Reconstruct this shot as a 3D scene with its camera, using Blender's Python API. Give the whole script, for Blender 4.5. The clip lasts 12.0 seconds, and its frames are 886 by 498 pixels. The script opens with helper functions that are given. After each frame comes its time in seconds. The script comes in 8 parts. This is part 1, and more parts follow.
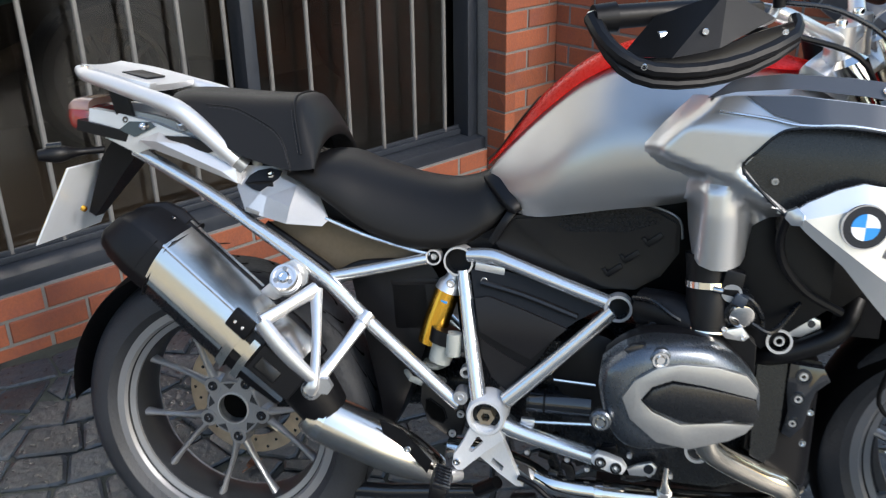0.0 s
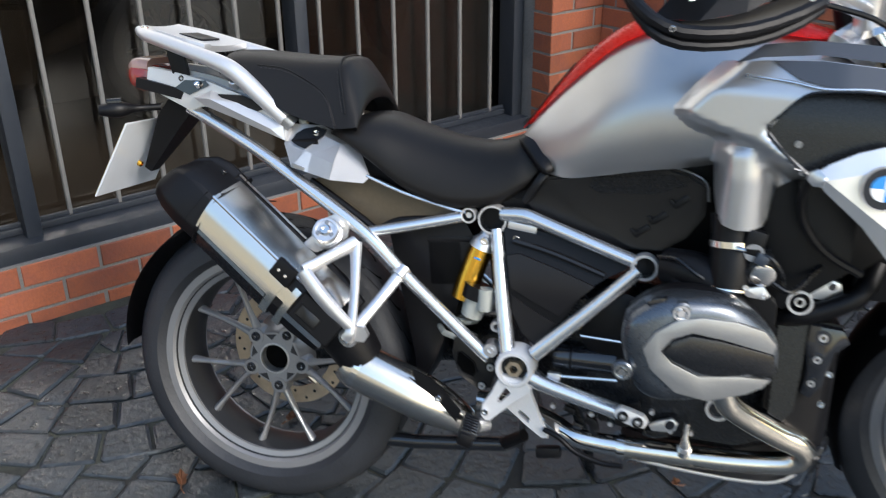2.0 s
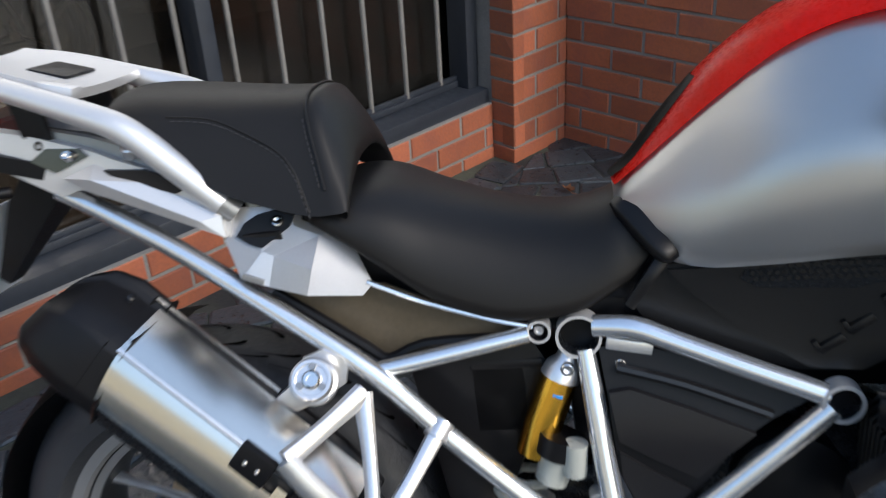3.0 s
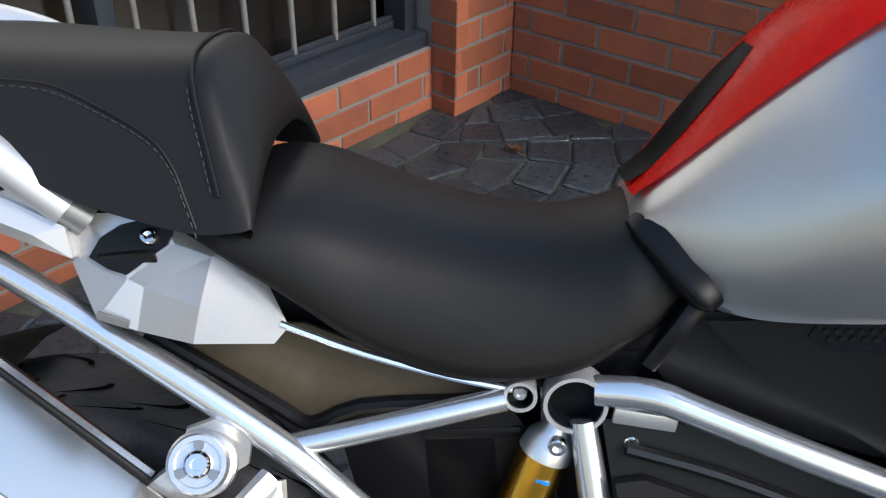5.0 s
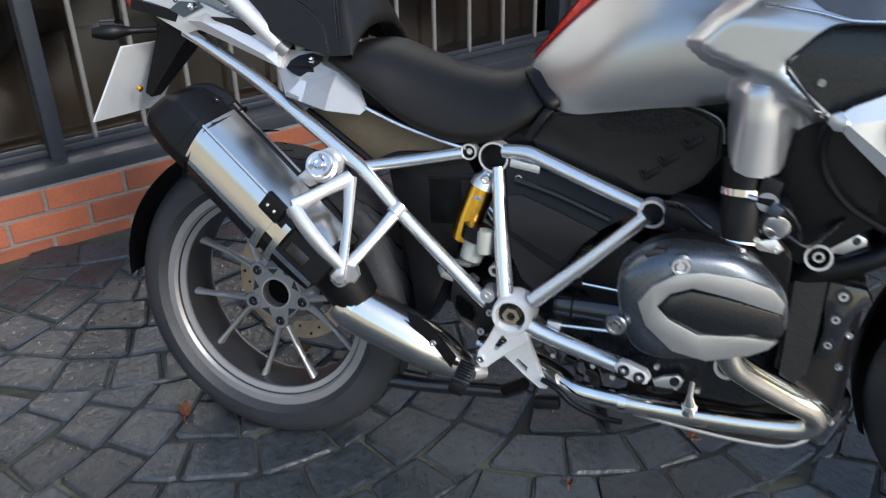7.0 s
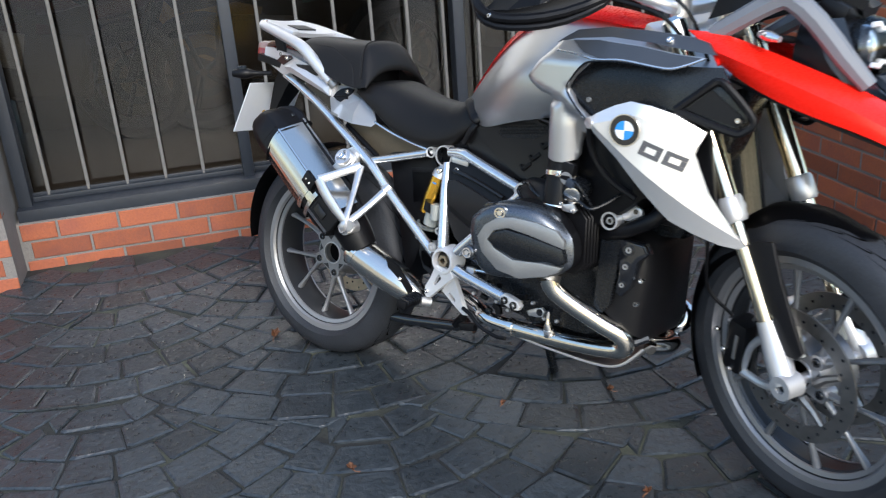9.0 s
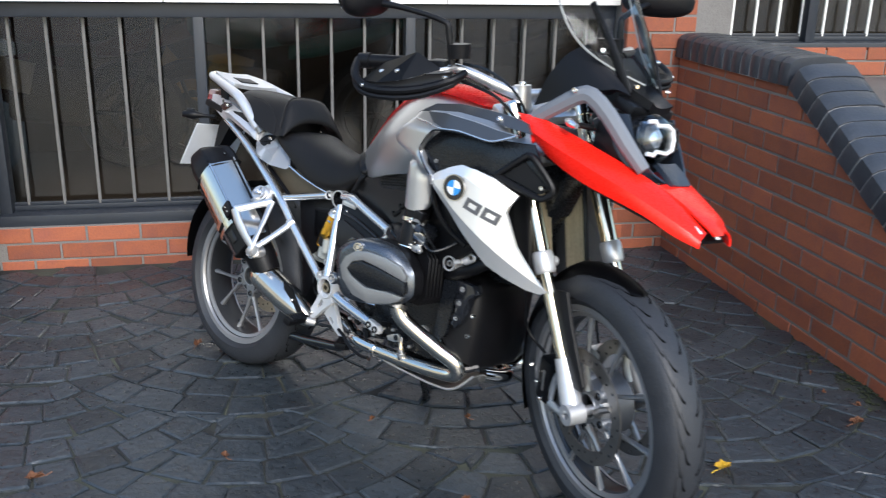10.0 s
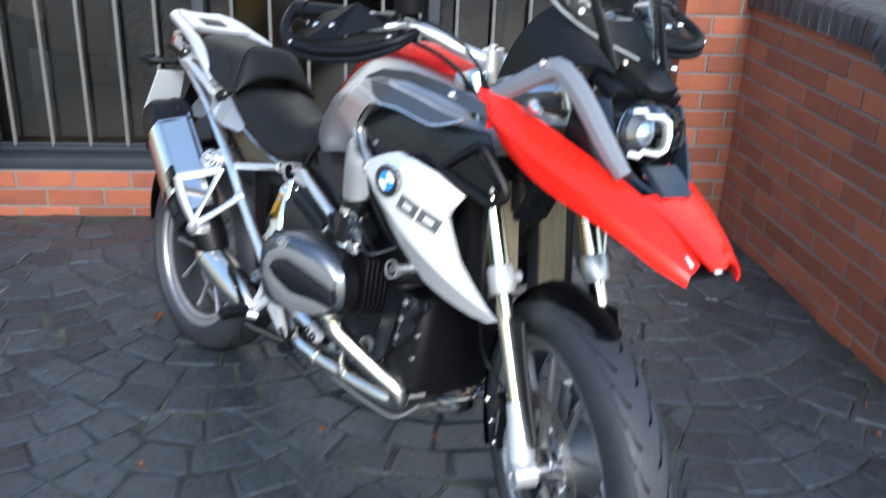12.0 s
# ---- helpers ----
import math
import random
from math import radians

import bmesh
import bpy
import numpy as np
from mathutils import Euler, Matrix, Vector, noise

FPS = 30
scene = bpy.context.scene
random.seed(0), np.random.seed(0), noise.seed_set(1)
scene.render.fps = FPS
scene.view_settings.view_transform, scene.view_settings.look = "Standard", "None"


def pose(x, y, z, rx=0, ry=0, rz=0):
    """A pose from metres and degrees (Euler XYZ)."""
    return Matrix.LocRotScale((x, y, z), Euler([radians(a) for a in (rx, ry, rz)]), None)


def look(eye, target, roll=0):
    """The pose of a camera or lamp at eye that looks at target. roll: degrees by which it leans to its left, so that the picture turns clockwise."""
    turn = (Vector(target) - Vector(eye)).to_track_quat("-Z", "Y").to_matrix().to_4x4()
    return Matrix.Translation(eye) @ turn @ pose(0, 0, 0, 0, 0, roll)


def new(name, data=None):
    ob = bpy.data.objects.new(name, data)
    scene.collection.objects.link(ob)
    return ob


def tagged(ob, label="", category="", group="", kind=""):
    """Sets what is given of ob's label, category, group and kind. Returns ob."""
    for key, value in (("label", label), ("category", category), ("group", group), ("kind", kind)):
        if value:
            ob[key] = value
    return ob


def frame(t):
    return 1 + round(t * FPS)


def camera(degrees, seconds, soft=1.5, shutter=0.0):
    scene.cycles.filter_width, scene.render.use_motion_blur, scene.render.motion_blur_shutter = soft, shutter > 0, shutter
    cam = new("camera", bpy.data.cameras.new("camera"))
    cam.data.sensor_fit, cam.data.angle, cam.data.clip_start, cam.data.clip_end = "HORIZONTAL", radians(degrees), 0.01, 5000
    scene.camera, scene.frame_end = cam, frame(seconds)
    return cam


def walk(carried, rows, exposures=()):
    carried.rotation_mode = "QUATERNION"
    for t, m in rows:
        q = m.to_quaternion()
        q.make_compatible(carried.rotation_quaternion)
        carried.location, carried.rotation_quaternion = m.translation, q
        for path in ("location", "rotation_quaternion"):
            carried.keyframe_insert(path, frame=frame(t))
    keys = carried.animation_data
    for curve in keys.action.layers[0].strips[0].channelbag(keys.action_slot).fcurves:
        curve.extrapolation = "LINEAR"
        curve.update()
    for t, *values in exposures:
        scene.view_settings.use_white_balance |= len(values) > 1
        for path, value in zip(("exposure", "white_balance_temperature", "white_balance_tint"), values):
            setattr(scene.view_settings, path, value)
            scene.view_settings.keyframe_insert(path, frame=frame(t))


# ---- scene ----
cam = camera(51.0, 12.0, soft=1.12, shutter=0.4)
PATH = [
    (0, (0.622, 0.169, 1.364), (1.804, 1.543, 0.519), -0.9),
    (0.5, (0.486, 0.021, 1.375), (1.701, 1.391, 0.568), 1.8),
    (1, (0.5, -0.038, 1.368), (1.719, 1.327, 0.563), 1.4),
    (1.5, (0.531, -0.063, 1.366), (1.728, 1.315, 0.549), -0.1),
    (2, (0.579, 0.088, 1.338), (1.681, 1.519, 0.479), -0.5),
    (2.5, (0.669, 0.422, 1.331), (1.874, 1.767, 0.471), -0.4),
    (3, (0.883, 0.728, 1.278), (2.088, 1.982, 0.29), -3.4),
    (3.1, (0.93, 0.78, 1.263), (2.156, 2.003, 0.262), -2.8),
    (3.5, (1.077, 0.957, 1.183), (2.304, 2.092, 0.084), -1.9),
    (3.7, (1.134, 1.031, 1.134), (2.389, 2.101, 0.003), -0.8),
    (5.3, (1.044, 0.902, 1.239), (2.296, 2.013, 0.144), 1.4),
    (5.5, (0.996, 0.828, 1.277), (2.174, 2.006, 0.17), -0.3),
    (6, (0.859, 0.635, 1.301), (1.986, 1.929, 0.273), -3.2),
    (6.5, (0.712, 0.429, 1.349), (1.776, 1.762, 0.304), -0.8),
    (7, (0.736, 0.089, 1.316), (1.671, 1.548, 0.317), -1.2),
    (7.2, (0.76, -0.037, 1.321), (1.629, 1.474, 0.341), -3.4),
    (8.8, (1.003, -0.839, 1.37), (1.445, 0.937, 0.564), -3.7),
    (9, (1.033, -0.955, 1.367), (1.463, 0.837, 0.591), -4.1),
    (9.5, (1.099, -1.221, 1.409), (1.503, 0.604, 0.699), -1.8),
    (10, (1.333, -1.434, 1.429), (1.727, 0.417, 0.784), 1.3),
    (10.5, (1.425, -1.555, 1.446), (1.784, 0.293, 0.773), 0.6),
    (11, (1.476, -1.517, 1.412), (1.759, 0.311, 0.651), 0.8),
    (11.5, (1.571, -1.284, 1.364), (1.747, 0.506, 0.49), 1.0),
    (12, (1.748, -0.989, 1.429), (1.932, 0.838, 0.637), 2.3),
]
walk(cam, [(t, look(eye, target, roll)) for t, eye, target, roll in PATH],
     [(0.0, 0.23, 6170, 10), (2.0, 0.21, 6150, 10), (3.5, 0.01, 6180, 11), (5.5, 0.22, 6130, 10), (6.0, 0.10, 6150, 10), (6.5, 0.12, 6110, 10), (9.0, 0.18, 5920, 10), (10.5, 0.15, 5850, 10), (11.0, 0.40, 5770, 9), (11.5, 0.50, 5670, 9), (12.0, 0.51, 5620, 9)])

# ---- world, sun, exposure ----
SUN = Vector((0.10, -0.80, 0.60)).normalized()
world = bpy.data.worlds.new("sky")
scene.world = world
world.use_nodes = True
wn = world.node_tree.nodes
sky = wn.new("ShaderNodeTexSky")
sky.sky_type, sky.sun_disc = "NISHITA", False
sky.sun_elevation, sky.sun_rotation = math.asin(SUN.z), math.atan2(SUN.x, SUN.y)
sky.air_density, sky.dust_density, sky.ozone_density = 1.6, 2.0, 2.0
world.node_tree.links.new(sky.outputs[0], wn["Background"].inputs["Color"])
wn["Background"].inputs["Strength"].default_value = 0.27
sun_data = bpy.data.lights.new("sun", "SUN")
sun_data.energy, sun_data.angle, sun_data.color = 2.3, radians(14), (1.0, 0.93, 0.85)
sun = new("sun", sun_data)
sun.matrix_world = look((0, 0, 0), tuple(-SUN))


# ---- materials ----
def mat(name, col, rough=0.5, metal=0.0, var=0.15, fine=60.0, broad=4.0, bump=0.0, coat=0.0, rnd=0.0, rvar=0.15, tint=None, spec=0.5):
    m = bpy.data.materials.new(name)
    m.use_nodes = True
    n, l = m.node_tree.nodes, m.node_tree.links
    b = n["Principled BSDF"]
    tc, info, off = n.new("ShaderNodeTexCoord"), n.new("ShaderNodeObjectInfo"), n.new("ShaderNodeVectorMath")
    off.operation = "MULTIPLY_ADD"
    l.new(info.outputs["Random"], off.inputs[0])
    off.inputs[1].default_value = (17.0, 31.0, 23.0)
    l.new(tc.outputs["Object"], off.inputs[2])
    a, c = n.new("ShaderNodeTexNoise"), n.new("ShaderNodeTexNoise")
    a.inputs["Scale"].default_value, a.inputs["Detail"].default_value = fine, 4
    c.inputs["Scale"].default_value, c.inputs["Detail"].default_value = broad, 3
    l.new(off.outputs[0], a.inputs["Vector"])
    l.new(off.outputs[0], c.inputs["Vector"])
    add = n.new("ShaderNodeMath")
    add.operation = "ADD"
    l.new(a.outputs["Fac"], add.inputs[0])
    l.new(c.outputs["Fac"], add.inputs[1])
    ran = n.new("ShaderNodeMapRange")
    ran.inputs["From Min"].default_value, ran.inputs["From Max"].default_value = 0.6, 1.4
    ran.inputs["To Min"].default_value, ran.inputs["To Max"].default_value = 1 - var, 1 + var
    l.new(add.outputs[0], ran.inputs["Value"])
    last = ran.outputs[0]
    if rnd:
        r2 = n.new("ShaderNodeMapRange")
        r2.inputs["To Min"].default_value, r2.inputs["To Max"].default_value = 1 - rnd, 1 + rnd
        l.new(info.outputs["Random"], r2.inputs["Value"])
        mu = n.new("ShaderNodeMath")
        mu.operation = "MULTIPLY"
        l.new(last, mu.inputs[0])
        l.new(r2.outputs[0], mu.inputs[1])
        last = mu.outputs[0]
    vm = n.new("ShaderNodeVectorMath")
    vm.operation = "SCALE"
    if tint:
        mx = n.new("ShaderNodeMix")
        mx.data_type = "RGBA"
        mx.inputs["A"].default_value, mx.inputs["B"].default_value = (*col, 1), (*tint, 1)
        rp = n.new("ShaderNodeMapRange")
        rp.inputs["From Min"].default_value, rp.inputs["From Max"].default_value = 0.42, 0.68
        l.new(c.outputs["Fac"], rp.inputs["Value"])
        l.new(rp.outputs[0], mx.inputs["Factor"])
        l.new(mx.outputs["Result"], vm.inputs[0])
    else:
        vm.inputs[0].default_value = col
    l.new(last, vm.inputs["Scale"])
    l.new(vm.outputs[0], b.inputs["Base Color"])
    rr = n.new("ShaderNodeMapRange")
    rr.inputs["From Min"].default_value, rr.inputs["From Max"].default_value = 0.3, 0.7
    rr.inputs["To Min"].default_value, rr.inputs["To Max"].default_value = max(0.0, rough * (1 - rvar)), min(1.0, rough * (1 + rvar))
    l.new(a.outputs["Fac"], rr.inputs["Value"])
    l.new(rr.outputs[0], b.inputs["Roughness"])
    b.inputs["Metallic"].default_value = metal
    b.inputs["Coat Weight"].default_value = coat
    b.inputs["Coat Roughness"].default_value = 0.05
    b.inputs["Specular IOR Level"].default_value = spec
    if bump:
        bp = n.new("ShaderNodeBump")
        bp.inputs["Strength"].default_value, bp.inputs["Distance"].default_value = bump, 0.004
        l.new(a.outputs["Fac"], bp.inputs["Height"])
        l.new(bp.outputs[0], b.inputs["Normal"])
    return m


def glass(name, col, rough, alpha):
    m = bpy.data.materials.new(name)
    m.use_nodes = True
    n, l = m.node_tree.nodes, m.node_tree.links
    out = n["Material Output"]
    n.remove(n["Principled BSDF"])
    tr, gl, fr, mx = n.new("ShaderNodeBsdfTransparent"), n.new("ShaderNodeBsdfGlossy"), n.new("ShaderNodeFresnel"), n.new("ShaderNodeMixShader")
    tr.inputs["Color"].default_value = (*col, 1)
    gl.inputs["Roughness"].default_value = rough
    fr.inputs["IOR"].default_value = alpha
    l.new(fr.outputs[0], mx.inputs[0])
    l.new(tr.outputs[0], mx.inputs[1])
    l.new(gl.outputs[0], mx.inputs[2])
    l.new(mx.outputs[0], out.inputs["Surface"])
    return m


BRICK = mat("brick_clay", (0.275, 0.082, 0.037), 0.75, var=0.26, fine=110, broad=9, bump=0.32, rnd=0.27, tint=(0.19, 0.058, 0.034))
PALEMORTAR = mat("pale_mortar", (0.24, 0.235, 0.23), 0.9, var=0.2, fine=140, broad=6, bump=0.5)
BLUE = mat("blue_brick", (0.030, 0.034, 0.042), 0.38, var=0.25, fine=90, broad=8, bump=0.3, rnd=0.25)
MORTAR = mat("mortar", (0.17, 0.16, 0.15), 0.9, var=0.25, fine=140, broad=6, bump=0.6)
COBBLE = mat("slate_cobble", (0.032, 0.039, 0.0455), 0.36, var=0.5, fine=55, broad=13, bump=1.0, rnd=0.32, rvar=0.35, tint=(0.0180, 0.0225, 0.0265))
JOINT = mat("joint_dirt", (0.016, 0.0165, 0.0155), 0.95, var=0.5, fine=70, broad=4, bump=0.8, tint=(0.050, 0.054, 0.036))
FRAME = mat("frame_paint", (0.018, 0.0225, 0.031), 0.45, var=0.2, fine=50, broad=3, bump=0.1)
BARS = mat("bar_paint", (0.14, 0.136, 0.13), 0.5, var=0.15, fine=40, broad=5)
WBARS = mat("white_bar_paint", (0.75, 0.75, 0.72), 0.5, var=0.1)
PANE = glass("window_glass", (0.62, 0.60, 0.57), 0.12, 1.66)
# Bright warm tone for the added wall that the silencer reflects.
CREAMWALL = mat("cream_render", (0.80, 0.68, 0.49), 0.9, var=0.12, fine=30, broad=1.5, bump=0.2)
# Dark brown puts the interior's dimness and the panes' brown haze into the colour.
DIMROOM = mat("dimmed_room_brown", (0.090, 0.072, 0.054), 0.8, var=0.10, fine=8, broad=1.2)
SIGN = mat("sign_white", (0.82, 0.82, 0.82), 0.4, var=0.04)
INK = mat("sign_ink", (0.12, 0.12, 0.13), 0.5)
# Tone of the unseen ground, chosen pale to bounce light onto the bike.
YARD = mat("yard_concrete", (0.36, 0.34, 0.31), 0.9, var=0.2, fine=20, broad=0.6, bump=0.2)
CONC = mat("concrete", (0.125, 0.108, 0.094), 0.8, var=0.25, fine=80, broad=3, bump=0.4)
PALE = mat("pale_stone", (0.62, 0.60, 0.55), 0.8, var=0.15, fine=70, broad=3, bump=0.3)
SILVER = mat("silver_paint", (0.72, 0.74, 0.77), 0.22, 0.88, var=0.03, fine=300, broad=6, rvar=0.0)
SILVERLIGHT = mat("light_silver_paint", (0.60, 0.60, 0.61), 0.36, 0.6, var=0.03, fine=300, broad=6, rvar=0.0)
BRACEGREY = mat("brace_grey", (0.17, 0.18, 0.20), 0.5, 0.15, var=0.06, fine=300, broad=5)
SATINBLUE = mat("slate_blue_plastic", (0.018, 0.026, 0.042), 0.35, var=0.1)
EDGE = mat("clear_edge", (0.35, 0.36, 0.35), 0.2, var=0.05)
CAST = mat("cast_aluminium", (0.70, 0.70, 0.71), 0.31, 0.85, var=0.06, fine=220, broad=8, bump=0.02, rvar=0.03)
PALECAST = mat("pale_cast_aluminium", (0.74, 0.74, 0.75), 0.42, 0.3, var=0.06, fine=220, broad=8, bump=0.03, rvar=0.05)
CHROME = mat("chrome", (0.82, 0.80, 0.77), 0.09, 1.0, var=0.04, fine=60, broad=5, rvar=0.1)
# The warm tint paints in a reflection of tan surroundings.
STEEL = mat("warmed_brushed_steel", (0.73, 0.69, 0.63), 0.20, 1.0, var=0.012, fine=40, broad=6, rvar=0.0)
GREY = mat("grey_metallic", (0.47, 0.465, 0.46), 0.33, 0.85, var=0.012, fine=60, broad=3, rvar=0.0)
# The tank cover's paint again, lightened for the bright sky the side panels reflect.
LITGREY = mat("lit_grey_metallic", (0.56, 0.565, 0.575), 0.30, 0.85, rvar=0.0, var=0.012, fine=60, broad=3)
SATINGREY = mat("dark_satin_grey", (0.085, 0.090, 0.100), 0.32, 0.6, rvar=0.05, var=0.03, fine=400, broad=3)
WHITE = mat("silver_white_metallic", (0.84, 0.83, 0.82), 0.27, 0.65, rvar=0.0, var=0.008, fine=100, broad=3, coat=0.3)
RED = mat("gloss_red", (0.86, 0.015, 0.006), 0.28, var=0.04, fine=200, broad=3, coat=0.12, spec=0.2)
BLACK = mat("black_plastic", (0.0045, 0.0045, 0.0055), 0.40, var=0.2, fine=260, broad=6, bump=0.012, spec=0.22)
DUSK = mat("charcoal_plastic", (0.0070, 0.0068, 0.0072), 0.33, var=0.12, fine=260, broad=6, bump=0.015, spec=0.45)
SATIN = mat("satin_black", (0.006, 0.007, 0.009), 0.27, var=0.1, fine=220, broad=5, rvar=0.05, spec=0.4)
GLOSS = mat("gloss_black", (0.010, 0.011, 0.014), 0.10, var=0.15, fine=60, broad=5, coat=0.6)
VINYL = mat("seat_vinyl", (0.0082, 0.0076, 0.0076), 0.46, var=0.15, fine=900, broad=5, bump=0.08, spec=0.22)
SLATE = mat("grey_moulded_plastic", (0.0115, 0.011, 0.012), 0.36, var=0.12, fine=260, broad=6, bump=0.015, spec=0.25)
THREAD = mat("seat_thread", (0.030, 0.030, 0.032), 0.7)
BROWN = mat("bronze_panel", (0.085, 0.068, 0.045), 0.38, 0.3, var=0.15, fine=200, broad=5)
RUBBER = mat("tyre_rubber", (0.025, 0.027, 0.032), 0.52, var=0.3, fine=150, broad=9, bump=0.25, spec=0.4)
SPOKE = mat("spoke_grey", (0.34, 0.345, 0.36), 0.38, 0.75, var=0.05, fine=250, broad=7, rvar=0.03)
HEADER = mat("tinted_chrome", (0.78, 0.73, 0.64), 0.12, 1.0, var=0.08, fine=30, broad=7, rvar=0.1)
RIM = mat("rim_grey", (0.038, 0.040, 0.045), 0.34, 0.5, var=0.1, fine=250, broad=7)
LIP = mat("rim_lip", (0.30, 0.30, 0.31), 0.38, 0.6, var=0.04, fine=250, broad=7, rvar=0.03)
# Rear disc steel with warm light put into its golden colour.
LITDISC = mat("lit_disc_steel", (0.58, 0.48, 0.36), 0.38, 1.0, var=0.2, fine=60, broad=9)
HEAD = mat("engine_grey", (0.105, 0.118, 0.138), 0.28, 0.85, var=0.05, fine=300, broad=6, rvar=0.06)
BAND = mat("engine_silver", (0.27, 0.275, 0.28), 0.34, 0.65, var=0.1, fine=300, broad=6)
GOLD = mat("gold_anodised", (0.72, 0.40, 0.05), 0.22, 1.0, var=0.1, fine=60, broad=6)
BRASS = mat("fork_chrome", (0.80, 0.73, 0.58), 0.14, 1.0, var=0.06, fine=40, broad=6)
SPRING = mat("white_spring", (0.33, 0.34, 0.31), 0.3, var=0.1)
FIN = mat("radiator_fin", (0.50, 0.43, 0.30), 0.42, 0.6, var=0.25, fine=150, broad=9)
CLEAR = glass("clear_screen", (0.86, 0.87, 0.86), 0.03, 1.18)
LENS = glass("lamp_lens", (0.9, 0.92, 0.94), 0.02, 1.5)
LAMP = mat("lamp_reflector", (0.85, 0.86, 0.88), 0.12, 0.9, var=0.05)
TAIL = mat("tail_lens", (0.20, 0.022, 0.016), 0.2, var=0.15, coat=0.8)
TAILTOP = mat("tail_lens_top", (0.32, 0.20, 0.17), 0.2, var=0.15, coat=0.8)
BLUEMAT = mat("badge_blue", (0.03, 0.25, 0.65), 0.25, var=0.05, coat=0.6)
WHITEMAT = mat("badge_white", (0.82, 0.83, 0.84), 0.25, var=0.04, coat=0.6)
DARKGREY = mat("letter_grey", (0.075, 0.075, 0.08), 0.4)
YELLOW = mat("plate_yellow", (0.70, 0.45, 0.06), 0.4, var=0.06)
PLATEMAT = mat("plate_back", (0.72, 0.76, 0.82), 0.3, 0.2, var=0.02, rvar=0.0)
LEAFY = mat("yellow_leaf", (0.72, 0.47, 0.03), 0.6, var=0.25)
LEAFB = mat("brown_leaf", (0.22, 0.095, 0.045), 0.7, var=0.35)
MOSS = mat("moss", (0.030, 0.036, 0.014), 0.95, var=0.5, bump=0.8)
# Things behind the glass: the interior's dimness is mixed into these colours.
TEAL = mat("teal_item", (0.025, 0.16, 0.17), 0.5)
AMBERDIM = mat("dimmed_yellow", (0.34, 0.20, 0.05), 0.4)
DIMRED = mat("dimmed_red", (0.085, 0.016, 0.014), 0.4)
DIMPAPER = mat("dimmed_paper", (0.075, 0.062, 0.046), 0.7)


# ---- mesh helpers ----
def part(name, bm, material, parent=None, label="", angle=32.0):
    me = bpy.data.meshes.new(name)
    bmesh.ops.recalc_face_normals(bm, faces=bm.faces)
    bm.to_mesh(me)
    bm.free()
    me.polygons.foreach_set("use_smooth", [True] * len(me.polygons))
    me.set_sharp_from_angle(angle=radians(angle))
    me.materials.append(material)
    ob = new(name, me)
    ob.parent = parent
    if label:
        ob["label"] = label
    return ob


def spline(pts, k=6):
    p = [Vector(q) for q in pts]
    p = [2 * p[0] - p[1]] + p + [2 * p[-1] - p[-2]]
    out = []
    for i in range(1, len(p) - 2):
        for j in range(k):
            t = j / k
            a, b, c, d = p[i - 1], p[i], p[i + 1], p[i + 2]
            out.append(0.5 * (2 * b + (c - a) * t + (2 * a - 5 * b + 4 * c - d) * t * t + (3 * b - a - 3 * c + d) * t ** 3))
    return out + [p[-2]]


def loft(bm, rings, caps=True, closed=True):
    vs = [[bm.verts.new(q) for q in r] for r in rings]
    n = len(rings[0])
    for a, b in zip(vs, vs[1:]):
        for i in range(n if closed else n - 1):
            bm.faces.new((a[i], a[(i + 1) % n], b[(i + 1) % n], b[i]))
    if caps and closed:
        bm.faces.new(vs[0])
        bm.faces.new(vs[-1])
    return bm


def tube(pts, r, n=12, k=0, bm=None, flat=1.0, hollow=0.0):
    """A round tube along pts; r is one radius or one for each point; k smooths the path."""
    bm = bm or bmesh.new()
    rad = list(r) if isinstance(r, (list, tuple)) else [r] * len(pts)
    if k:
        rad = [q.x for q in spline([(a, 0, 0) for a in rad], k)]
        pts = spline(pts, k)
    pts = [Vector(p) for p in pts]
    rings, side = [], None
    for i, p in enumerate(pts):
        t = (pts[min(i + 1, len(pts) - 1)] - pts[max(i - 1, 0)]).normalized()
        if side is None:
            side = t.cross(Vector((0, 1, 0)))
            side = (side if side.length > 0.1 else t.cross(Vector((0, 0, 1)))).normalized()
        side = (side - t * side.dot(t)).normalized()
        up = t.cross(side)
        rings.append([p + rad[i] * (side * math.cos(2 * math.pi * j / n) + up * flat * math.sin(2 * math.pi * j / n)) for j in range(n)])
    if hollow:
        inner = [[pts[i] + (q - pts[i]) * hollow for q in ring] for i, ring in enumerate(rings)]
        seq = rings + inner[::-1]
        loft(bm, seq + [rings[0]], caps=False)
        bmesh.ops.remove_doubles(bm, verts=bm.verts, dist=1e-6)
        return bm
    return loft(bm, rings)


def box(size, at=(0, 0, 0), rot=(0, 0, 0), bevel=0.004, bm=None, seg=2):
    bm = bm or bmesh.new()
    made = bmesh.ops.create_cube(bm, size=1.0, matrix=pose(*at, *rot) @ Matrix.Diagonal((*size, 1)))["verts"]
    if bevel:
        edges = list({e for v in made for e in v.link_edges})
        bmesh.ops.bevel(bm, geom=edges, offset=bevel, segments=seg, affect="EDGES", profile=0.6)
    return bm


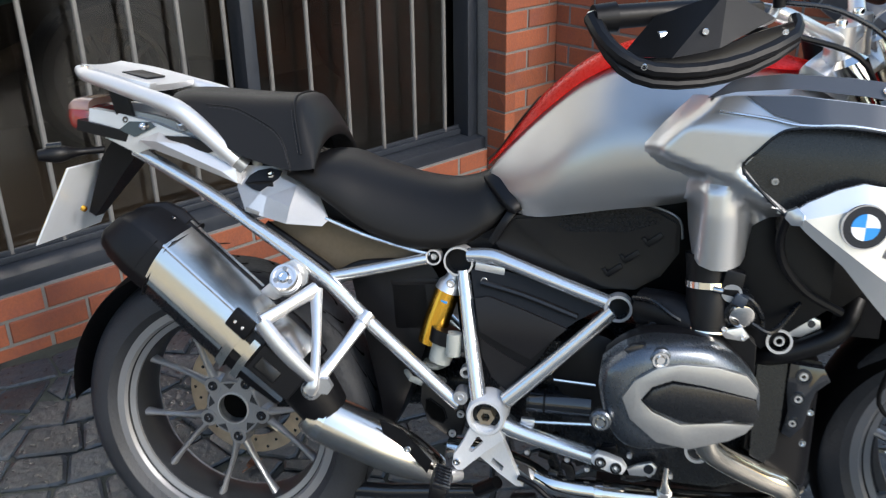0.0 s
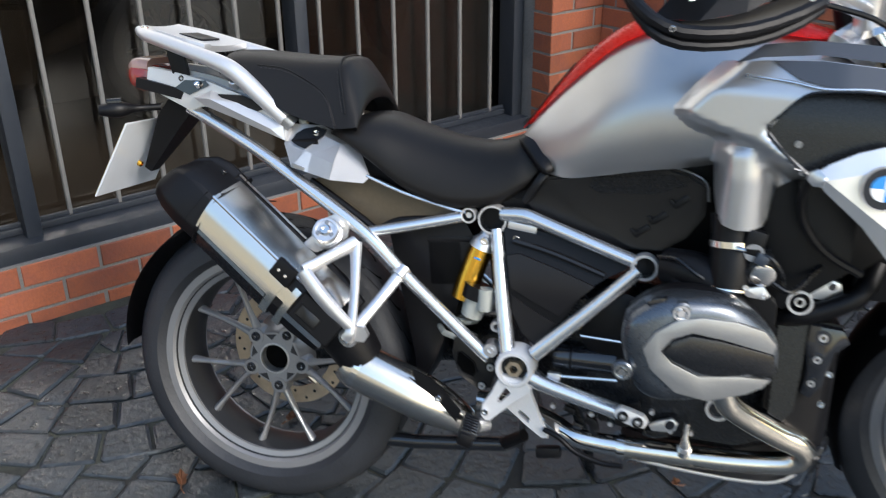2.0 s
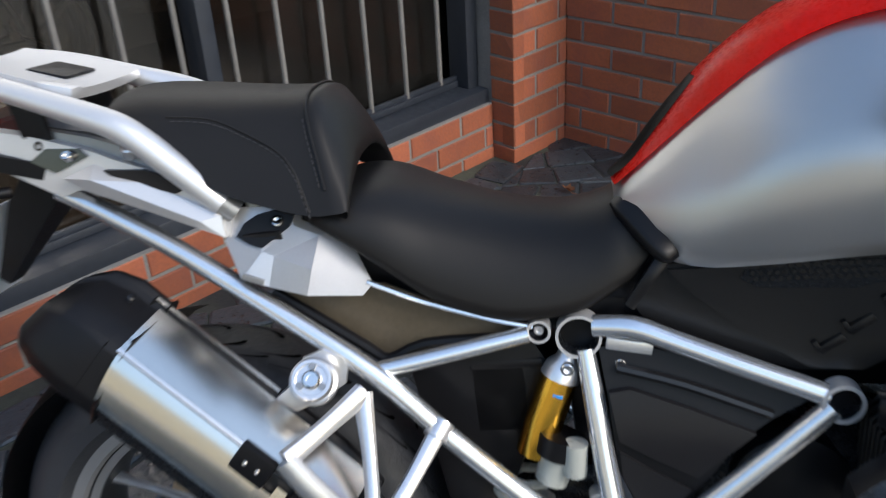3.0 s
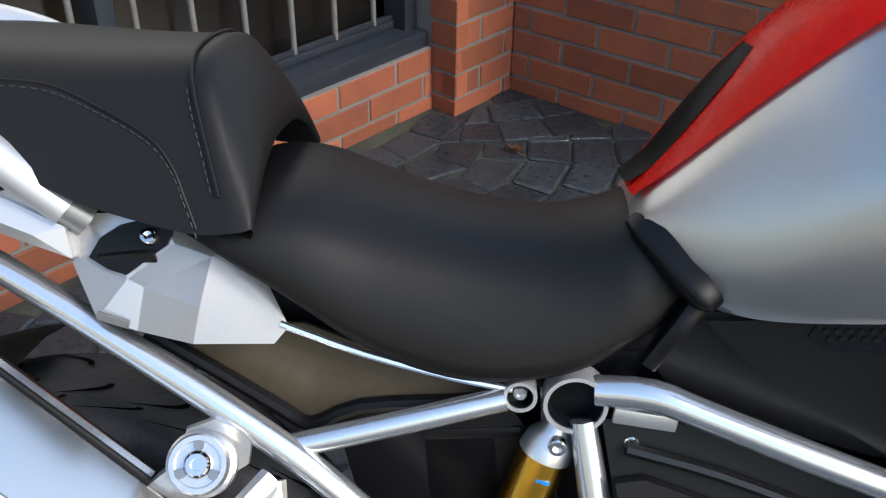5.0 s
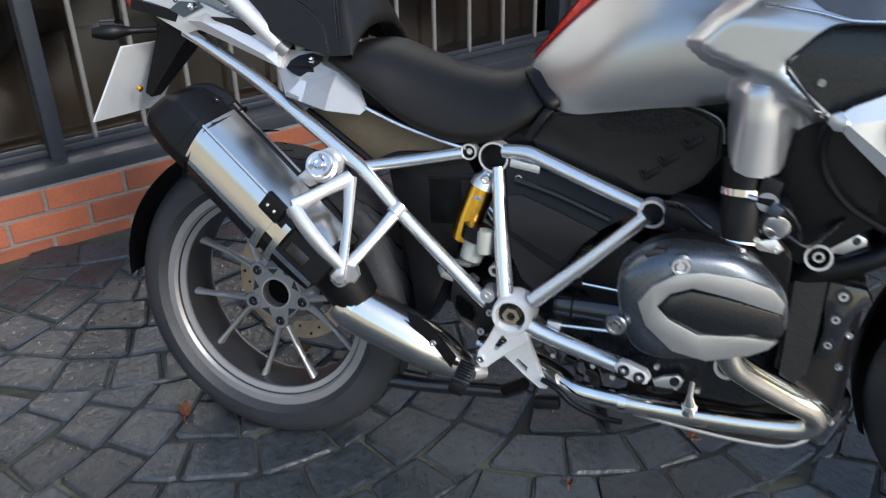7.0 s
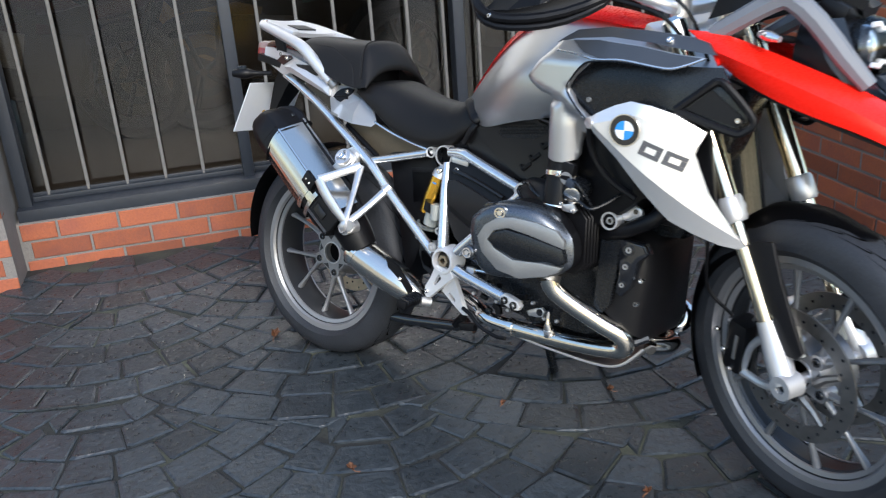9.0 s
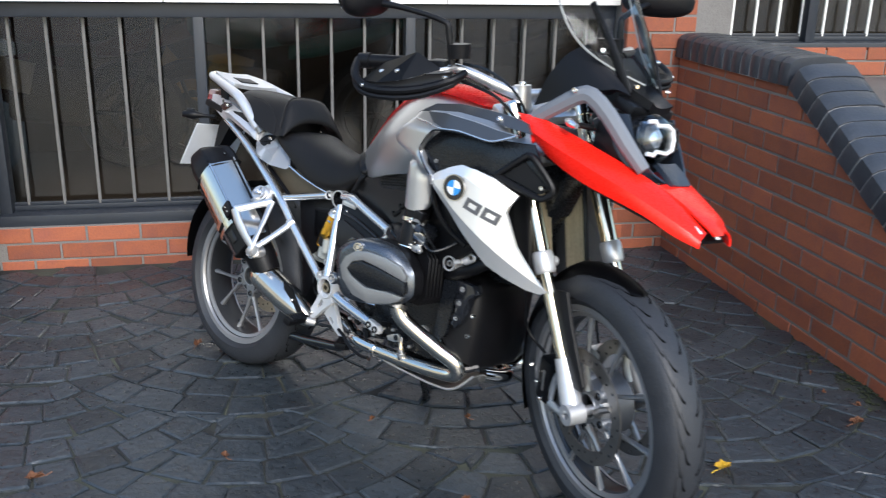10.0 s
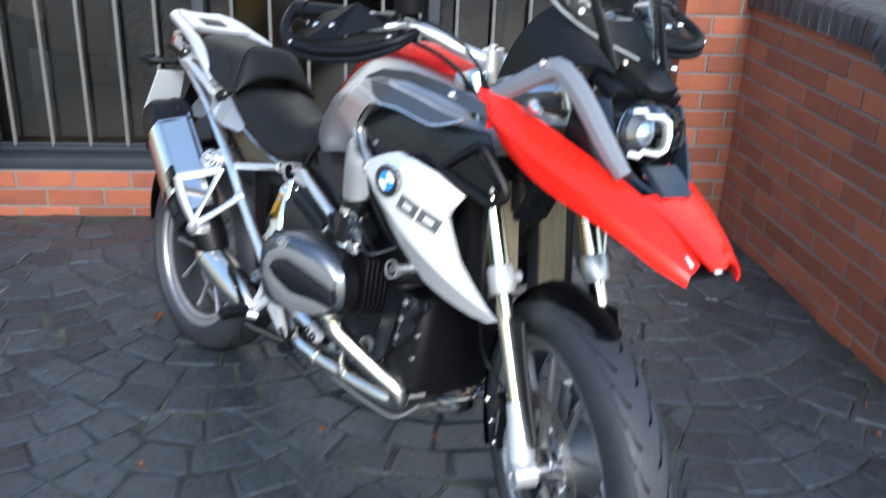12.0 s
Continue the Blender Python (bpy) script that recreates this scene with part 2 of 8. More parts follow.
def prism(outline, y0, y1, bevel=0.0, bm=None, seg=2):
    """The polygon outline of (x, z), drawn out from y0 to y1."""
    bm = bm or bmesh.new()
    a = [bm.verts.new((x, y0, z)) for x, z in outline]
    b = [bm.verts.new((x, y1, z)) for x, z in outline]
    n = len(a)
    fs = [bm.faces.new(a), bm.faces.new(b)]
    for i in range(n):
        fs.append(bm.faces.new((a[i], a[(i + 1) % n], b[(i + 1) % n], b[i])))
    if bevel:
        edges = list({e for f in fs[:2] for e in f.edges})
        bmesh.ops.recalc_face_normals(bm, faces=fs)
        bmesh.ops.bevel(bm, geom=edges, offset=bevel, segments=seg, affect="EDGES", profile=0.6)
    return bm


def lathe(prof, n=32, m=None, bm=None, ring=False):
    """Turns (axial, radius) pairs about the y axis."""
    bm = bm or bmesh.new()
    m = m or Matrix()
    rings = [[m @ Vector((r * math.cos(2 * math.pi * j / n), a, r * math.sin(2 * math.pi * j / n))) for j in range(n)] for a, r in prof]
    if ring:
        loft(bm, rings + [rings[0]], caps=False)
        bmesh.ops.remove_doubles(bm, verts=bm.verts, dist=1e-6)
        return bm
    return loft(bm, rings)


def panel(outline, f, th=0.004, step=0.02, round_k=0, bm=None, creases=()):
    """A shell: the polygon outline of (x, z) cut into small faces, pushed to y = f(x, z), and given a thickness inwards; creases are lines (point, normal) along which it may fold."""
    bm = bm or bmesh.new()
    if round_k:
        o = [(x, 0, z) for x, z in outline]
        outline = [(q.x, q.z) for q in spline(o + [o[0]], round_k)[:-1]]
    own = bmesh.new()
    own.faces.new([own.verts.new((x, 0, z)) for x, z in outline])
    xs, zs = [p[0] for p in outline], [p[1] for p in outline]
    for lo, hi, ax in ((min(xs), max(xs), Vector((1, 0, 0))), (min(zs), max(zs), Vector((0, 0, 1)))):
        c = lo + step
        while c < hi - step * 0.3:
            bmesh.ops.bisect_plane(own, geom=own.verts[:] + own.edges[:] + own.faces[:], plane_co=ax * c, plane_no=ax)
            c += step
    for co, no in creases:
        bmesh.ops.bisect_plane(own, geom=own.verts[:] + own.edges[:] + own.faces[:], plane_co=co, plane_no=no)
    for v in own.verts:
        v.co.y = f(v.co.x, v.co.z)
    bmesh.ops.recalc_face_normals(own, faces=own.faces)
    front = list(own.faces)
    if sum(q.normal.y for q in front) * (-1 if f(xs[0], zs[0]) < 0 else 1) < 0:
        bmesh.ops.reverse_faces(own, faces=front)
    rim = [e for e in own.edges if e.is_boundary]
    got = bmesh.ops.extrude_face_region(own, geom=front)["geom"]
    nv = [g for g in got if isinstance(g, bmesh.types.BMVert)]
    sgn = 1 if f(xs[0], zs[0]) < 0 else -1
    for v in nv:
        v.co.y += sgn * th
    tmp = bpy.data.meshes.new("tmp")
    own.to_mesh(tmp)
    own.free()
    bm.from_mesh(tmp)
    bpy.data.meshes.remove(tmp)
    return bm


def move(bm, m):
    bmesh.ops.transform(bm, matrix=m, verts=bm.verts)
    return bm


def ruled(e0, e1, th=0.004, n=4, k=5, bulge=0.0):
    """A shell between two edges, each a smoothed row of points; bulge lifts its middle."""
    a, b = spline(e0, k), spline(e1, k)
    bm = bmesh.new()
    rings = []
    for p, q in zip(a, b):
        row = []
        for j in range(n + 1):
            t = j / n
            row.append(p.lerp(q, t))
        rings.append(row)
    grid = [[bm.verts.new(q) for q in r] for r in rings]
    for r0, r1 in zip(grid, grid[1:]):
        for j in range(n):
            bm.faces.new((r0[j], r0[j + 1], r1[j + 1], r1[j]))
    bm.normal_update()
    if bulge:
        move_by = [(v, v.normal.copy()) for v in bm.verts]
        flat = [(r[j], j / n) for r in grid for j in range(n + 1)]
        lift = {v: bulge * 4 * t * (1 - t) for v, t in flat}
        for v, no in move_by:
            v.co += no * lift[v]
    bmesh.ops.solidify(bm, geom=bm.faces[:], thickness=th)
    return bm


def bolt(at, r=0.008, h=0.006, axis=(0, -1, 0), bm=None):
    """A socket-head bolt whose head points along axis."""
    m = Matrix.Translation(at) @ Vector((0, 1, 0)).rotation_difference(Vector(axis)).to_matrix().to_4x4()
    return lathe([(-0.004, r), (h * 0.7, r), (h, r * 0.85), (h, r * 0.5), (h * 0.3, r * 0.45)], 14, m, bm)

# ---- setting ----
WALL_Y, PIL_R, PIL_L, SIDE_X = 2.665, 2.575, 2.49, 3.33
rng = random.Random(4)
brick_meshes = {}


def brick_mesh(poly, depth, chamfer=0.0025):
    """A brick with the outline poly in (s, z), its face at y = 0, depth behind it, the face's edges broken."""
    key = (tuple((round(a, 3), round(b, 3)) for a, b in poly), depth)
    if key not in brick_meshes:
        n = len(poly)
        cs, cz = sum(p[0] for p in poly) / n, sum(p[1] for p in poly) / n
        ins = []
        for a, b in poly:
            d = math.hypot(a - cs, b - cz) or 1
            ins.append((a - math.copysign(min(chamfer, abs(a - cs)), a - cs), b - math.copysign(min(chamfer, abs(b - cz)), b - cz)))
        vs = [(a, depth, b) for a, b in poly] + [(a, chamfer, b) for a, b in poly] + [(a, 0.0, b) for a, b in ins]
        fs = [tuple(range(2 * n, 3 * n))]
        for i in range(n):
            j = (i + 1) % n
            fs += [(i, j, n + j, n + i), (n + i, n + j, 2 * n + j, 2 * n + i)]
        me = bpy.data.meshes.new("brick")
        me.from_pydata(vs, [], fs)
        bm = bmesh.new()
        bm.from_mesh(me)
        bmesh.ops.recalc_face_normals(bm, faces=bm.faces)
        bm.to_mesh(me)
        bm.free()
        me.materials.append(BRICK)
        brick_meshes[key] = me
    return brick_meshes[key]


def clip(poly, a, b, c):
    """The part of poly in which a*s + b*z <= c."""
    out = []
    for i, p in enumerate(poly):
        q = poly[(i + 1) % len(poly)]
        dp, dq = a * p[0] + b * p[1] - c, a * q[0] + b * q[1] - c
        if dp <= 0:
            out.append(p)
        if dp * dq < 0:
            t = dp / (dp - dq)
            out.append((p[0] + t * (q[0] - p[0]), p[1] + t * (q[1] - p[1])))
    return out


def lay_bricks(wall, m, length, height, cut=None, first=0.0, odd=0.1125):
    """Courses of bricks on the face y = 0 of the pose m; s runs along x."""
    course, k = 0.075, 0
    z = 0.0
    while z < height - 0.01:
        s = -(odd if k % 2 else 0.0) - first
        while s < length:
            a, b = max(s + 0.005, 0.0), min(s + 0.22, length)
            if b - a > 0.03:
                poly = [(a, z + 0.005), (b, z + 0.005), (b, min(z + 0.07, height)), (a, min(z + 0.07, height))]
                if cut:
                    poly = clip(poly, *cut)
                if len(poly) > 2 and max(p[1] for p in poly) - min(p[1] for p in poly) > 0.012:
                    s0, z0 = poly[0]
                    me = brick_mesh([(p[0] - s0, p[1] - z0) for p in poly], 0.05)
                    ob = new("brick", me)
                    ob.parent = wall
                    ob.matrix_basis = m @ pose(s0, rng.uniform(-0.0015, 0.0025), z0, rng.uniform(-0.4, 0.4), rng.uniform(-0.25, 0.25), rng.uniform(-0.5, 0.5))
            s += 0.225
        z += course
        k += 1


def structure(name, bm, material, label, angle=32.0):
    return tagged(part(name, bm, material, None, "", angle), label, name.split("_")[0], "", "structure")


ground = structure("ground", box((120, 120, 0.3), (1.5, 0, -0.157), bevel=0), JOINT, "dark earthy joints and ground under the cobbles")
# Two pale sheets added out of view, for bounced light and brighter metal reflections.
yard = structure("yard", box((100, 60, 0.2), (1.5, -31.9, -0.098), bevel=0), YARD, "unseen pale ground added beyond the cobbles to brighten reflections")
structure("yard_side", box((20, 29.9, 0.2), (-13.05, 13.05, -0.098), bevel=0), YARD, "unseen pale ground added beside the cobbles to brighten reflections")
base_wall = structure("wall_base", box((2.77, 0.22, 0.20), (1.625, WALL_Y + 0.115, 0.085), bevel=0), MORTAR, "low red brick wall below the barred window")
pillar_left = structure("wall_pillar_left", box((0.86, 0.38, 2.6), (-0.19, PIL_L + 0.195, 1.29), bevel=0), MORTAR, "red brick pier beside the barred window")
pillar_right = structure("wall_pillar_right", box((0.50, 0.28, 2.6), (3.265, PIL_R + 0.145, 1.29), bevel=0), MORTAR, "red brick pier in the corner of the yard")
BEND, SLOPE, TOPZ = 1.715, 0.585, 0.917
END_Y = 0.15
core = [(END_Y, -0.02), (PIL_R - 0.002, -0.02), (PIL_R - 0.002, TOPZ), (BEND, TOPZ), (END_Y, TOPZ - SLOPE * (BEND - END_Y))]
bm = prism(core, 0.0, 0.205)
side_wall = structure("wall_side", move(bm, Matrix(((0, 1, 0, SIDE_X + 0.005), (1, 0, 0, 0), (0, 0, 1, 0), (0, 0, 0, 1)))), MORTAR, "red brick ramp wall with a sloping top, in shade")
side_wall.matrix_basis = pose(SIDE_X, 1.34, 0, 0, 0, 2.6) @ pose(-SIDE_X, -1.34, 0)
# Added out of view: gives the silencer's side something warm to reflect.
structure("wall_yard", box((0.3, 9.0, 3.4), (-7.2, -2.1, 1.65), bevel=0), CREAMWALL, "unseen cream wall added for warm reflections")
structure("wall_back", box((8.0, 0.2, 4.0), (4.0, 4.6, 1.9), bevel=0), DIMROOM, "rear wall of the showroom, dimness painted as dark brown")
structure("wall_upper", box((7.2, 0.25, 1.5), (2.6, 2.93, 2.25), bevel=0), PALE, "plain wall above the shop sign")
structure("floor", box((8.0, 1.7, 0.1), (4.0, 3.70, 0.06), bevel=0), DIMROOM, "showroom floor behind the window, dimness painted as dark brown")
structure("wall_room_left", box((0.1, 1.7, 2.4), (-0.2, 3.75, 1.2), bevel=0), DIMROOM, "side wall of the showroom, dimness painted as dark brown")
structure("wall_room_right", box((0.1, 1.7, 2.4), (8.0, 3.75, 1.2), bevel=0), DIMROOM, "end wall of the showroom, dimness painted as dark brown")
structure("ceiling", box((8.3, 1.9, 0.1), (4.0, 3.75, 2.2), bevel=0), DIMROOM, "showroom ceiling, dimness painted as dark brown")
far_base = structure("wall_far_base", box((1.9, 0.2, 0.94), (4.46, 2.83, 0.45), bevel=0), MORTAR, "red brick wall below the window by the landing")
structure("landing", box((1.45, 1.10, 0.81), (4.27, 2.165, 0.385), bevel=0.006), CONC, "brown-grey concrete landing behind the ramp wall")
structure("step_1", box((1.45, 0.10, 0.775), (4.27, 1.563, 0.365), bevel=0.008), PALE, "pale stone edge of the landing")
structure("step_2", box((1.45, 1.35, 0.62), (4.27, 0.835, 0.29), bevel=0.010), PALE, "pale stone step below the landing")


def window(name, x0, x1, z0, z1, y, posts, bars, bar_mat, label):
    """A window frame with rails, posts, upright bars before the glass, and panes."""
    win = tagged(new(name), label, "window", "", "structure")
    part("bottom_rail", box((x1 - x0, 0.125, 0.062), ((x0 + x1) / 2, y - 0.055, z0 - 0.031), bevel=0.006), FRAME, win)
    part("sill_ledge", box((x1 - x0, 0.05, 0.022), ((x0 + x1) / 2, y - 0.005, z0 + 0.011), bevel=0.004), FRAME, win)
    part("top_rail", box((x1 - x0, 0.09, 0.06), ((x0 + x1) / 2, y - 0.03, z1 + 0.03), bevel=0.005), FRAME, win)
    for a, w in posts:
        part("post", box((w, 0.085, z1 - z0 + 0.02), (a, y - 0.032, (z0 + z1) / 2), bevel=0.005), FRAME, win)
    first = None
    for a in bars:
        if first is None:
            b = part("window_bar", box((0.0135, 0.0135, z1 - z0), (0, 0, 0), bevel=0.003, seg=1), bar_mat, win)
            first = b
        else:
            b = new("window_bar", first.data)
            b.parent = win
        b.location = (a, y - 0.018, (z0 + z1) / 2)
    part("lower_bar_rail", box((x1 - x0, 0.012, 0.014), ((x0 + x1) / 2, y - 0.018, z0 + 0.029), bevel=0.003), FRAME, win)
    edges = [x0] + [a for a, _ in posts[1:-1]] + [x1]
    for a, b in zip(edges, edges[1:]):
        p = part("pane", box((b - a - 0.01, 0.006, z1 - z0), ((a + b) / 2, y + 0.03, (z0 + z1) / 2), bevel=0), PANE, win)
        p.visible_shadow = False
    return win


BAR0 = 0.365
window("window_1", 0.25, 3.01, 0.232, 1.065, 2.80, [(0.28, 0.05), (1.135, 0.045), (2.05, 0.045), (2.985, 0.05)],
       [BAR0 + 0.1485 * i for i in range(18) if min(abs(BAR0 + 0.1485 * i - q) for q in (1.135, 2.05)) > 0.03], BARS, "dark blue-grey barred shop window above a low brick wall")
window("window_2", 3.56, 5.4, 0.955, 1.75, 2.86, [(3.58, 0.05), (4.06, 0.05), (4.7, 0.05), (5.38, 0.05)],
       [3.66 + 0.125 * i for i in range(13)], WBARS, "dark framed window with white bars above the landing")

sign = tagged(new("shop_sign"), "white shop sign board above the window with dark lettering", "sign")
for a, b in ((0.25, 1.0), (1.004, 2.2), (2.204, 3.01)):
    part("sign_panel", box((b - a, 0.03, 0.42), ((a + b) / 2, 2.69, 1.341), bevel=0.004), SIGN, sign)
txt = bpy.data.curves.new("lettering", "FONT")
txt.body, txt.size, txt.extrude = "Riding Machine", 0.085, 0.001
tob = new("lettering", txt)
bpy.context.view_layer.update()
tm = bpy.data.meshes.new_from_object(tob.evaluated_get(bpy.context.evaluated_depsgraph_get()))
bpy.data.objects.remove(tob)
whole = bmesh.new()
whole.from_mesh(tm)
todo = set(whole.verts)
while todo:
    grow, isle = [todo.pop()], set()
    while grow:
        v = grow.pop()
        isle.add(v)
        for e in v.link_edges:
            o = e.other_vert(v)
            if o not in isle and o in todo:
                todo.discard(o)
                grow.append(o)
    one = bmesh.new()
    key = {v: one.verts.new(v.co) for v in isle}
    for f in {f for v in isle for f in v.link_faces}:
        one.faces.new([key[v] for v in f.verts])
    ob = part("letter", one, INK, sign, "dark grey letter")
    ob.matrix_basis = pose(1.06, 2.673, 1.195, 90, 0, 0)
whole.free()


def coping(path_len, m, n):
    """A row of bullnose bricks laid across the wall's top, s along x of the pose m."""
    w = path_len / n
    prof = []
    for i in range(9):
        t = math.pi * i / 8
        prof.append((0.1275 * (1 - math.copysign(abs(math.cos(t)) ** 0.55, math.cos(t))), 0.048 + 0.058 * math.sin(t) ** 0.6))
    prof = [(0.0, -0.002)] + prof + [(0.255, -0.002)]
    bm = bmesh.new()
    rings = []
    for s, k in ((0.0035, 0.985), (0.007, 1.0), (w - 0.007, 1.0), (w - 0.0035, 0.985)):
        rings.append([Vector((s, 0.1275 + (a - 0.1275) * k, 0.05 + (z - 0.05) * k)) for a, z in prof])
    loft(bm, rings)
    first = None
    for i in range(n):
        if first is None:
            ob = part("coping_brick", bm, BLUE, side_wall)
            first = ob
        else:
            ob = new("coping_brick", first.data)
            ob.parent = side_wall
        ob.matrix_basis = m @ pose(i * w, rng.uniform(-0.002, 0.002), rng.uniform(-0.0015, 0.0015), rng.uniform(-0.4, 0.4), 0, rng.uniform(-0.3, 0.3))
    core = bmesh.new()
    loft(core, [[Vector((q, 0.1275 + (a - 0.1275) * 0.968, 0.045 + (z - 0.05) * 0.955)) for a, z in prof] for q in (0.03, path_len - 0.06)])
    bed = part("coping_bed", core, PALEMORTAR, side_wall)
    bed.matrix_basis = m
    return first


ang = math.degrees(math.atan(SLOPE))
flat_len, slope_len = PIL_R - BEND, (BEND - END_Y) / math.cos(math.atan(SLOPE))
turn = pose(SIDE_X - 0.022, PIL_R, TOPZ, 0, 0, -90)
coping(flat_len + 0.02, turn, 13)
coping(slope_len, pose(SIDE_X - 0.022, BEND - 0.02, TOPZ + 0.0, 0, 0, -90) @ pose(0, 0, 0, 0, ang, 0), 23)


# ---- paving of cobbles laid in small overlapping fans ----
FAN_R, FAN_X, FAN_Y, COL_W, COL_H, ROW = 0.735, 1.32, 1.93, 0.72, 0.645, 0.1225
paving = tagged(new("pavement"), "dark slate-grey cobbles laid in fans, with mossy joints", "paving", "", "structure")
crng = random.Random(11)
fans = [(FAN_X + COL_W * i, FAN_Y + COL_H * (j - 0.5 * (i % 2))) for j in range(-7, 5) for i in range(-5, 7)]


def cobble(quad, h):
    """A worn stone: eight-sided, with soft broken edges and a slightly tilted top."""
    c = [sum(p[i] for p in quad) / 4 for i in (0, 1)]
    jit = lambda k: crng.uniform(-k, k)
    lo = []
    for i in range(4):
        p, q, r = quad[i - 1], quad[i], quad[(i + 1) % 4]
        ka, kb = crng.uniform(0.03, 0.11), crng.uniform(0.03, 0.11)
        lo += [(q[0] + (p[0] - q[0]) * ka - c[0], q[1] + (p[1] - q[1]) * ka - c[1]), (q[0] + (r[0] - q[0]) * kb - c[0], q[1] + (r[1] - q[1]) * kb - c[1])]
    mid = [(a * 0.985 + jit(0.0035), b * 0.985 + jit(0.0035)) for a, b in lo]
    k = 1 - 0.006 / 0.06
    tilt = crng.uniform(-0.015, 0.015), crng.uniform(-0.02, 0.02)
    vs = [(a, b, -0.03) for a, b in lo] + [(a, b, h - 0.0032) for a, b in mid]
    vs += [(a * k, b * k, h + a * tilt[0] + b * tilt[1] + crng.uniform(-0.0012, 0.0012)) for a, b in mid]
    fs = [tuple(range(16, 24))]
    for i in range(8):
        j = (i + 1) % 8
        fs += [(i, j, 8 + j, 8 + i), (8 + i, 8 + j, 16 + j, 16 + i)]
    return c, vs, fs


near, rest = [], []
for fx, fy in fans:
    over = [q for q in fans if q[1] > fy + 0.01 and math.hypot(q[0] - fx, q[1] - fy) < 2 * FAN_R]
    k = 0
    while (k + 1) * ROW <= FAN_R + 0.001:
        r0, r1 = k * ROW, (k + 1) * ROW
        rm, k = (r0 + r1) / 2, k + 1
        a = -math.pi + crng.uniform(0, 0.3)
        while a < 0.0:
            da = crng.uniform(0.115, 0.165) / max(rm, 0.1)
            g = 0.0020
            q = []
            for r, t in ((r1 - g, a + g / rm), (r1 - g, a + da - g / rm), (r0 + g, a + da - g / rm), (r0 + g, a + g / rm)):
                q.append([fx + r * math.cos(t), fy + r * math.sin(t)])
            a += da
            cx, cy = fx + rm * math.cos(a - da / 2), fy + rm * math.sin(a - da / 2)
            if not (-4.5 < cx < 5.5 and -1.9 < cy < 2.75):
                continue
            hit = 0
            for ox, oy in over:
                for p in q:
                    d = math.hypot(p[0] - ox, p[1] - oy)
                    if d < FAN_R + g:
                        hit += 1
                        f = (FAN_R + g) / max(d, 0.01)
                        p[0], p[1] = ox + (p[0] - ox) * f, oy + (p[1] - oy) * f
            area = abs(sum(q[i][0] * q[(i + 1) % 4][1] - q[(i + 1) % 4][0] * q[i][1] for i in range(4))) / 2
            if area < 0.0018:
                continue
            inside = cy < WALL_Y - 0.05 or (3.0 < cx and cy < PIL_R - 0.03)
            if cx > SIDE_X - 0.02 and cy > END_Y - 0.1 or cx < 0.24 and cy > PIL_L - 0.03:
                inside = False
            if inside:
                (near if -0.2 < cx < 2.9 and 0.3 < cy < 2.5 else rest).append((q, crng.uniform(-0.003, 0.002)))
near.sort(key=lambda e: (sum(p[0] for p in e[0]) / 4 - 1.2) ** 2 + (sum(p[1] for p in e[0]) / 4 - 0.9) ** 2)
rest += near[300:]
for q, h in near[:300]:
    c, vs, fs = cobble(q, h)
    me = bpy.data.meshes.new("cobble")
    me.from_pydata(vs, [], fs)
    me.materials.append(COBBLE)
    ob = new("cobble", me)
    ob.parent, ob.location = paving, (c[0], c[1], 0)
vs_all, fs_all = [], []
for q, h in rest:
    c, vs, fs = cobble(q, h)
    o = len(vs_all)
    vs_all += [(c[0] + a, c[1] + b, z) for a, b, z in vs]
    fs_all += [tuple(o + i for i in f) for f in fs]
me = bpy.data.meshes.new("cobbles")
me.from_pydata(vs_all, [], fs_all)
COBBLE2 = mat("slate_cobbles_joined", (0.032, 0.039, 0.0455), 0.36, var=0.5, fine=55, broad=13, bump=1.0, rvar=0.35, tint=(0.0180, 0.0225, 0.0265))
geo = COBBLE2.node_tree.nodes.new("ShaderNodeNewGeometry")
info = [n for n in COBBLE2.node_tree.nodes if n.bl_idname == "ShaderNodeObjectInfo"][0]
mul = [n for n in COBBLE2.node_tree.nodes if n.bl_idname == "ShaderNodeVectorMath" and n.operation == "SCALE"][0]
src = mul.inputs["Scale"].links[0].from_socket
r2 = COBBLE2.node_tree.nodes.new("ShaderNodeMapRange")
r2.inputs["To Min"].default_value, r2.inputs["To Max"].default_value = 0.7, 1.3
mm = COBBLE2.node_tree.nodes.new("ShaderNodeMath")
mm.operation = "MULTIPLY"
COBBLE2.node_tree.links.new(geo.outputs["Random Per Island"], r2.inputs["Value"])
COBBLE2.node_tree.links.new(src, mm.inputs[0])
COBBLE2.node_tree.links.new(r2.outputs[0], mm.inputs[1])
COBBLE2.node_tree.links.new(mm.outputs[0], mul.inputs["Scale"])
me.materials.append(COBBLE2)
far_cobbles = tagged(new("cobbles", me), "dark slate-grey cobbles laid in fans", "", "", "stuff")
far_cobbles.parent = paving


# ---- the motorcycle: x ahead, y to its left, z up, standing on its side stand ----
BIKE = pose(1.28, 1.595, 0.0, 0, 0, -53.5) @ pose(0, 0, 0, -11, 0, 0)
bike = tagged(new("motorcycle"), "red, grey and silver adventure motorcycle parked leaning on its side stand", "motorcycle")
bike.matrix_basis = BIKE
RAKE, STEER = radians(25.5), radians(-25)
PIVOT = Vector((1.41, 0, 0.313))
AXIS = Vector((-math.sin(RAKE), 0, math.cos(RAKE)))
TURNED = Matrix.Translation(PIVOT) @ Matrix.Rotation(STEER, 4, AXIS) @ Matrix.Translation(-PIVOT)
FLIP = Matrix.Diagonal((1, -1, 1, 1))


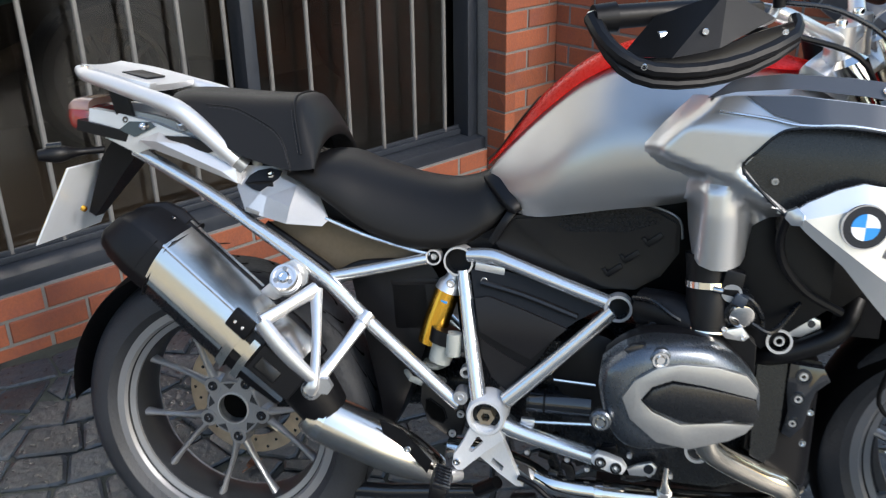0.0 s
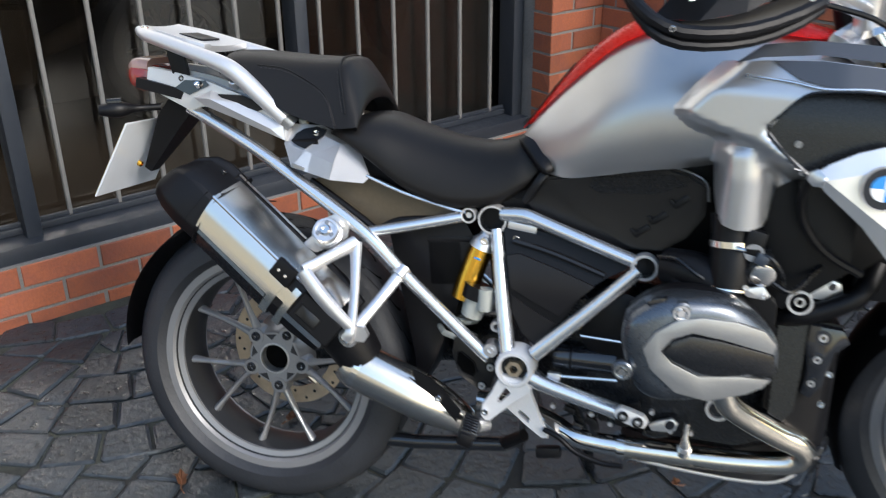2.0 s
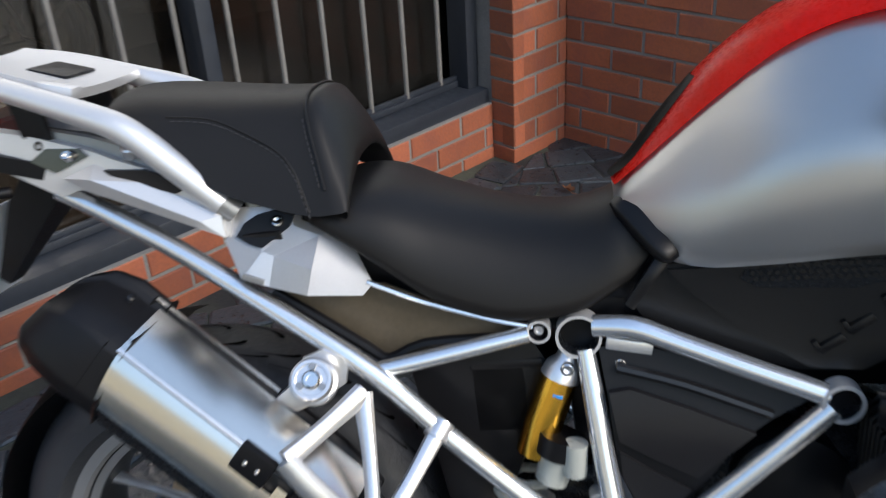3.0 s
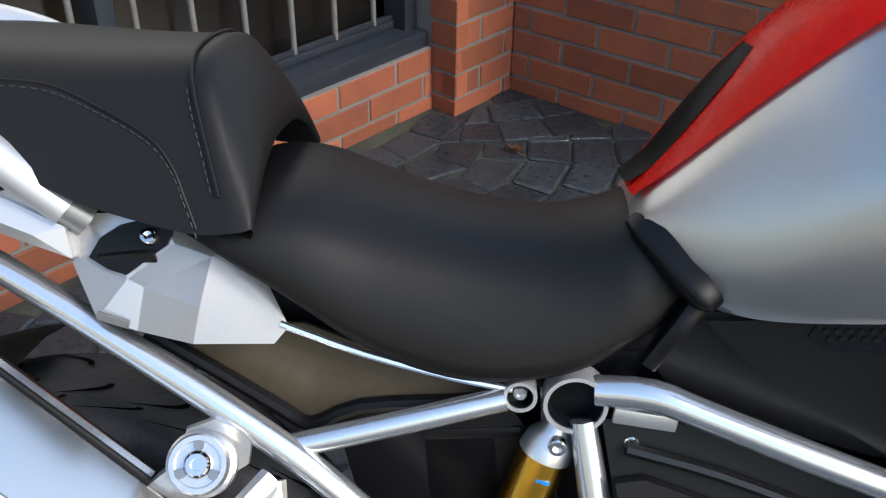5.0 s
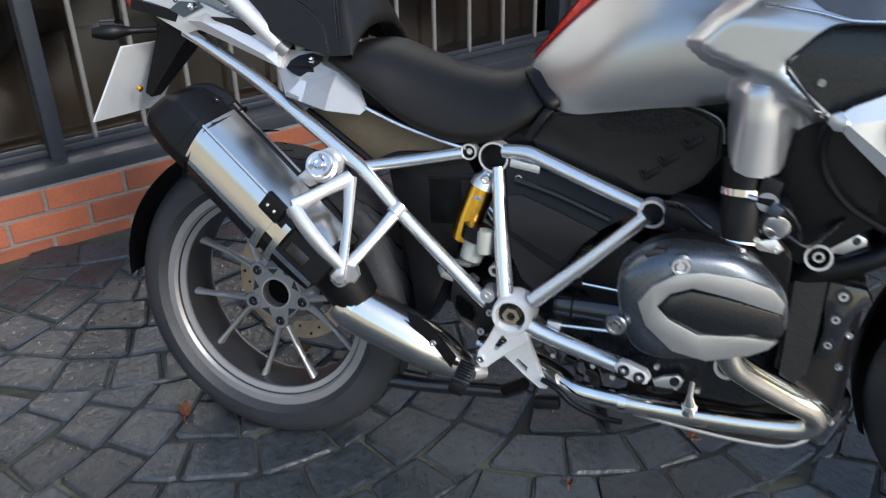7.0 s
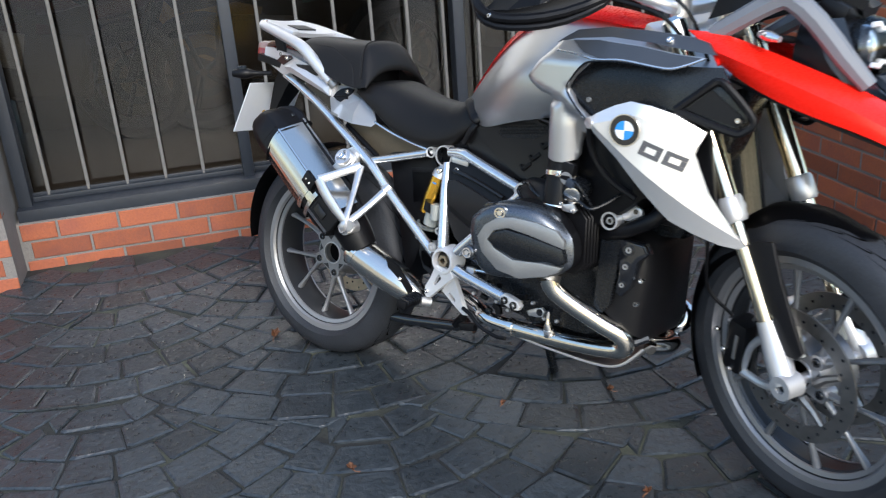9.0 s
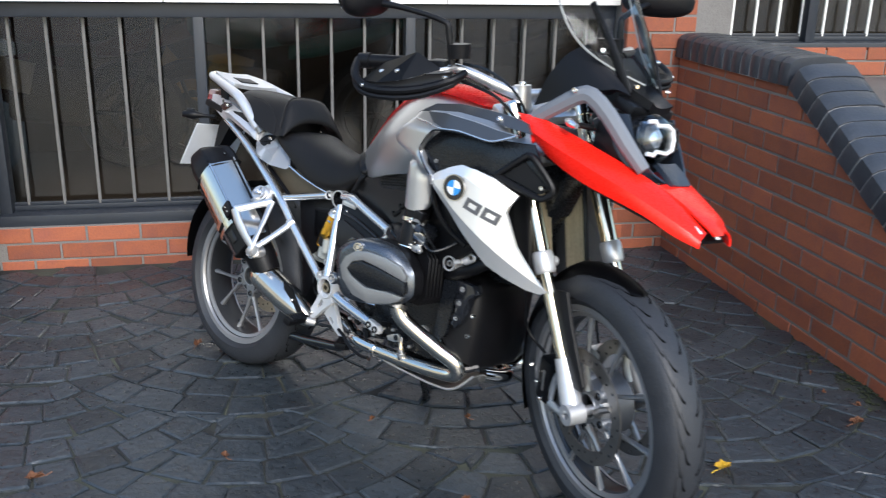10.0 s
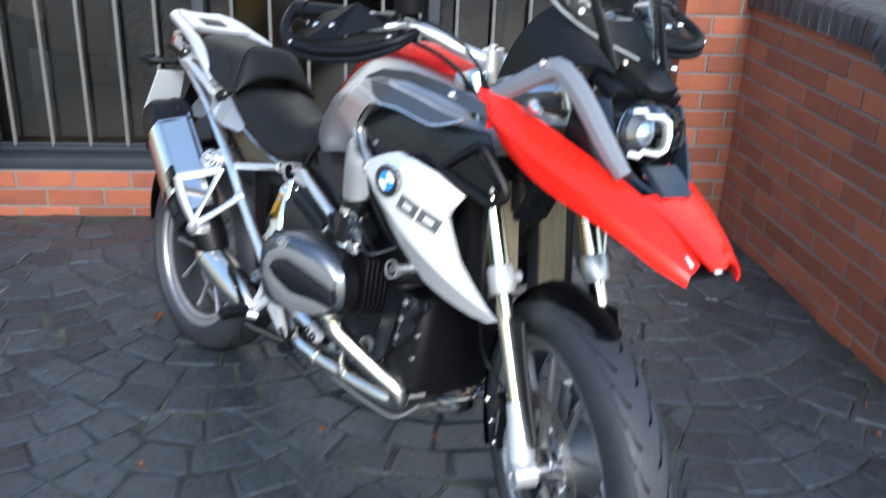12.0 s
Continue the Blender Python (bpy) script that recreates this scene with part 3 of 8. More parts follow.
def mirrored(bm):
    b2 = bm.copy()
    bmesh.ops.transform(b2, matrix=FLIP, verts=b2.verts)
    bmesh.ops.reverse_faces(b2, faces=b2.faces)
    return b2


def wheel(name, label, centre, R, width, flange, barrel, lean_m, spoke_at, disc_sides, disc_r, tread, disc_mat, hub_in=0.0):
    """A cast wheel: rim with a bright lip, tyre, ten spokes in five pairs, hub, discs."""
    C = lean_m @ Matrix.Translation(centre)
    H = C @ Matrix.Translation((0, hub_in, 0))
    hw = width * 0.40
    rim = part(name, lathe([(-hw, flange), (-hw, flange - 0.012), (-hw + 0.012, flange - 0.018), (-hw + 0.02, barrel + 0.006), (-0.02, barrel), (0.02, barrel),
                            (hw - 0.02, barrel + 0.006), (hw - 0.012, flange - 0.018), (hw, flange - 0.012), (hw, flange), (hw - 0.008, flange), (0.03, barrel + 0.014), (-0.03, barrel + 0.014), (-hw + 0.008, flange)], 72, C, ring=True), RIM, bike, label)
    for sy in (-1, 1):
        part("rim_lip", lathe([(sy * (hw + 0.0015), flange + 0.001), (sy * (hw + 0.001), flange - 0.015), (sy * (hw - 0.006), flange - 0.0195), (sy * (hw - 0.009), flange - 0.012), (sy * (hw - 0.006), flange + 0.001)], 72, C, ring=True), LIP, rim)
        part("rim_lip", lathe([(sy * (hw - 0.010), flange - 0.0215), (sy * (hw - 0.0135), flange - 0.032), (sy * (hw - 0.019), flange - 0.032), (sy * (hw - 0.018), flange - 0.0215)], 72, C, ring=True), LIP, rim)
    sec = []
    for i in range(25):
        t = math.pi * (i / 24)
        c, s = math.cos(t), math.sin(t)
        y = -width / 2 * math.copysign(abs(c) ** 0.62, c)
        sec.append((y, flange - 0.006 + (R - flange + 0.006) * abs(s) ** 0.72))
    prof = [(-hw + 0.006, flange - 0.012)] + [(-hw - 0.002, flange)] + sec[1:-1] + [(hw + 0.002, flange), (hw - 0.006, flange - 0.012)]
    tyre = part("tyre", lathe(prof, 96, C, ring=True), RUBBER, rim, "black road tyre with angled grooves")
    # grooves of the tread: thin strips just above the rubber, painted as their shade
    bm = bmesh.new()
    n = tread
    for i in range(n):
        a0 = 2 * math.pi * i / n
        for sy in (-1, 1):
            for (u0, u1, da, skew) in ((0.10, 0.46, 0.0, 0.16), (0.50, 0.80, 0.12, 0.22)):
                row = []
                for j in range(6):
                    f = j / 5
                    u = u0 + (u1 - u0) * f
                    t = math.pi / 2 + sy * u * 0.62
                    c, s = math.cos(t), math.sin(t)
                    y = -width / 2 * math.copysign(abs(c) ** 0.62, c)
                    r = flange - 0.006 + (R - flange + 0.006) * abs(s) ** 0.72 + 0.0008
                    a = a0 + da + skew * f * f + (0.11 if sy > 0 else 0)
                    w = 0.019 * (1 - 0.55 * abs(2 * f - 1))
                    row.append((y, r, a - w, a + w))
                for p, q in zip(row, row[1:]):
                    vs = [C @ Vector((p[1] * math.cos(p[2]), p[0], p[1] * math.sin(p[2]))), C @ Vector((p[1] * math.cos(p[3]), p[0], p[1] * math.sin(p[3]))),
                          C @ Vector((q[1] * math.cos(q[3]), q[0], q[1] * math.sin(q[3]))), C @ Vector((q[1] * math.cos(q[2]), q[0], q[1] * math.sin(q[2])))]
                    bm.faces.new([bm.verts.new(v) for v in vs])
    part("tread_groove", bm, HOLLOWSHADE, rim, "near-black surface strips that paint the shade of tread grooves")["kind"] = "stuff"
    part("hub", lathe([(-0.044, 0.030), (-0.050, 0.0305), (-0.050, 0.056), (-0.044, 0.060), (-0.015, 0.066), (0.030, 0.080), (0.05, 0.055), (0.05, 0.03)], 40, H, ring=True), SPOKE, rim, "grey cast hub")
    part("hub_bore", lathe([(-0.030, 0.031), (0.03, 0.031)], 28, H), HOLLOWSHADE, rim)
    part("hub_rim", lathe([(-0.050, 0.0335), (-0.0525, 0.033), (-0.0525, 0.030), (-0.046, 0.030)], 36, H, ring=True), CAST, rim)
    for k in range(5):
        mid = radians(spoke_at + 72 * k)
        for sg in (-1, 1):
            a0, a1 = mid + sg * radians(4), mid + sg * radians(18)
            p = [Vector((r * math.cos(a), y, r * math.sin(a))) for r, a, y in ((0.060, a0, -0.038 + hub_in), (0.11, mid + sg * radians(11.8), -0.036 + hub_in * 0.8), (0.155, mid + sg * radians(15.8), -0.031 + hub_in * 0.5), (barrel + 0.003, a1, -0.024 + hub_in * 0.2))]
            part("spoke", tube([C @ q for q in p], [0.0095, 0.0060, 0.0055, 0.0085], 10, 3, flat=1.35), SPOKE, rim)
        m3 = C.to_3x3()
        lug = H @ Matrix.Translation((0.060 * math.cos(mid), 0, 0.060 * math.sin(mid)))
        part("hub_lug", lathe([(-0.020, 0.020), (-0.048, 0.0185), (-0.0515, 0.0165), (-0.0515, 0.0105), (-0.048, 0.0105)], 24, lug, ring=True), SPOKE, rim)
        part("wheel_bolt", bolt(lug @ Vector((0, -0.048, 0)), 0.0100, 0.007, m3 @ Vector((0, -1, 0))), GLOSS, rim)
        tri = [(r * math.cos(mid + radians(36 + o)), r * math.sin(mid + radians(36 + o))) for r, o in ((0.0395, 0), (0.0535, 14), (0.0535, -14))]
        part("hub_pocket", move(prism(tri, -0.0506, -0.048, 0.0), H), RIM, rim)
    for sd in disc_sides:
        y = sd
        rings = bmesh.new()
        lathe([(y - 0.0025, disc_r), (y - 0.0025, disc_r - 0.036), (y + 0.0025, disc_r - 0.036), (y + 0.0025, disc_r)], 64, C, rings, ring=True)
        d = part("brake_disc", rings, disc_mat, rim, "drilled steel brake disc")
        for k in range(5):
            a = 2 * math.pi * k / 5 + 0.3
            part("disc_arm", tube([C @ Vector((r * math.cos(a + o), y, r * math.sin(a + o))) for r, o in ((0.05, -0.25), (0.08, 0), (disc_r - 0.034, 0.05))], [0.012, 0.009, 0.007], 8, 0), disc_mat, d)
        holes = bmesh.new()
        for k in range(30):
            a = 2 * math.pi * k / 30
            r = disc_r - 0.010 - 0.009 * (k % 3)
            lathe([(-0.0031, 0.0035), (0.0031, 0.0035)], 8, C @ Matrix.Translation((r * math.cos(a), y, r * math.sin(a))), holes)
        part("disc_hole", holes, GLOSS, d)["kind"] = "stuff"
    return rim


# The same disc steel darkened for the shade on the front wheel.
SHADEDDISC = mat("shaded_disc_steel", (0.26, 0.25, 0.24), 0.35, 0.9, var=0.15, fine=60, broad=9)
# Near-black that paints the shade in tread grooves, hub bore and plate window.
HOLLOWSHADE = mat("tread_groove", (0.002, 0.002, 0.002), 0.95, var=0.2, spec=0.05)
rear_wheel = wheel("rear_wheel", "grey cast rear wheel with paired spokes", (0, 0, 0.302), 0.303, 0.156, 0.229, 0.190, Matrix(), 279, (0.062,), 0.132, 26, LITDISC, 0.030)
front_wheel = wheel("front_wheel", "grey cast front wheel turned to the right", (1.416, -0.008, 0.345), 0.329, 0.118, 0.252, 0.218, TURNED, 262, (-0.058, 0.058), 0.146, 30, SHADEDDISC)
part("valve", tube([(-0.030, -0.012, 0.116), (-0.030, -0.024, 0.136)], [0.006, 0.005], 8), GLOSS, rear_wheel, "black valve stem")


# -- tank and bodywork --
def body_section(x, zt, zb, w, wt, drop):
    """A closed, mirrored cross-section of the tank body."""
    half = [(0.0, zt), (wt * 0.4, zt - drop * 0.05), (wt * 0.8, zt - drop * 0.32), (wt + (w - wt) * 0.28, zt - drop * 1.4), (w * 0.93, zt - drop * 2.6), (w, zt - drop * 3.7), (w * 0.97, zb + 0.02), (w * 0.88, zb), (0.0, zb)]
    return [Vector((x, -a, z)) for a, z in half] + [Vector((x, a, z)) for a, z in half[1:-1][::-1]]


TANK_X = (0.497, 0.545, 0.59, 0.65, 0.72, 0.80, 0.88, 0.97, 1.06, 1.14, 1.20)
TANK_TOP = (0.812, 0.885, 0.943, 0.995, 1.029, 1.040, 1.034, 1.014, 0.992, 0.974, 0.960)
TANK_LOW = (0.782, 0.756, 0.752, 0.766, 0.784, 0.800, 0.820, 0.830, 0.850, 0.880, 0.900)
TANK_W = (0.052, 0.088, 0.116, 0.148, 0.174, 0.192, 0.196, 0.190, 0.180, 0.165, 0.15)
rings = [body_section(x, zt, zb, w, 0.045 + 0.2 * w, min(0.040, (zt - zb) * 0.2)) for x, zt, zb, w in zip(TANK_X, TANK_TOP, TANK_LOW, TANK_W)]
dense = [spline([r[i] for r in rings], 4) for i in range(len(rings[0]))]
tank = part("tank_cover", loft(bmesh.new(), [[d[j] for d in dense] for j in range(len(dense[0]))]), GREY, bike, "satin grey metallic tank cover", 50)


def tank_top(x):
    for a, b, za, zb in zip(TANK_X, TANK_X[1:], TANK_TOP, TANK_TOP[1:]):
        if a <= x <= b:
            return za + (zb - za) * (x - a) / (b - a)
    return TANK_TOP[-1] if x > 1 else TANK_TOP[0]


# red top with its edge ribbons
rows_r, rows_l = [], []
for x, hw_r in ((0.494, 0.036), (0.520, 0.050), (0.56, 0.061), (0.60, 0.068), (0.66, 0.075), (0.73, 0.082), (0.80, 0.088), (0.87, 0.088), (0.93, 0.084), (0.985, 0.074), (1.02, 0.060)):
    rows_r.append((x, hw_r, tank_top(x)))


def tank_z(x, y):
    """Height of the tank cover's upper side at (x, y)."""
    i = max(k for k in range(len(TANK_X) - 1) if TANK_X[k] <= max(x, TANK_X[0]))
    f = min(1.0, max(0.0, (x - TANK_X[i]) / (TANK_X[i + 1] - TANK_X[i])))
    w, zt, zb = (q[i] + (q[i + 1] - q[i]) * f for q in (TANK_W, TANK_TOP, TANK_LOW))
    wt, drop = 0.045 + 0.2 * w, min(0.040, (zt - zb) * 0.2)
    half = [(0.0, zt), (wt * 0.4, zt - drop * 0.05), (wt * 0.8, zt - drop * 0.32), (wt + (w - wt) * 0.28, zt - drop * 1.4), (w * 0.93, zt - drop * 2.6)]
    for (ya, za), (y2, z2) in zip(half, half[1:]):
        if ya <= abs(y) <= y2:
            return za + (z2 - za) * (abs(y) - ya) / (y2 - ya)
    return half[-1][1]


def tank_strip(rows, lift, thick):
    """A shell that lies on the tank: rows of (x, half width)."""
    bm = bmesh.new()
    across = [[Vector((x + 0.004 * t * t, hw_r * t, tank_z(x, hw_r * t) + lift)) for t in (-1, -0.8, -0.55, -0.28, 0, 0.28, 0.55, 0.8, 1)] for x, hw_r in rows]
    cols = [spline([r[j] for r in across], 4) for j in range(9)]
    g = [[bm.verts.new(c[i]) for c in cols] for i in range(len(cols[0]))]
    for r0, r1 in zip(g, g[1:]):
        for j in range(8):
            bm.faces.new((r0[j], r0[j + 1], r1[j + 1], r1[j]))
    bmesh.ops.solidify(bm, geom=bm.faces[:], thickness=thick)
    return bm


part("tank_top", tank_strip([(x, h) for x, h, _ in rows_r], 0.013, 0.012), RED, tank, "gloss red tank top", 40)
part("tank_pad", tank_strip([(0.490, 0.022), (0.510, 0.027), (0.535, 0.029), (0.556, 0.026), (0.576, 0.016)], 0.018, 0.012), BLACK, tank, "black rubber tank pad", 40)


def band(path, wide, thick, out, k=6, n=16):
    """A soft flattened strip along a path; out is the way that its broad side faces."""
    pts = spline(path, k)
    ws, ts = spline([(w, 0, 0) for w in wide], k), spline([(w, 0, 0) for w in thick], k)
    rings = []
    for i, p in enumerate(pts):
        t = (pts[min(i + 1, len(pts) - 1)] - pts[max(i - 1, 0)]).normalized()
        no = (Vector(out) - t * t.dot(Vector(out))).normalized()
        b = t.cross(no)
        rings.append([p + b * ws[i].x * math.copysign(abs(math.cos(a)) ** 0.55, math.cos(a)) + no * ts[i].x * math.copysign(abs(math.sin(a)) ** 0.55, math.sin(a)) for a in (2 * math.pi * j / n for j in range(n))])
    return loft(bmesh.new(), rings)


part("tank_edge", band([(0.498, -0.046, 0.808), (0.507, -0.055, 0.806), (0.522, -0.068, 0.795), (0.541, -0.083, 0.779), (0.550, -0.089, 0.771), (0.5575, -0.092, 0.763), (0.562, -0.093, 0.757)], [0.008, 0.0140, 0.0160, 0.0165, 0.0162, 0.0140, 0.008], [0.004, 0.007, 0.0095, 0.0100, 0.0100, 0.0090, 0.005], (0.25, -0.75, 0.6)), BLACK, tank, "black rubber edge between seat and tank", 60)
part("tank_edge_end", band([(0.550, -0.084, 0.754), (0.538, -0.090, 0.736), (0.524, -0.090, 0.712), (0.517, -0.090, 0.700)], [0.0080, 0.0075, 0.0070, 0.0065], [0.007, 0.007, 0.006, 0.006], (0, -1, 0.2), 4, 10), BLACK, tank)


def tank_y(x, z):
    """The right flank of the tank cover at (x, z)."""
    i = max(k for k in range(len(TANK_X) - 1) if TANK_X[k] <= max(x, TANK_X[0]))
    f = min(1.0, max(0.0, (x - TANK_X[i]) / (TANK_X[i + 1] - TANK_X[i])))
    w, zt, zb = (q[i] + (q[i + 1] - q[i]) * f for q in (TANK_W, TANK_TOP, TANK_LOW))
    wt, drop = 0.045 + 0.2 * w, min(0.040, (zt - zb) * 0.2)
    half = [(0.0, zt), (wt * 0.4, zt - drop * 0.05), (wt * 0.8, zt - drop * 0.32), (wt + (w - wt) * 0.28, zt - drop * 1.4), (w * 0.93, zt - drop * 2.6), (w, zt - drop * 3.7), (w * 0.97, zb + 0.02), (w * 0.88, zb)]
    for (ya, za), (yb, z2) in zip(half, half[1:]):
        if z2 <= z <= za:
            return -(ya + (yb - ya) * (za - z) / max(za - z2, 1e-6))
    return -half[-1][0] if z < zb else 0.0


def inside_by(x, z, poly):
    """How far (x, z) lies inside the outline; negative outside."""
    d, odd = 9.0, False
    for (xa, za), (xb, zb) in zip(poly, poly[1:] + poly[:1]):
        vx, vz = xb - xa, zb - za
        t = max(0.0, min(1.0, ((x - xa) * vx + (z - za) * vz) / (vx * vx + vz * vz)))
        d = min(d, math.hypot(x - xa - t * vx, z - za - t * vz))
        if (za > z) != (zb > z) and x < xa + (z - za) / (zb - za) * vx:
            odd = not odd
    return d if odd else -d


def ease(t):
    t = max(0.0, min(1.0, t))
    return t * t * (3 - 2 * t)


ARROW = [(0.770, 0.891), (0.800, 0.925), (0.837, 0.958), (0.880, 1.01), (1.25, 1.01), (1.25, 0.93), (1.15, 0.90), (0.90, 0.875), (0.975, 0.806), (0.950, 0.812), (0.895, 0.846), (0.835, 0.862), (0.79, 0.876)]


def knee_y(x, z):
    """Side panel: a raised arrow that leaves the tank in a soft hollow, and a rounded column below it."""
    high = -0.220 - 0.056 * max(0.0, min(1.0, (x - 0.77) / 0.22)) ** 0.8 + 0.10 * max(0.0, x - 1.06) + 0.50 * max(0.0, z - 0.93)
    column = -0.214 - 0.030 * max(-0.35, 1 - ((x - 0.875) / 0.045) ** 2) + 0.10 * max(0.0, 0.80 - z)
    low_y = tank_y(x, z) + 0.004
    low_y += (column - low_y) * ease((x - 0.815) / 0.035) * ease((0.865 - z) / 0.03)
    return low_y + (high - low_y) * ease((inside_by(x, z, ARROW) + 0.018) / 0.027)


KNEE = [(0.716, 0.893), (0.745, 0.935), (0.785, 0.962), (0.832, 0.968), (0.880, 0.974), (0.960, 0.979), (1.06, 0.972), (1.13, 0.962), (1.188, 0.958), (1.150, 0.938), (1.116, 0.932), (1.03, 0.941), (0.965, 0.938), (0.940, 0.930),
        (0.915, 0.903), (0.897, 0.877), (0.925, 0.846), (0.966, 0.815), (0.943, 0.797), (0.922, 0.784), (0.918, 0.760), (0.9165, 0.737), (0.910, 0.7255), (0.890, 0.7185), (0.868, 0.7185), (0.850, 0.7235), (0.841, 0.734), (0.833, 0.770), (0.828, 0.812), (0.800, 0.818), (0.765, 0.836), (0.735, 0.862)]
for s in (-1, 1):
    kn = panel(KNEE, knee_y, 0.012, 0.008)
    part("knee_panel", kn if s < 0 else mirrored(kn), LITGREY, tank, "satin grey metallic side panel", 60)
part("panel_trim", tube([(x, knee_y(x, z) - 0.002, z) for x, z in ((0.858, 0.952), (0.92, 0.947), (0.965, 0.9405), (1.03, 0.943), (1.116, 0.934), (1.150, 0.940), (1.188, 0.957))], 0.0028, 8, 4), SILVER, tank, "thin silver trim line")
part("panel_trim", tube([(x, knee_y(x, z) - 0.002, z) for x, z in ((1.116, 0.931), (1.03, 0.9395), (0.962, 0.936), (0.938, 0.928), (0.913, 0.902), (0.896, 0.876), (0.924, 0.845), (0.96, 0.812))], 0.0022, 8, 4), SATIN, tank)


def upper_y(x, z):
    return -0.205 + 0.85 * max(0.0, z - 0.975) + 0.06 * (x - 1.0)


UPPER = [(0.842, 0.968), (0.880, 0.978), (0.960, 0.985), (1.06, 0.978), (1.13, 0.968), (1.186, 0.963), (1.165, 0.985), (1.13, 0.994), (1.04, 1.002), (0.95, 1.005), (0.88, 0.996)]
for s in (-1, 1):
    u = panel(UPPER, upper_y, 0.010, 0.018)
    part("upper_panel", u if s < 0 else mirrored(u), SATINGREY, tank, "dark grey upper side panel", 45)
SKIRT = [(0.893, 0.975), (0.960, 0.9785), (1.06, 0.9715), (1.13, 0.9615), (1.184, 0.9575), (1.150, 0.9415), (1.116, 0.9355), (1.03, 0.9445), (0.975, 0.9425), (0.930, 0.952)]
for s in (-1, 1):
    u = panel(SKIRT, lambda x, z: knee_y(x, z) - 0.003, 0.004, 0.012)
    part("panel_skirt", u if s < 0 else mirrored(u), SATINGREY, tank, "dark grey lower edge of the upper panel", 60)
part("panel_bolt", bolt((1.087, upper_y(1.087, 0.985) - 0.001, 0.985), 0.008, 0.005, (0, -0.8, 0.6)), CHROME, tank)


def wing_y(x, z):
    """Outward bow of the side wing."""
    ridge = 0.812 - 0.70 * (x - 0.985)
    brow = 0.815 + 0.29 * (x - 0.985) if x < 1.078 else 0.842 - 0.45 * (x - 1.078)
    y = -0.288 + 2.1 * max(0.0, x - 1.04) ** 2 + 0.18 * max(0.0, 0.99 - x)
    y += 0.50 * max(0.0, ridge - z) + 0.55 * max(0.0, z - brow)
    return y


WING = [(0.962, 0.818), (0.985, 0.836), (1.022, 0.855), (1.055, 0.866), (1.095, 0.861), (1.14, 0.848), (1.196, 0.818), (1.186, 0.775), (1.215, 0.70), (1.262, 0.625), (1.282, 0.598), (1.268, 0.591), (1.238, 0.596), (1.19, 0.615), (1.144, 0.637), (1.09, 0.694), (1.04, 0.750), (0.985, 0.795)]
for s in (-1, 1):
    w = panel(WING, wing_y, 0.008, 0.012, creases=(((0.985, 0, 0.812), (0.70, 0, 1)), ((1.078, 0, 0.842), (0.45, 0, 1)), ((1.078, 0, 0.842), (-0.29, 0, 1))))
    wing = part("side_wing", w if s < 0 else mirrored(w), WHITE, bike, "silver white radiator wing with badge", 18)
    if s < 0:
        right_wing = wing
    part("wing_nose", panel([(0.957, 0.812), (0.960, 0.822), (0.972, 0.829), (0.981, 0.820), (0.978, 0.804), (0.966, 0.803)], lambda x, z: wing_y(x, z) - 0.004, 0.012, 0.01) if s < 0 else mirrored(panel([(0.957, 0.812), (0.960, 0.822), (0.972, 0.829), (0.981, 0.820), (0.978, 0.804), (0.966, 0.803)], lambda x, z: wing_y(x, z) - 0.004, 0.012, 0.01)), CAST, wing)
# badge: black ring, quarters in blue and white
BC = Vector((1.058, wing_y(1.058, 0.811) - 0.001, 0.811))
BM = Matrix.Translation(BC) @ pose(0, 0, 0, 4, 0, 6) @ Matrix.Scale(0.92, 4)
badge = part("badge", lathe([(0.0, 0.034), (-0.003, 0.0335), (-0.0045, 0.032)], 40, BM), GLOSS, right_wing, "round badge with blue and white quarters")
part("badge_rim", lathe([(-0.003, 0.0350), (-0.0055, 0.0345), (-0.0055, 0.0325), (-0.003, 0.0325)], 40, BM, ring=True), CHROME, badge)
for q in range(4):
    bm = bmesh.new()
    pts = [(0.0, 0.0)] + [(0.0205 * math.cos(math.pi / 2 * (q + i / 8)), 0.0205 * math.sin(math.pi / 2 * (q + i / 8))) for i in range(9)]
    prism(pts, -0.0062, -0.0045, bm=bm)
    part("badge_quarter", move(bm, BM), BLUEMAT if q % 2 else WHITEMAT, badge)
# plain slanted shapes where the wing carries its model mark
def mark(cx, cz):
    """A dark slanted frame that lies on the wing, open in the middle."""
    for q in ([(-0.024, 0.014), (0.021, 0.014), (0.021, 0.005), (-0.024, 0.005)], [(-0.024, 0.0045), (-0.013, 0.0045), (-0.013, -0.0075), (-0.024, -0.0075)], [(-0.024, -0.008), (0.021, -0.008), (0.021, -0.017), (-0.024, -0.017)], [(0.010, 0.0045), (0.021, 0.0045), (0.021, -0.0075), (0.010, -0.0075)]):
        pts = [(cx + 0.86 * a + 0.30 * b, cz + 0.86 * b - 0.30 * a) for a, b in q]
        part("model_mark", panel(pts, lambda x, z: wing_y(x, z) - 0.0016, 0.002, 0.02), DARKGREY, right_wing)


mark(1.113, 0.776)
mark(1.158, 0.761)


def black_y(x, z):
    return -0.236 + 0.28 * max(0.0, x - 1.10) + 0.20 * max(0.0, z - 0.90)


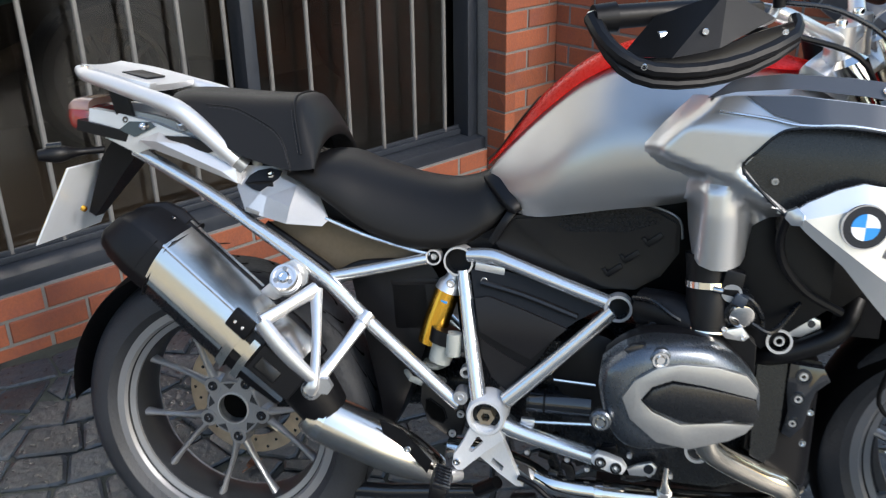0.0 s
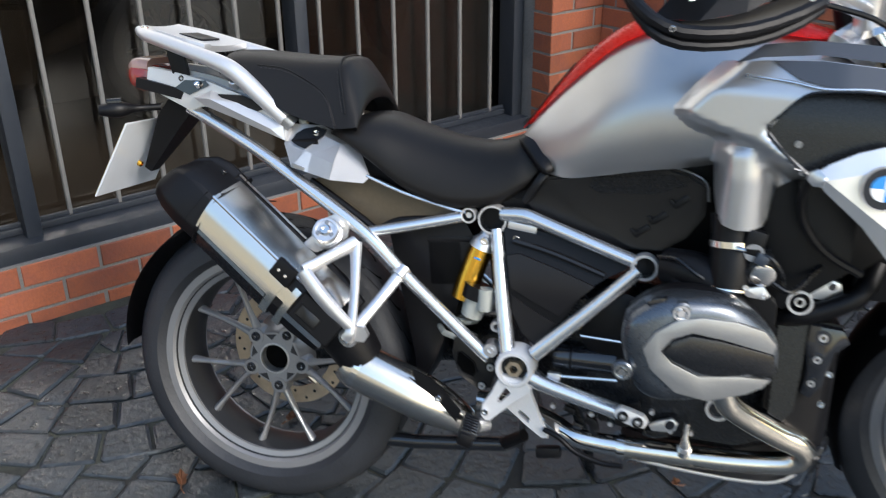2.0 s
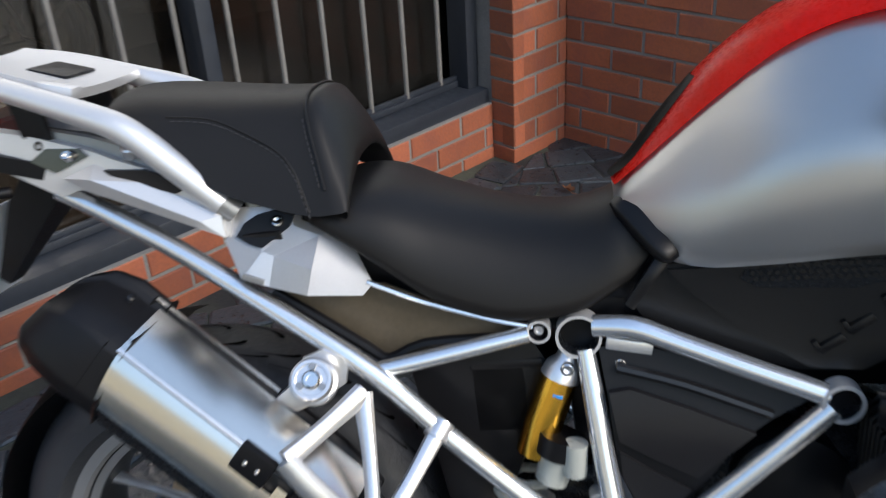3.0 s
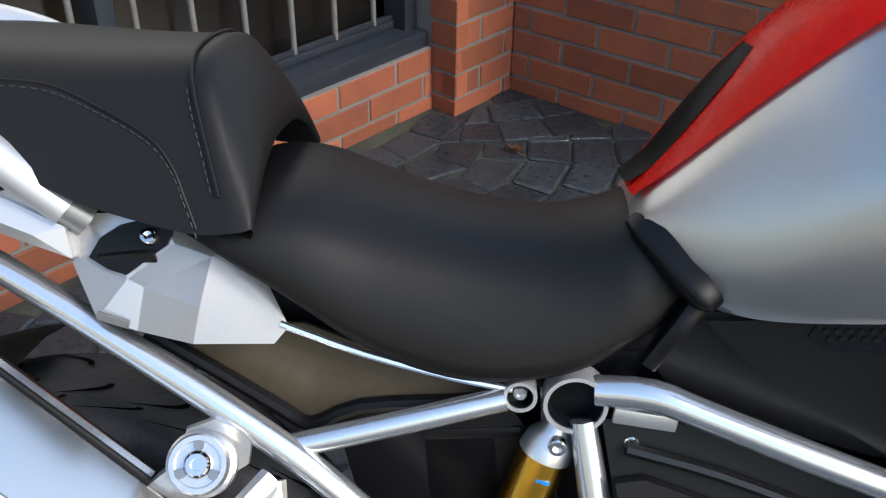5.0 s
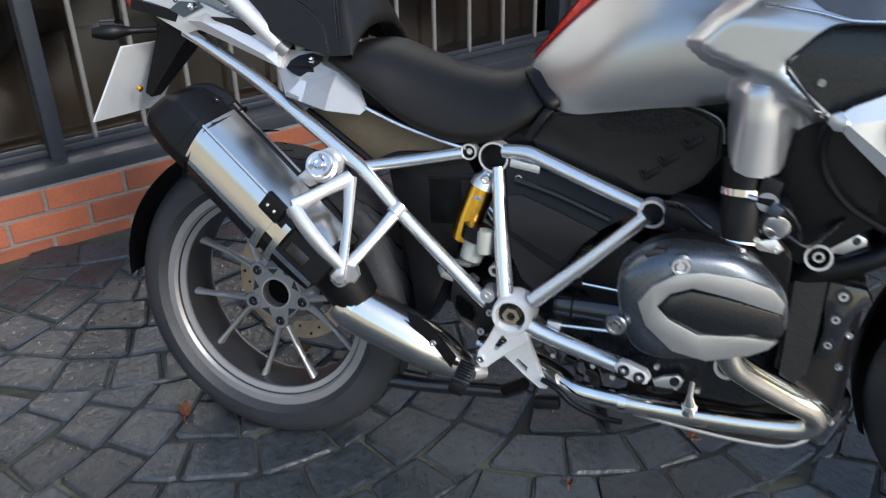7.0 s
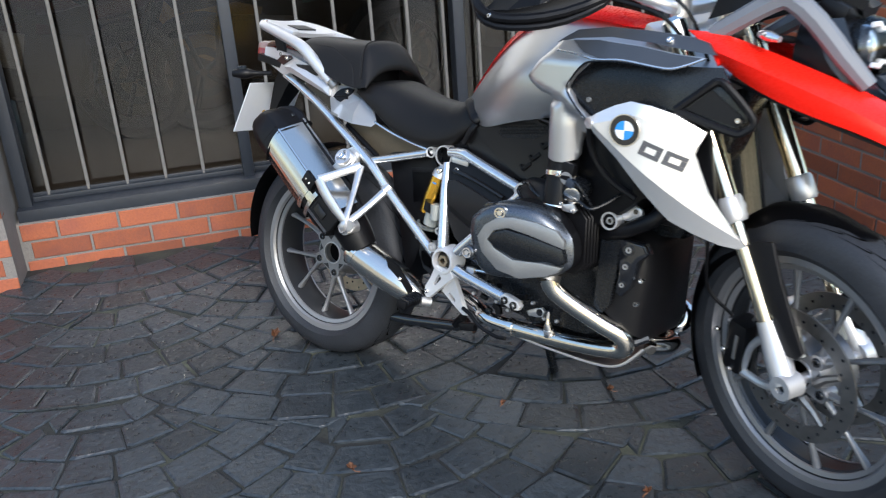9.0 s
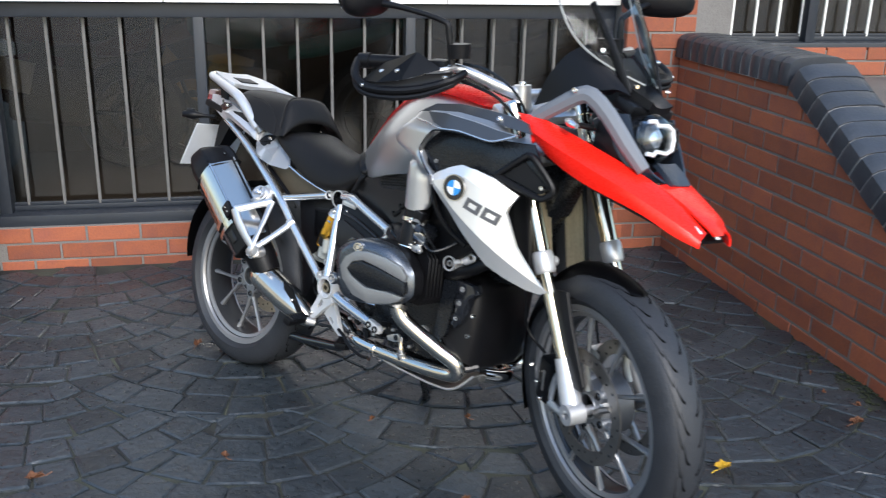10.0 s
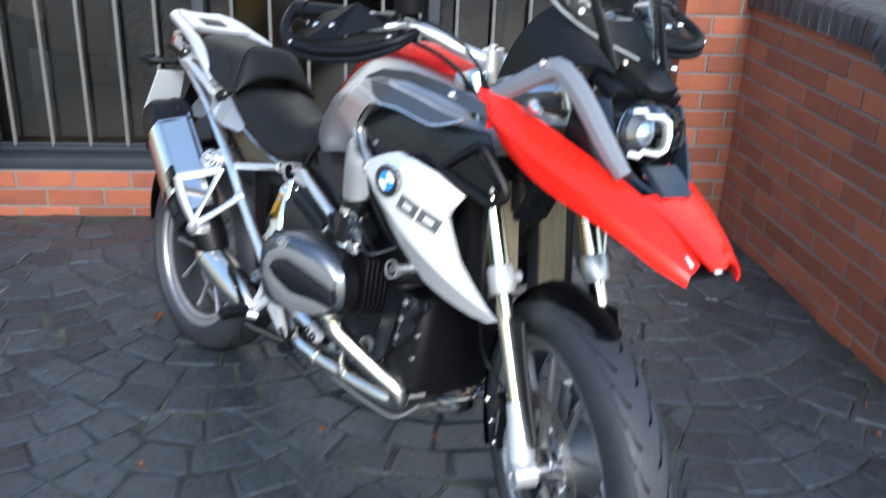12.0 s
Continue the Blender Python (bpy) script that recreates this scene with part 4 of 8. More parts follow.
WELL = [(0.938, 0.934), (0.885, 0.878), (0.962, 0.808), (1.011, 0.836), (1.051, 0.858), (1.121, 0.852), (1.20, 0.822), (1.245, 0.832), (1.262, 0.85), (1.235, 0.895), (1.204, 0.941), (1.112, 0.938), (1.03, 0.946)]
for s in (-1, 1):
    w = panel(WELL, black_y, 0.006, 0.02)
    wl = part("air_duct_panel", w if s < 0 else mirrored(w), SATIN, bike, "satin black air duct panel", 45)
    scoop = [(1.135, 0.856), (1.19, 0.905), (1.205, 0.915), (1.225, 0.905), (1.275, 0.850), (1.262, 0.826), (1.235, 0.823)]
    bm = tube([(x, black_y(x, z) - 0.012, z) for x, z in scoop + scoop[:1]], 0.008, 8, 4)
    part("scoop_rim", bm if s < 0 else mirrored(bm), BLACK, wl, "black scoop rim")
    bm = panel([(1.15, 0.858), (1.195, 0.898), (1.262, 0.846), (1.245, 0.832)], lambda x, z: black_y(x, z) - 0.004, 0.003, 0.02)
    part("scoop_floor", bm if s < 0 else mirrored(bm), BLACK, wl)
    bm = bolt((1.25, black_y(1.25, 0.846) - 0.010, 0.846), 0.006, 0.006)
    part("scoop_bolt", bm if s < 0 else mirrored(bm), CHROME, wl)
part("well_bolt", bolt((0.943, black_y(0.943, 0.857), 0.857), 0.0055, 0.005), BAND, bike)

# air box cover under the tank
def air_y(x, z):
    return -0.078 - 0.16 * max(0.0, min(0.30, x - 0.53)) - 0.10 * max(0.0, z - 0.70)


AIR = [(0.520, 0.700), (0.548, 0.748), (0.580, 0.752), (0.66, 0.768), (0.752, 0.791), (0.790, 0.783), (0.823, 0.768), (0.826, 0.715), (0.800, 0.672), (0.762, 0.645), (0.700, 0.638), (0.60, 0.655), (0.54, 0.672)]
air = part("airbox_cover", panel(AIR, air_y, 0.02, 0.02), DUSK, bike, "black plastic air box cover")
part("airbox_facet", panel([(0.556, 0.744), (0.585, 0.716), (0.640, 0.680), (0.706, 0.645), (0.760, 0.649), (0.796, 0.676), (0.820, 0.716), (0.818, 0.764), (0.790, 0.778), (0.752, 0.786), (0.66, 0.763), (0.582, 0.748)],
                           lambda x, z: air_y(x, z) - 0.007, 0.008, 0.03), DUSK, air)
part("vent_plate", panel([(0.630, 0.742), (0.648, 0.733), (0.742, 0.742), (0.790, 0.762), (0.768, 0.778), (0.636, 0.758)], lambda x, z: air_y(x, z) - 0.009, 0.004, 0.03), SATIN, air)
vent = bmesh.new()
for i in range(20):
    for j in range(4):
        x, z = 0.637 + 0.0080 * i + 0.004 * (j % 2), 0.742 + 0.0074 * j + 0.0011 * i
        if z < 0.779 and z > 0.737 + 0.12 * abs(x - 0.71) ** 1.2:
            lathe([(0.0, 0.0026), (-0.0012, 0.0026)], 7, Matrix.Translation((x, air_y(x, z) - 0.0092, z)), vent)
part("vent_hole", vent, BLACK, air)["kind"] = "stuff"
for a in ((0.786, 0.735), (0.752, 0.702), (0.726, 0.676)):
    part("cover_clip", box((0.030, 0.008, 0.010), (a[0], air_y(*a) - 0.008, a[1]), (0, -38, 0), 0.002), BLACK, air)
    part("clip_slot", box((0.006, 0.007, 0.014), (a[0] - 0.014, air_y(*a) - 0.008, a[1] - 0.004), (0, -38, 0), 0.001), BLACK, air)
part("cover_seam", tube([(x, air_y(x, z) - 0.004, z) for x, z in ((0.752, 0.793), (0.790, 0.786), (0.822, 0.771), (0.829, 0.74))], 0.0022, 8, 3), BAND, air, "thin pale edge of the cover")


def side_y(x, z):
    return -0.096 - 0.03 * max(0.0, min(1.0, (0.66 - z) / 0.10)) - 0.03 * max(0.0, x - 0.50)


side = part("side_cover", panel([(0.484, 0.652), (0.520, 0.657), (0.608, 0.644), (0.700, 0.618), (0.714, 0.610), (0.672, 0.585), (0.640, 0.560), (0.612, 0.512), (0.562, 0.446), (0.532, 0.470), (0.512, 0.510), (0.496, 0.60)], side_y, 0.02, 0.015), BLACK, bike, "black plastic side cover")
part("cover_facet", panel([(0.497, 0.607), (0.520, 0.612), (0.580, 0.596), (0.656, 0.572), (0.630, 0.546), (0.598, 0.510), (0.552, 0.530), (0.510, 0.552)], lambda x, z: side_y(x, z) - 0.010 + 0.10 * max(0.0, 0.60 - z), 0.008, 0.02), SLATE, side, "grey moulded face of the cover")
part("cover_facet", panel([(0.511, 0.538), (0.550, 0.516), (0.592, 0.496), (0.562, 0.452), (0.536, 0.470), (0.516, 0.505)], lambda x, z: side_y(x, z) - 0.004, 0.006, 0.03), SLATE, side)
part("cover_ridge", tube([(0.505, side_y(0.505, 0.632) - 0.003, 0.632), (0.58, side_y(0.58, 0.618) - 0.004, 0.618), (0.672, side_y(0.672, 0.592) - 0.004, 0.592)], 0.006, 8, 3), DUSK, side)
part("cover_bolt", bolt((0.509, -0.100, 0.634), 0.0065, 0.005), CHROME, side)
part("bolt_seat", lathe([(-0.098, 0.013), (-0.100, 0.012), (-0.100, 0.009), (-0.097, 0.009)], 20, Matrix.Translation((0.509, 0, 0.634)), ring=True), BLACK, side)
part("bronze_panel", panel([(0.110, 0.703), (0.150, 0.712), (0.238, 0.714), (0.30, 0.692), (0.42, 0.664), (0.37, 0.655), (0.285, 0.645), (0.240, 0.624), (0.215, 0.635)], lambda x, z: -0.080, 0.004, 0.03), BROWN, bike, "bronze brown inner side panel")
part("bronze_lip", tube([(0.105, -0.082, 0.700), (0.160, -0.083, 0.668), (0.215, -0.083, 0.634), (0.242, -0.083, 0.620), (0.285, -0.083, 0.641), (0.37, -0.083, 0.652), (0.42, -0.082, 0.660)], 0.007, 8, 3), BLACK, bike, "black lower lip of the inner panel")
part("bronze_edge", tube([(0.222, -0.098, 0.722), (0.29, -0.096, 0.698), (0.36, -0.093, 0.680), (0.41, -0.090, 0.670)], 0.0032, 8, 3), SILVER, bike, "thin pale edge under the seat")
part("seat_front_base", prism([(0.47, 0.77), (0.535, 0.775), (0.556, 0.760), (0.520, 0.70), (0.46, 0.70)], -0.072, 0.072, 0.006), BLACK, bike, "black base under the seat's front")
part("seat_base", prism([(0.02, 0.815), (0.18, 0.800), (0.26, 0.735), (0.36, 0.705), (0.52, 0.735), (0.52, 0.66), (0.42, 0.655), (0.25, 0.640), (0.12, 0.705), (0.04, 0.765)], -0.066, 0.066, 0.01), BLACK, bike, "black seat base and tray")

# -- seats --
def seat_section(x, zt, zb, w, wt, n=26, p=2.6, low=0.0):
    """A closed section; low squares its lower half."""
    ring = []
    for i in range(n):
        t = 2 * math.pi * i / n
        c, s = math.cos(t), math.sin(t)
        e = p if s > 0 else p + low
        y = math.copysign(abs(c) ** (2 / e), c)
        z = math.copysign(abs(s) ** (2 / e), s)
        half_w = w + (wt - w) * (z * 0.5 + 0.5)
        ring.append(Vector((x, half_w * y, (zt + zb) / 2 + (zt - zb) / 2 * z)))
    return ring


def seat_body(rows, k=4, p=2.6, low=0.0):
    rr = [seat_section(*r, p=p, low=low) for r in rows]
    d = [spline([r[i] for r in rr], k) for i in range(len(rr[0]))]
    return loft(bmesh.new(), [[q[j] for q in d] for j in range(len(d[0]))])


rider = part("rider_seat", seat_body([(0.150, 0.806, 0.790, 0.10, 0.085), (0.185, 0.824, 0.776, 0.124, 0.102), (0.235, 0.829, 0.742, 0.130, 0.098), (0.30, 0.812, 0.697, 0.128, 0.088), (0.37, 0.796, 0.674, 0.124, 0.080),
                                      (0.43, 0.792, 0.676, 0.117, 0.072), (0.47, 0.800, 0.687, 0.110, 0.068), (0.500, 0.812, 0.706, 0.102, 0.066), (0.522, 0.812, 0.722, 0.094, 0.062), (0.538, 0.798, 0.748, 0.086, 0.056)], 5, 2.7, 1.6), VINYL, bike, "black vinyl rider seat", 60)


def hump(zt, zb, ws, wb, k):
    """Right to left over the top of the passenger seat: (y, z) pairs; k turns the broad back into the narrow ridge at the front."""
    fall = zt - 0.034 - zb
    broad = [(0.0, zt), (0.30 * ws, zt - 0.001), (0.58 * ws, zt - 0.004), (0.80 * ws, zt - 0.012), (0.94 * ws, zt - 0.023), (ws + 0.10 * (wb - ws), zt - 0.036), (ws + 0.35 * (wb - ws), zt - 0.034 - 0.25 * fall),
             (ws + 0.65 * (wb - ws), zt - 0.034 - 0.55 * fall), (ws + 0.9 * (wb - ws), zb + 0.14 * fall), (wb, zb + 0.03 * fall)]
    ridge = [(wb * a, zt - (zt - zb) * b) for a, b in ((0, 0), (0.20, 0.008), (0.38, 0.035), (0.52, 0.10), (0.61, 0.19), (0.69, 0.31), (0.76, 0.46), (0.83, 0.62), (0.915, 0.81), (1, 1))]
    half = [(a + (c - a) * k, b + (d - b) * k) for (a, b), (c, d) in zip(broad, ridge)]
    return [(-a, z) for a, z in half[::-1]] + half[1:]


rows = [(-0.086, 0.918, 0.912, 0.074, 0.080, 0.0), (-0.076, 0.928, 0.909, 0.090, 0.098, 0.0), (-0.045, 0.931, 0.898, 0.098, 0.110, 0.1), (0.010, 0.930, 0.860, 0.101, 0.118, 0.25), (0.065, 0.928, 0.829, 0.102, 0.124, 0.45), (0.11, 0.928, 0.814, 0.100, 0.128, 0.7), (0.138, 0.929, 0.808, 0.098, 0.130, 0.9), (0.157, 0.930, 0.811, 0.096, 0.130, 1.0)]
arcs = [[Vector((r[0] + 0.36 * max(0.0, r[0] / 0.157) ** 2 * (r[1] - z), a, z)) for a, z in hump(*r[1:])] for r in rows]
cols = [spline([a[k] for a in arcs], 4) for k in range(len(arcs[0]))]
skin = [[c[k] for c in cols] for k in range(len(cols[0]))]
end = skin[-1]
nn = len(end)
crest = Vector((0.0, 0.0, 0.88))
seam_row = [Vector((p.x + 0.007, p.y * 0.985, crest.z + (p.z - crest.z) * 0.985)) for p in end]
lip = []
for k, p in enumerate(end):
    u = -1 + 2 * k / (nn - 1)
    lip.append(Vector((0.212 - 0.002 * (1 - u * u), 0.126 * u, 0.809 + 0.052 * (1 - abs(u) ** 2.6))))
nose = [seam_row]
for t in (0.12, 0.35, 0.6, 0.82, 1.0):
    nose.append([a.lerp(b, t) + Vector((0.007 * math.sin(math.pi * t) * (1 - 0.8 * abs(a.y) / 0.13), 0, 0.003 * math.sin(math.pi * t))) for a, b in zip(seam_row, lip)])
inner = [Vector((0.170, p.y * 0.90, p.z + 0.002)) for p in lip]
shell = skin + nose + [[Vector((p.x - 0.003, p.y * 0.985, p.z - 0.005)) for p in lip], inner]
bm = loft(bmesh.new(), shell, caps=False, closed=False)
bm.faces.new([v for v in bm.verts if v.co.x < -0.0859])
pillion = part("passenger_seat", bm, VINYL, bike, "black vinyl passenger seat with stitching", 60)
under = prism([(-0.05, 0.905), (0.02, 0.858), (0.075, 0.832), (0.15, 0.818), (0.15, 0.88), (-0.04, 0.912)], -0.080, 0.080, 0.006)
part("seat_underside", under, BLACK, pillion)
part("seam", tube([p + Vector((-0.006, -0.0012 if p.y < 0 else 0.0012, 0.0012)) for p in end[1:-1]], 0.0016, 6, 2), VINYL, pillion, "raised seam round the seat's front")
stitch_mesh = tube([(-0.0022, 0, 0), (0.0022, 0, 0)], 0.0006, 5)
first = None


def stitches(path, gap=0.0062):
    """A row of short threads along a smooth path on the seat."""
    global first
    pts = spline(path, 12)
    run, last = 0.0, pts[0]
    for a, b in zip(pts, pts[1:]):
        run += (b - a).length
        if run >= gap:
            run = 0.0
            m = Matrix.Translation(b) @ Vector((1, 0, 0)).rotation_difference(b - a).to_matrix().to_4x4()
            if first is None:
                first = part("stitch", stitch_mesh, THREAD, pillion, "dark grey thread")
                ob = first
            else:
                ob = new("stitch", first.data)
                ob.parent = pillion
            ob.matrix_basis = m


def flank(x, z):
    """The right side of the passenger seat at (x, z)."""
    k = min(range(len(skin)), key=lambda q: abs(skin[q][0].x - x))
    row = skin[k][:nn // 2 + 1]
    for p, q in zip(row, row[1:]):
        if p.z <= z <= q.z:
            return p.y + (q.y - p.y) * (z - p.z) / max(q.z - p.z, 1e-6)
    return row[0].y


SEAM = [(0.0, 0.909), (0.05, 0.906), (0.09, 0.893), (0.13, 0.873), (0.149, 0.853), (0.160, 0.832), (0.170, 0.812)]
part("seam", tube([(x, flank(x, z) - 0.0002, z) for x, z in SEAM], 0.0013, 6, 4), VINYL, pillion)
stitches([(x, flank(x, z - 0.004) - 0.0006, z - 0.004) for x, z in SEAM])
stitches([p + Vector((-0.011, -0.0008, 0.0)) for p in end[1:nn // 2 - 3]])

# -- rear frame, rack and tail --
def ftube(name, pts, r, material=SILVER, k=0, parent=bike, label="", n=14):
    return part(name, tube(pts, r, n, k), material, parent, label)


def open_ring(name, at, r, depth, parent, hole=0.78, material=SILVERLIGHT):
    ring = part(name, lathe([(-depth, r), (-depth, r * hole), (depth, r * hole), (depth, r)], 32, Matrix.Translation(at), ring=True), material, parent)
    part("ring_bore", lathe([(-depth * 0.85, r * hole * 0.995), (-depth * 0.85, r * hole * 0.95), (depth, r * hole * 0.95), (depth, r * hole * 0.995)], 28, Matrix.Translation(at), ring=True), SATIN, ring)
    part("ring_back", lathe([(depth * 0.8, r * hole * 0.96), (depth, r * hole * 0.96)], 24, Matrix.Translation(at)), BLACK, ring)
    return ring


frame_part = ftube("rear_frame", [(-0.150, -0.076, 0.818), (-0.105, -0.080, 0.799), (-0.050, -0.086, 0.774), (0.0, -0.092, 0.750), (0.10, -0.106, 0.696), (0.232, -0.126, 0.620), (0.304, -0.130, 0.558), (0.345, -0.132, 0.524), (0.452, -0.136, 0.437), (0.480, -0.140, 0.418)], 0.0125, SILVER, 4, bike, "silver painted tubular rear frame")
ftube("frame_tube", [(0.222, -0.120, 0.618), (0.30, -0.108, 0.636), (0.405, -0.092, 0.662)], 0.0105, SILVER, 3, frame_part)
ftube("frame_tube", [(0.470, -0.090, 0.645), (0.484, -0.110, 0.58), (0.496, -0.126, 0.52), (0.516, -0.150, 0.432)], [0.0115, 0.0135, 0.0135, 0.015], SILVER, 3, frame_part)
ftube("frame_tube", [(0.478, -0.090, 0.674), (0.522, -0.098, 0.677), (0.56, -0.106, 0.668), (0.645, -0.122, 0.645), (0.725, -0.136, 0.624)], [0.013, 0.0135, 0.0125, 0.0125, 0.0125], SILVER, 3, frame_part)
ftube("frame_tube", [(0.730, -0.140, 0.612), (0.645, -0.145, 0.523), (0.562, -0.150, 0.440)], [0.0125, 0.013, 0.0145], SILVER, 3, frame_part)
ftube("frame_tube", [(0.552, -0.150, 0.398), (0.60, -0.152, 0.383), (0.715, -0.152, 0.357)], [0.016, 0.0145, 0.0145], SILVER, 3, frame_part)
part("frame_gusset", box((0.052, 0.006, 0.014), (0.518, -0.100, 0.656), (0, 6, 0), 0.002), CAST, frame_part)
open_ring("frame_ring", (0.462, -0.086, 0.663), 0.0262, 0.013, frame_part, 0.87)
open_ring("frame_ring", (0.417, -0.086, 0.666), 0.0140, 0.010, frame_part, 0.78)
part("ring_bolt", bolt((0.417, -0.088, 0.666), 0.006, 0.003), CAST, frame_part)
open_ring("frame_ring", (0.738, -0.136, 0.619), 0.0225, 0.012, frame_part, 0.80)
piv = part("frame_pivot", lathe([(-0.022, 0.031), (-0.022, 0.026), (-0.008, 0.024), (0.03, 0.026), (0.03, 0.036), (-0.016, 0.0345)], 36, Matrix.Translation((0.531, -0.150, 0.413)), ring=True), PALECAST, frame_part, "cast aluminium pivot boss")
part("pivot_bore", lathe([(-0.006, 0.025), (0.02, 0.025)], 28, Matrix.Translation((0.531, -0.150, 0.413))), SATIN, piv)
part("pivot_nut", lathe([(-0.018, 0.0155), (-0.018, 0.008), (-0.008, 0.007), (0.0, 0.0155)], 6, Matrix.Translation((0.531, -0.150, 0.413)), ring=True), LITDISC, piv)
part("frame_lug", lathe([(-0.02, 0.0125), (-0.02, 0.008), (0.01, 0.008), (0.01, 0.014)], 24, Matrix.Translation((0.484, -0.135, 0.437)), ring=True), CAST, frame_part)
part("lug_bolt", bolt((0.484, -0.150, 0.437), 0.008, 0.006), CAST, frame_part)
part("frame_lug", lathe([(-0.01, 0.010), (-0.01, 0.005), (0.01, 0.005), (0.01, 0.011)], 20, Matrix.Translation((0.489, -0.130, 0.478)), ring=True), CAST, frame_part)
part("rear_frame_left", mirrored(tube([(-0.150, -0.076, 0.818), (-0.05, -0.086, 0.774), (0.232, -0.126, 0.620), (0.452, -0.136, 0.437)], 0.0125, 12, 4)), SILVER, bike)

# step plate casting: footrest bracket
def reach(poly, c, a):
    """How far the outline lies from c in the direction a."""
    best = 0.0
    for (xa, za), (xb, zb) in zip(poly, poly[1:] + poly[:1]):
        ux, uz, vx, vz = math.cos(a), math.sin(a), xb - xa, zb - za
        det = ux * vz - uz * vx
        if abs(det) > 1e-12:
            t = ((xa - c[0]) * vz - (za - c[1]) * vx) / det
            k = ((xa - c[0]) * uz - (za - c[1]) * ux) / det
            if t > 0 and -1e-9 <= k <= 1 + 1e-9:
                best = max(best, t)
    return best


def blade(outline, hole, y, th, lean=0.0):
    """A cast plate in the x-z plane with one opening, its edges chamfered."""
    c = [sum(p[i] for p in hole) / len(hole) for i in (0, 1)]
    turns = sorted([math.atan2(p[1] - c[1], p[0] - c[0]) for p in outline] + [math.pi * (k + 0.37) / 14 - math.pi for k in range(28)])
    rings = []
    for poly, grow, dy in ((hole, 0.0, 0.0), (outline, -0.0015, 0.0), (outline, 0.0, 0.003), (outline, 0.0, th), (hole, 0.0, th)):
        ring = []
        for a in turns:
            r = reach(poly, c, a) + grow
            x, z = c[0] + r * math.cos(a), c[1] + r * math.sin(a)
            ring.append(Vector((x, y + dy + lean * (z - 0.35), z)))
        rings.append(ring)
    bm = loft(bmesh.new(), rings + [rings[0]], caps=False)
    bmesh.ops.remove_doubles(bm, verts=bm.verts, dist=1e-6)
    return bm


step = part("footrest_bracket", blade([(0.508, 0.400), (0.491, 0.360), (0.477, 0.336), (0.475, 0.315), (0.484, 0.306), (0.494, 0.308), (0.512, 0.326), (0.565, 0.375), (0.555, 0.392)], [(0.519, 0.377), (0.503, 0.347), (0.510, 0.344), (0.529, 0.366)], -0.166, 0.014), PALECAST, bike, "cast aluminium footrest bracket", 25)
part("bracket_arm", blade([(0.520, 0.330), (0.536, 0.360), (0.560, 0.372), (0.571, 0.346), (0.598, 0.280), (0.587, 0.279), (0.553, 0.302)], [(0.545, 0.331), (0.564, 0.316), (0.561, 0.305), (0.540, 0.322)], -0.152, 0.014, -0.10), PALECAST, step, "", 25)
part("bracket_bolt", bolt((0.484, -0.167, 0.324), 0.0065, 0.004), CHROME, step)
part("footpeg", box((0.028, 0.085, 0.024), (0.462, -0.205, 0.300), (0, 18, 8), 0.006), BLACK, step, "black rubber footpeg")
for i in range(7):
    part("peg_rib", box((0.030, 0.004, 0.010), (0.462 + 0.0016 * i, -0.172 - 0.011 * i, 0.310), (0, 18, 8), 0.001), GLOSS, step)
part("peg_joint", tube([(0.485, -0.150, 0.292), (0.470, -0.172, 0.296)], 0.013, 12), CAST, step)
part("brake_lever", tube([(0.590, -0.150, 0.300), (0.620, -0.158, 0.292), (0.652, -0.160, 0.270), (0.70, -0.162, 0.258), (0.735, -0.168, 0.262)], 0.005, 10, 4), BLACK, step, "black brake pedal arm")
part("lever_pad", box((0.046, 0.020, 0.020), (0.600, -0.135, 0.250), (0, -10, 0), 0.005), BLACK, step, "black pedal pad")
oval = part("link_plate", prism([(0.712, 0.364), (0.722, 0.373), (0.738, 0.370), (0.764, 0.362), (0.772, 0.351), (0.766, 0.340), (0.752, 0.338), (0.724, 0.346), (0.713, 0.354)], -0.172, -0.152, 0.005), PALECAST, bike, "oval cast link plate with two bolts")
for a in ((0.728, 0.358), (0.754, 0.351)):
    part("plate_socket", lathe([(-0.005, 0.0095), (-0.005, 0.0065), (0.004, 0.0065), (0.004, 0.0095)], 20, Matrix.Translation((a[0], -0.171, a[1])), ring=True), SATIN, oval)
    part("plate_bolt", bolt((a[0], -0.171, a[1]), 0.0055, 0.003), CHROME, oval)
eye = part("stand_eye", prism([(0.772, 0.335), (0.79, 0.345), (0.812, 0.352), (0.822, 0.344), (0.818, 0.330), (0.80, 0.325), (0.777, 0.324)], -0.140, -0.130, 0.003), CAST, bike, "cast lug with an eye")
part("eye_hole", lathe([(-0.141, 0.0085), (-0.129, 0.0085)], 18, Matrix.Translation((0.808, 0, 0.340))), GLOSS, eye)

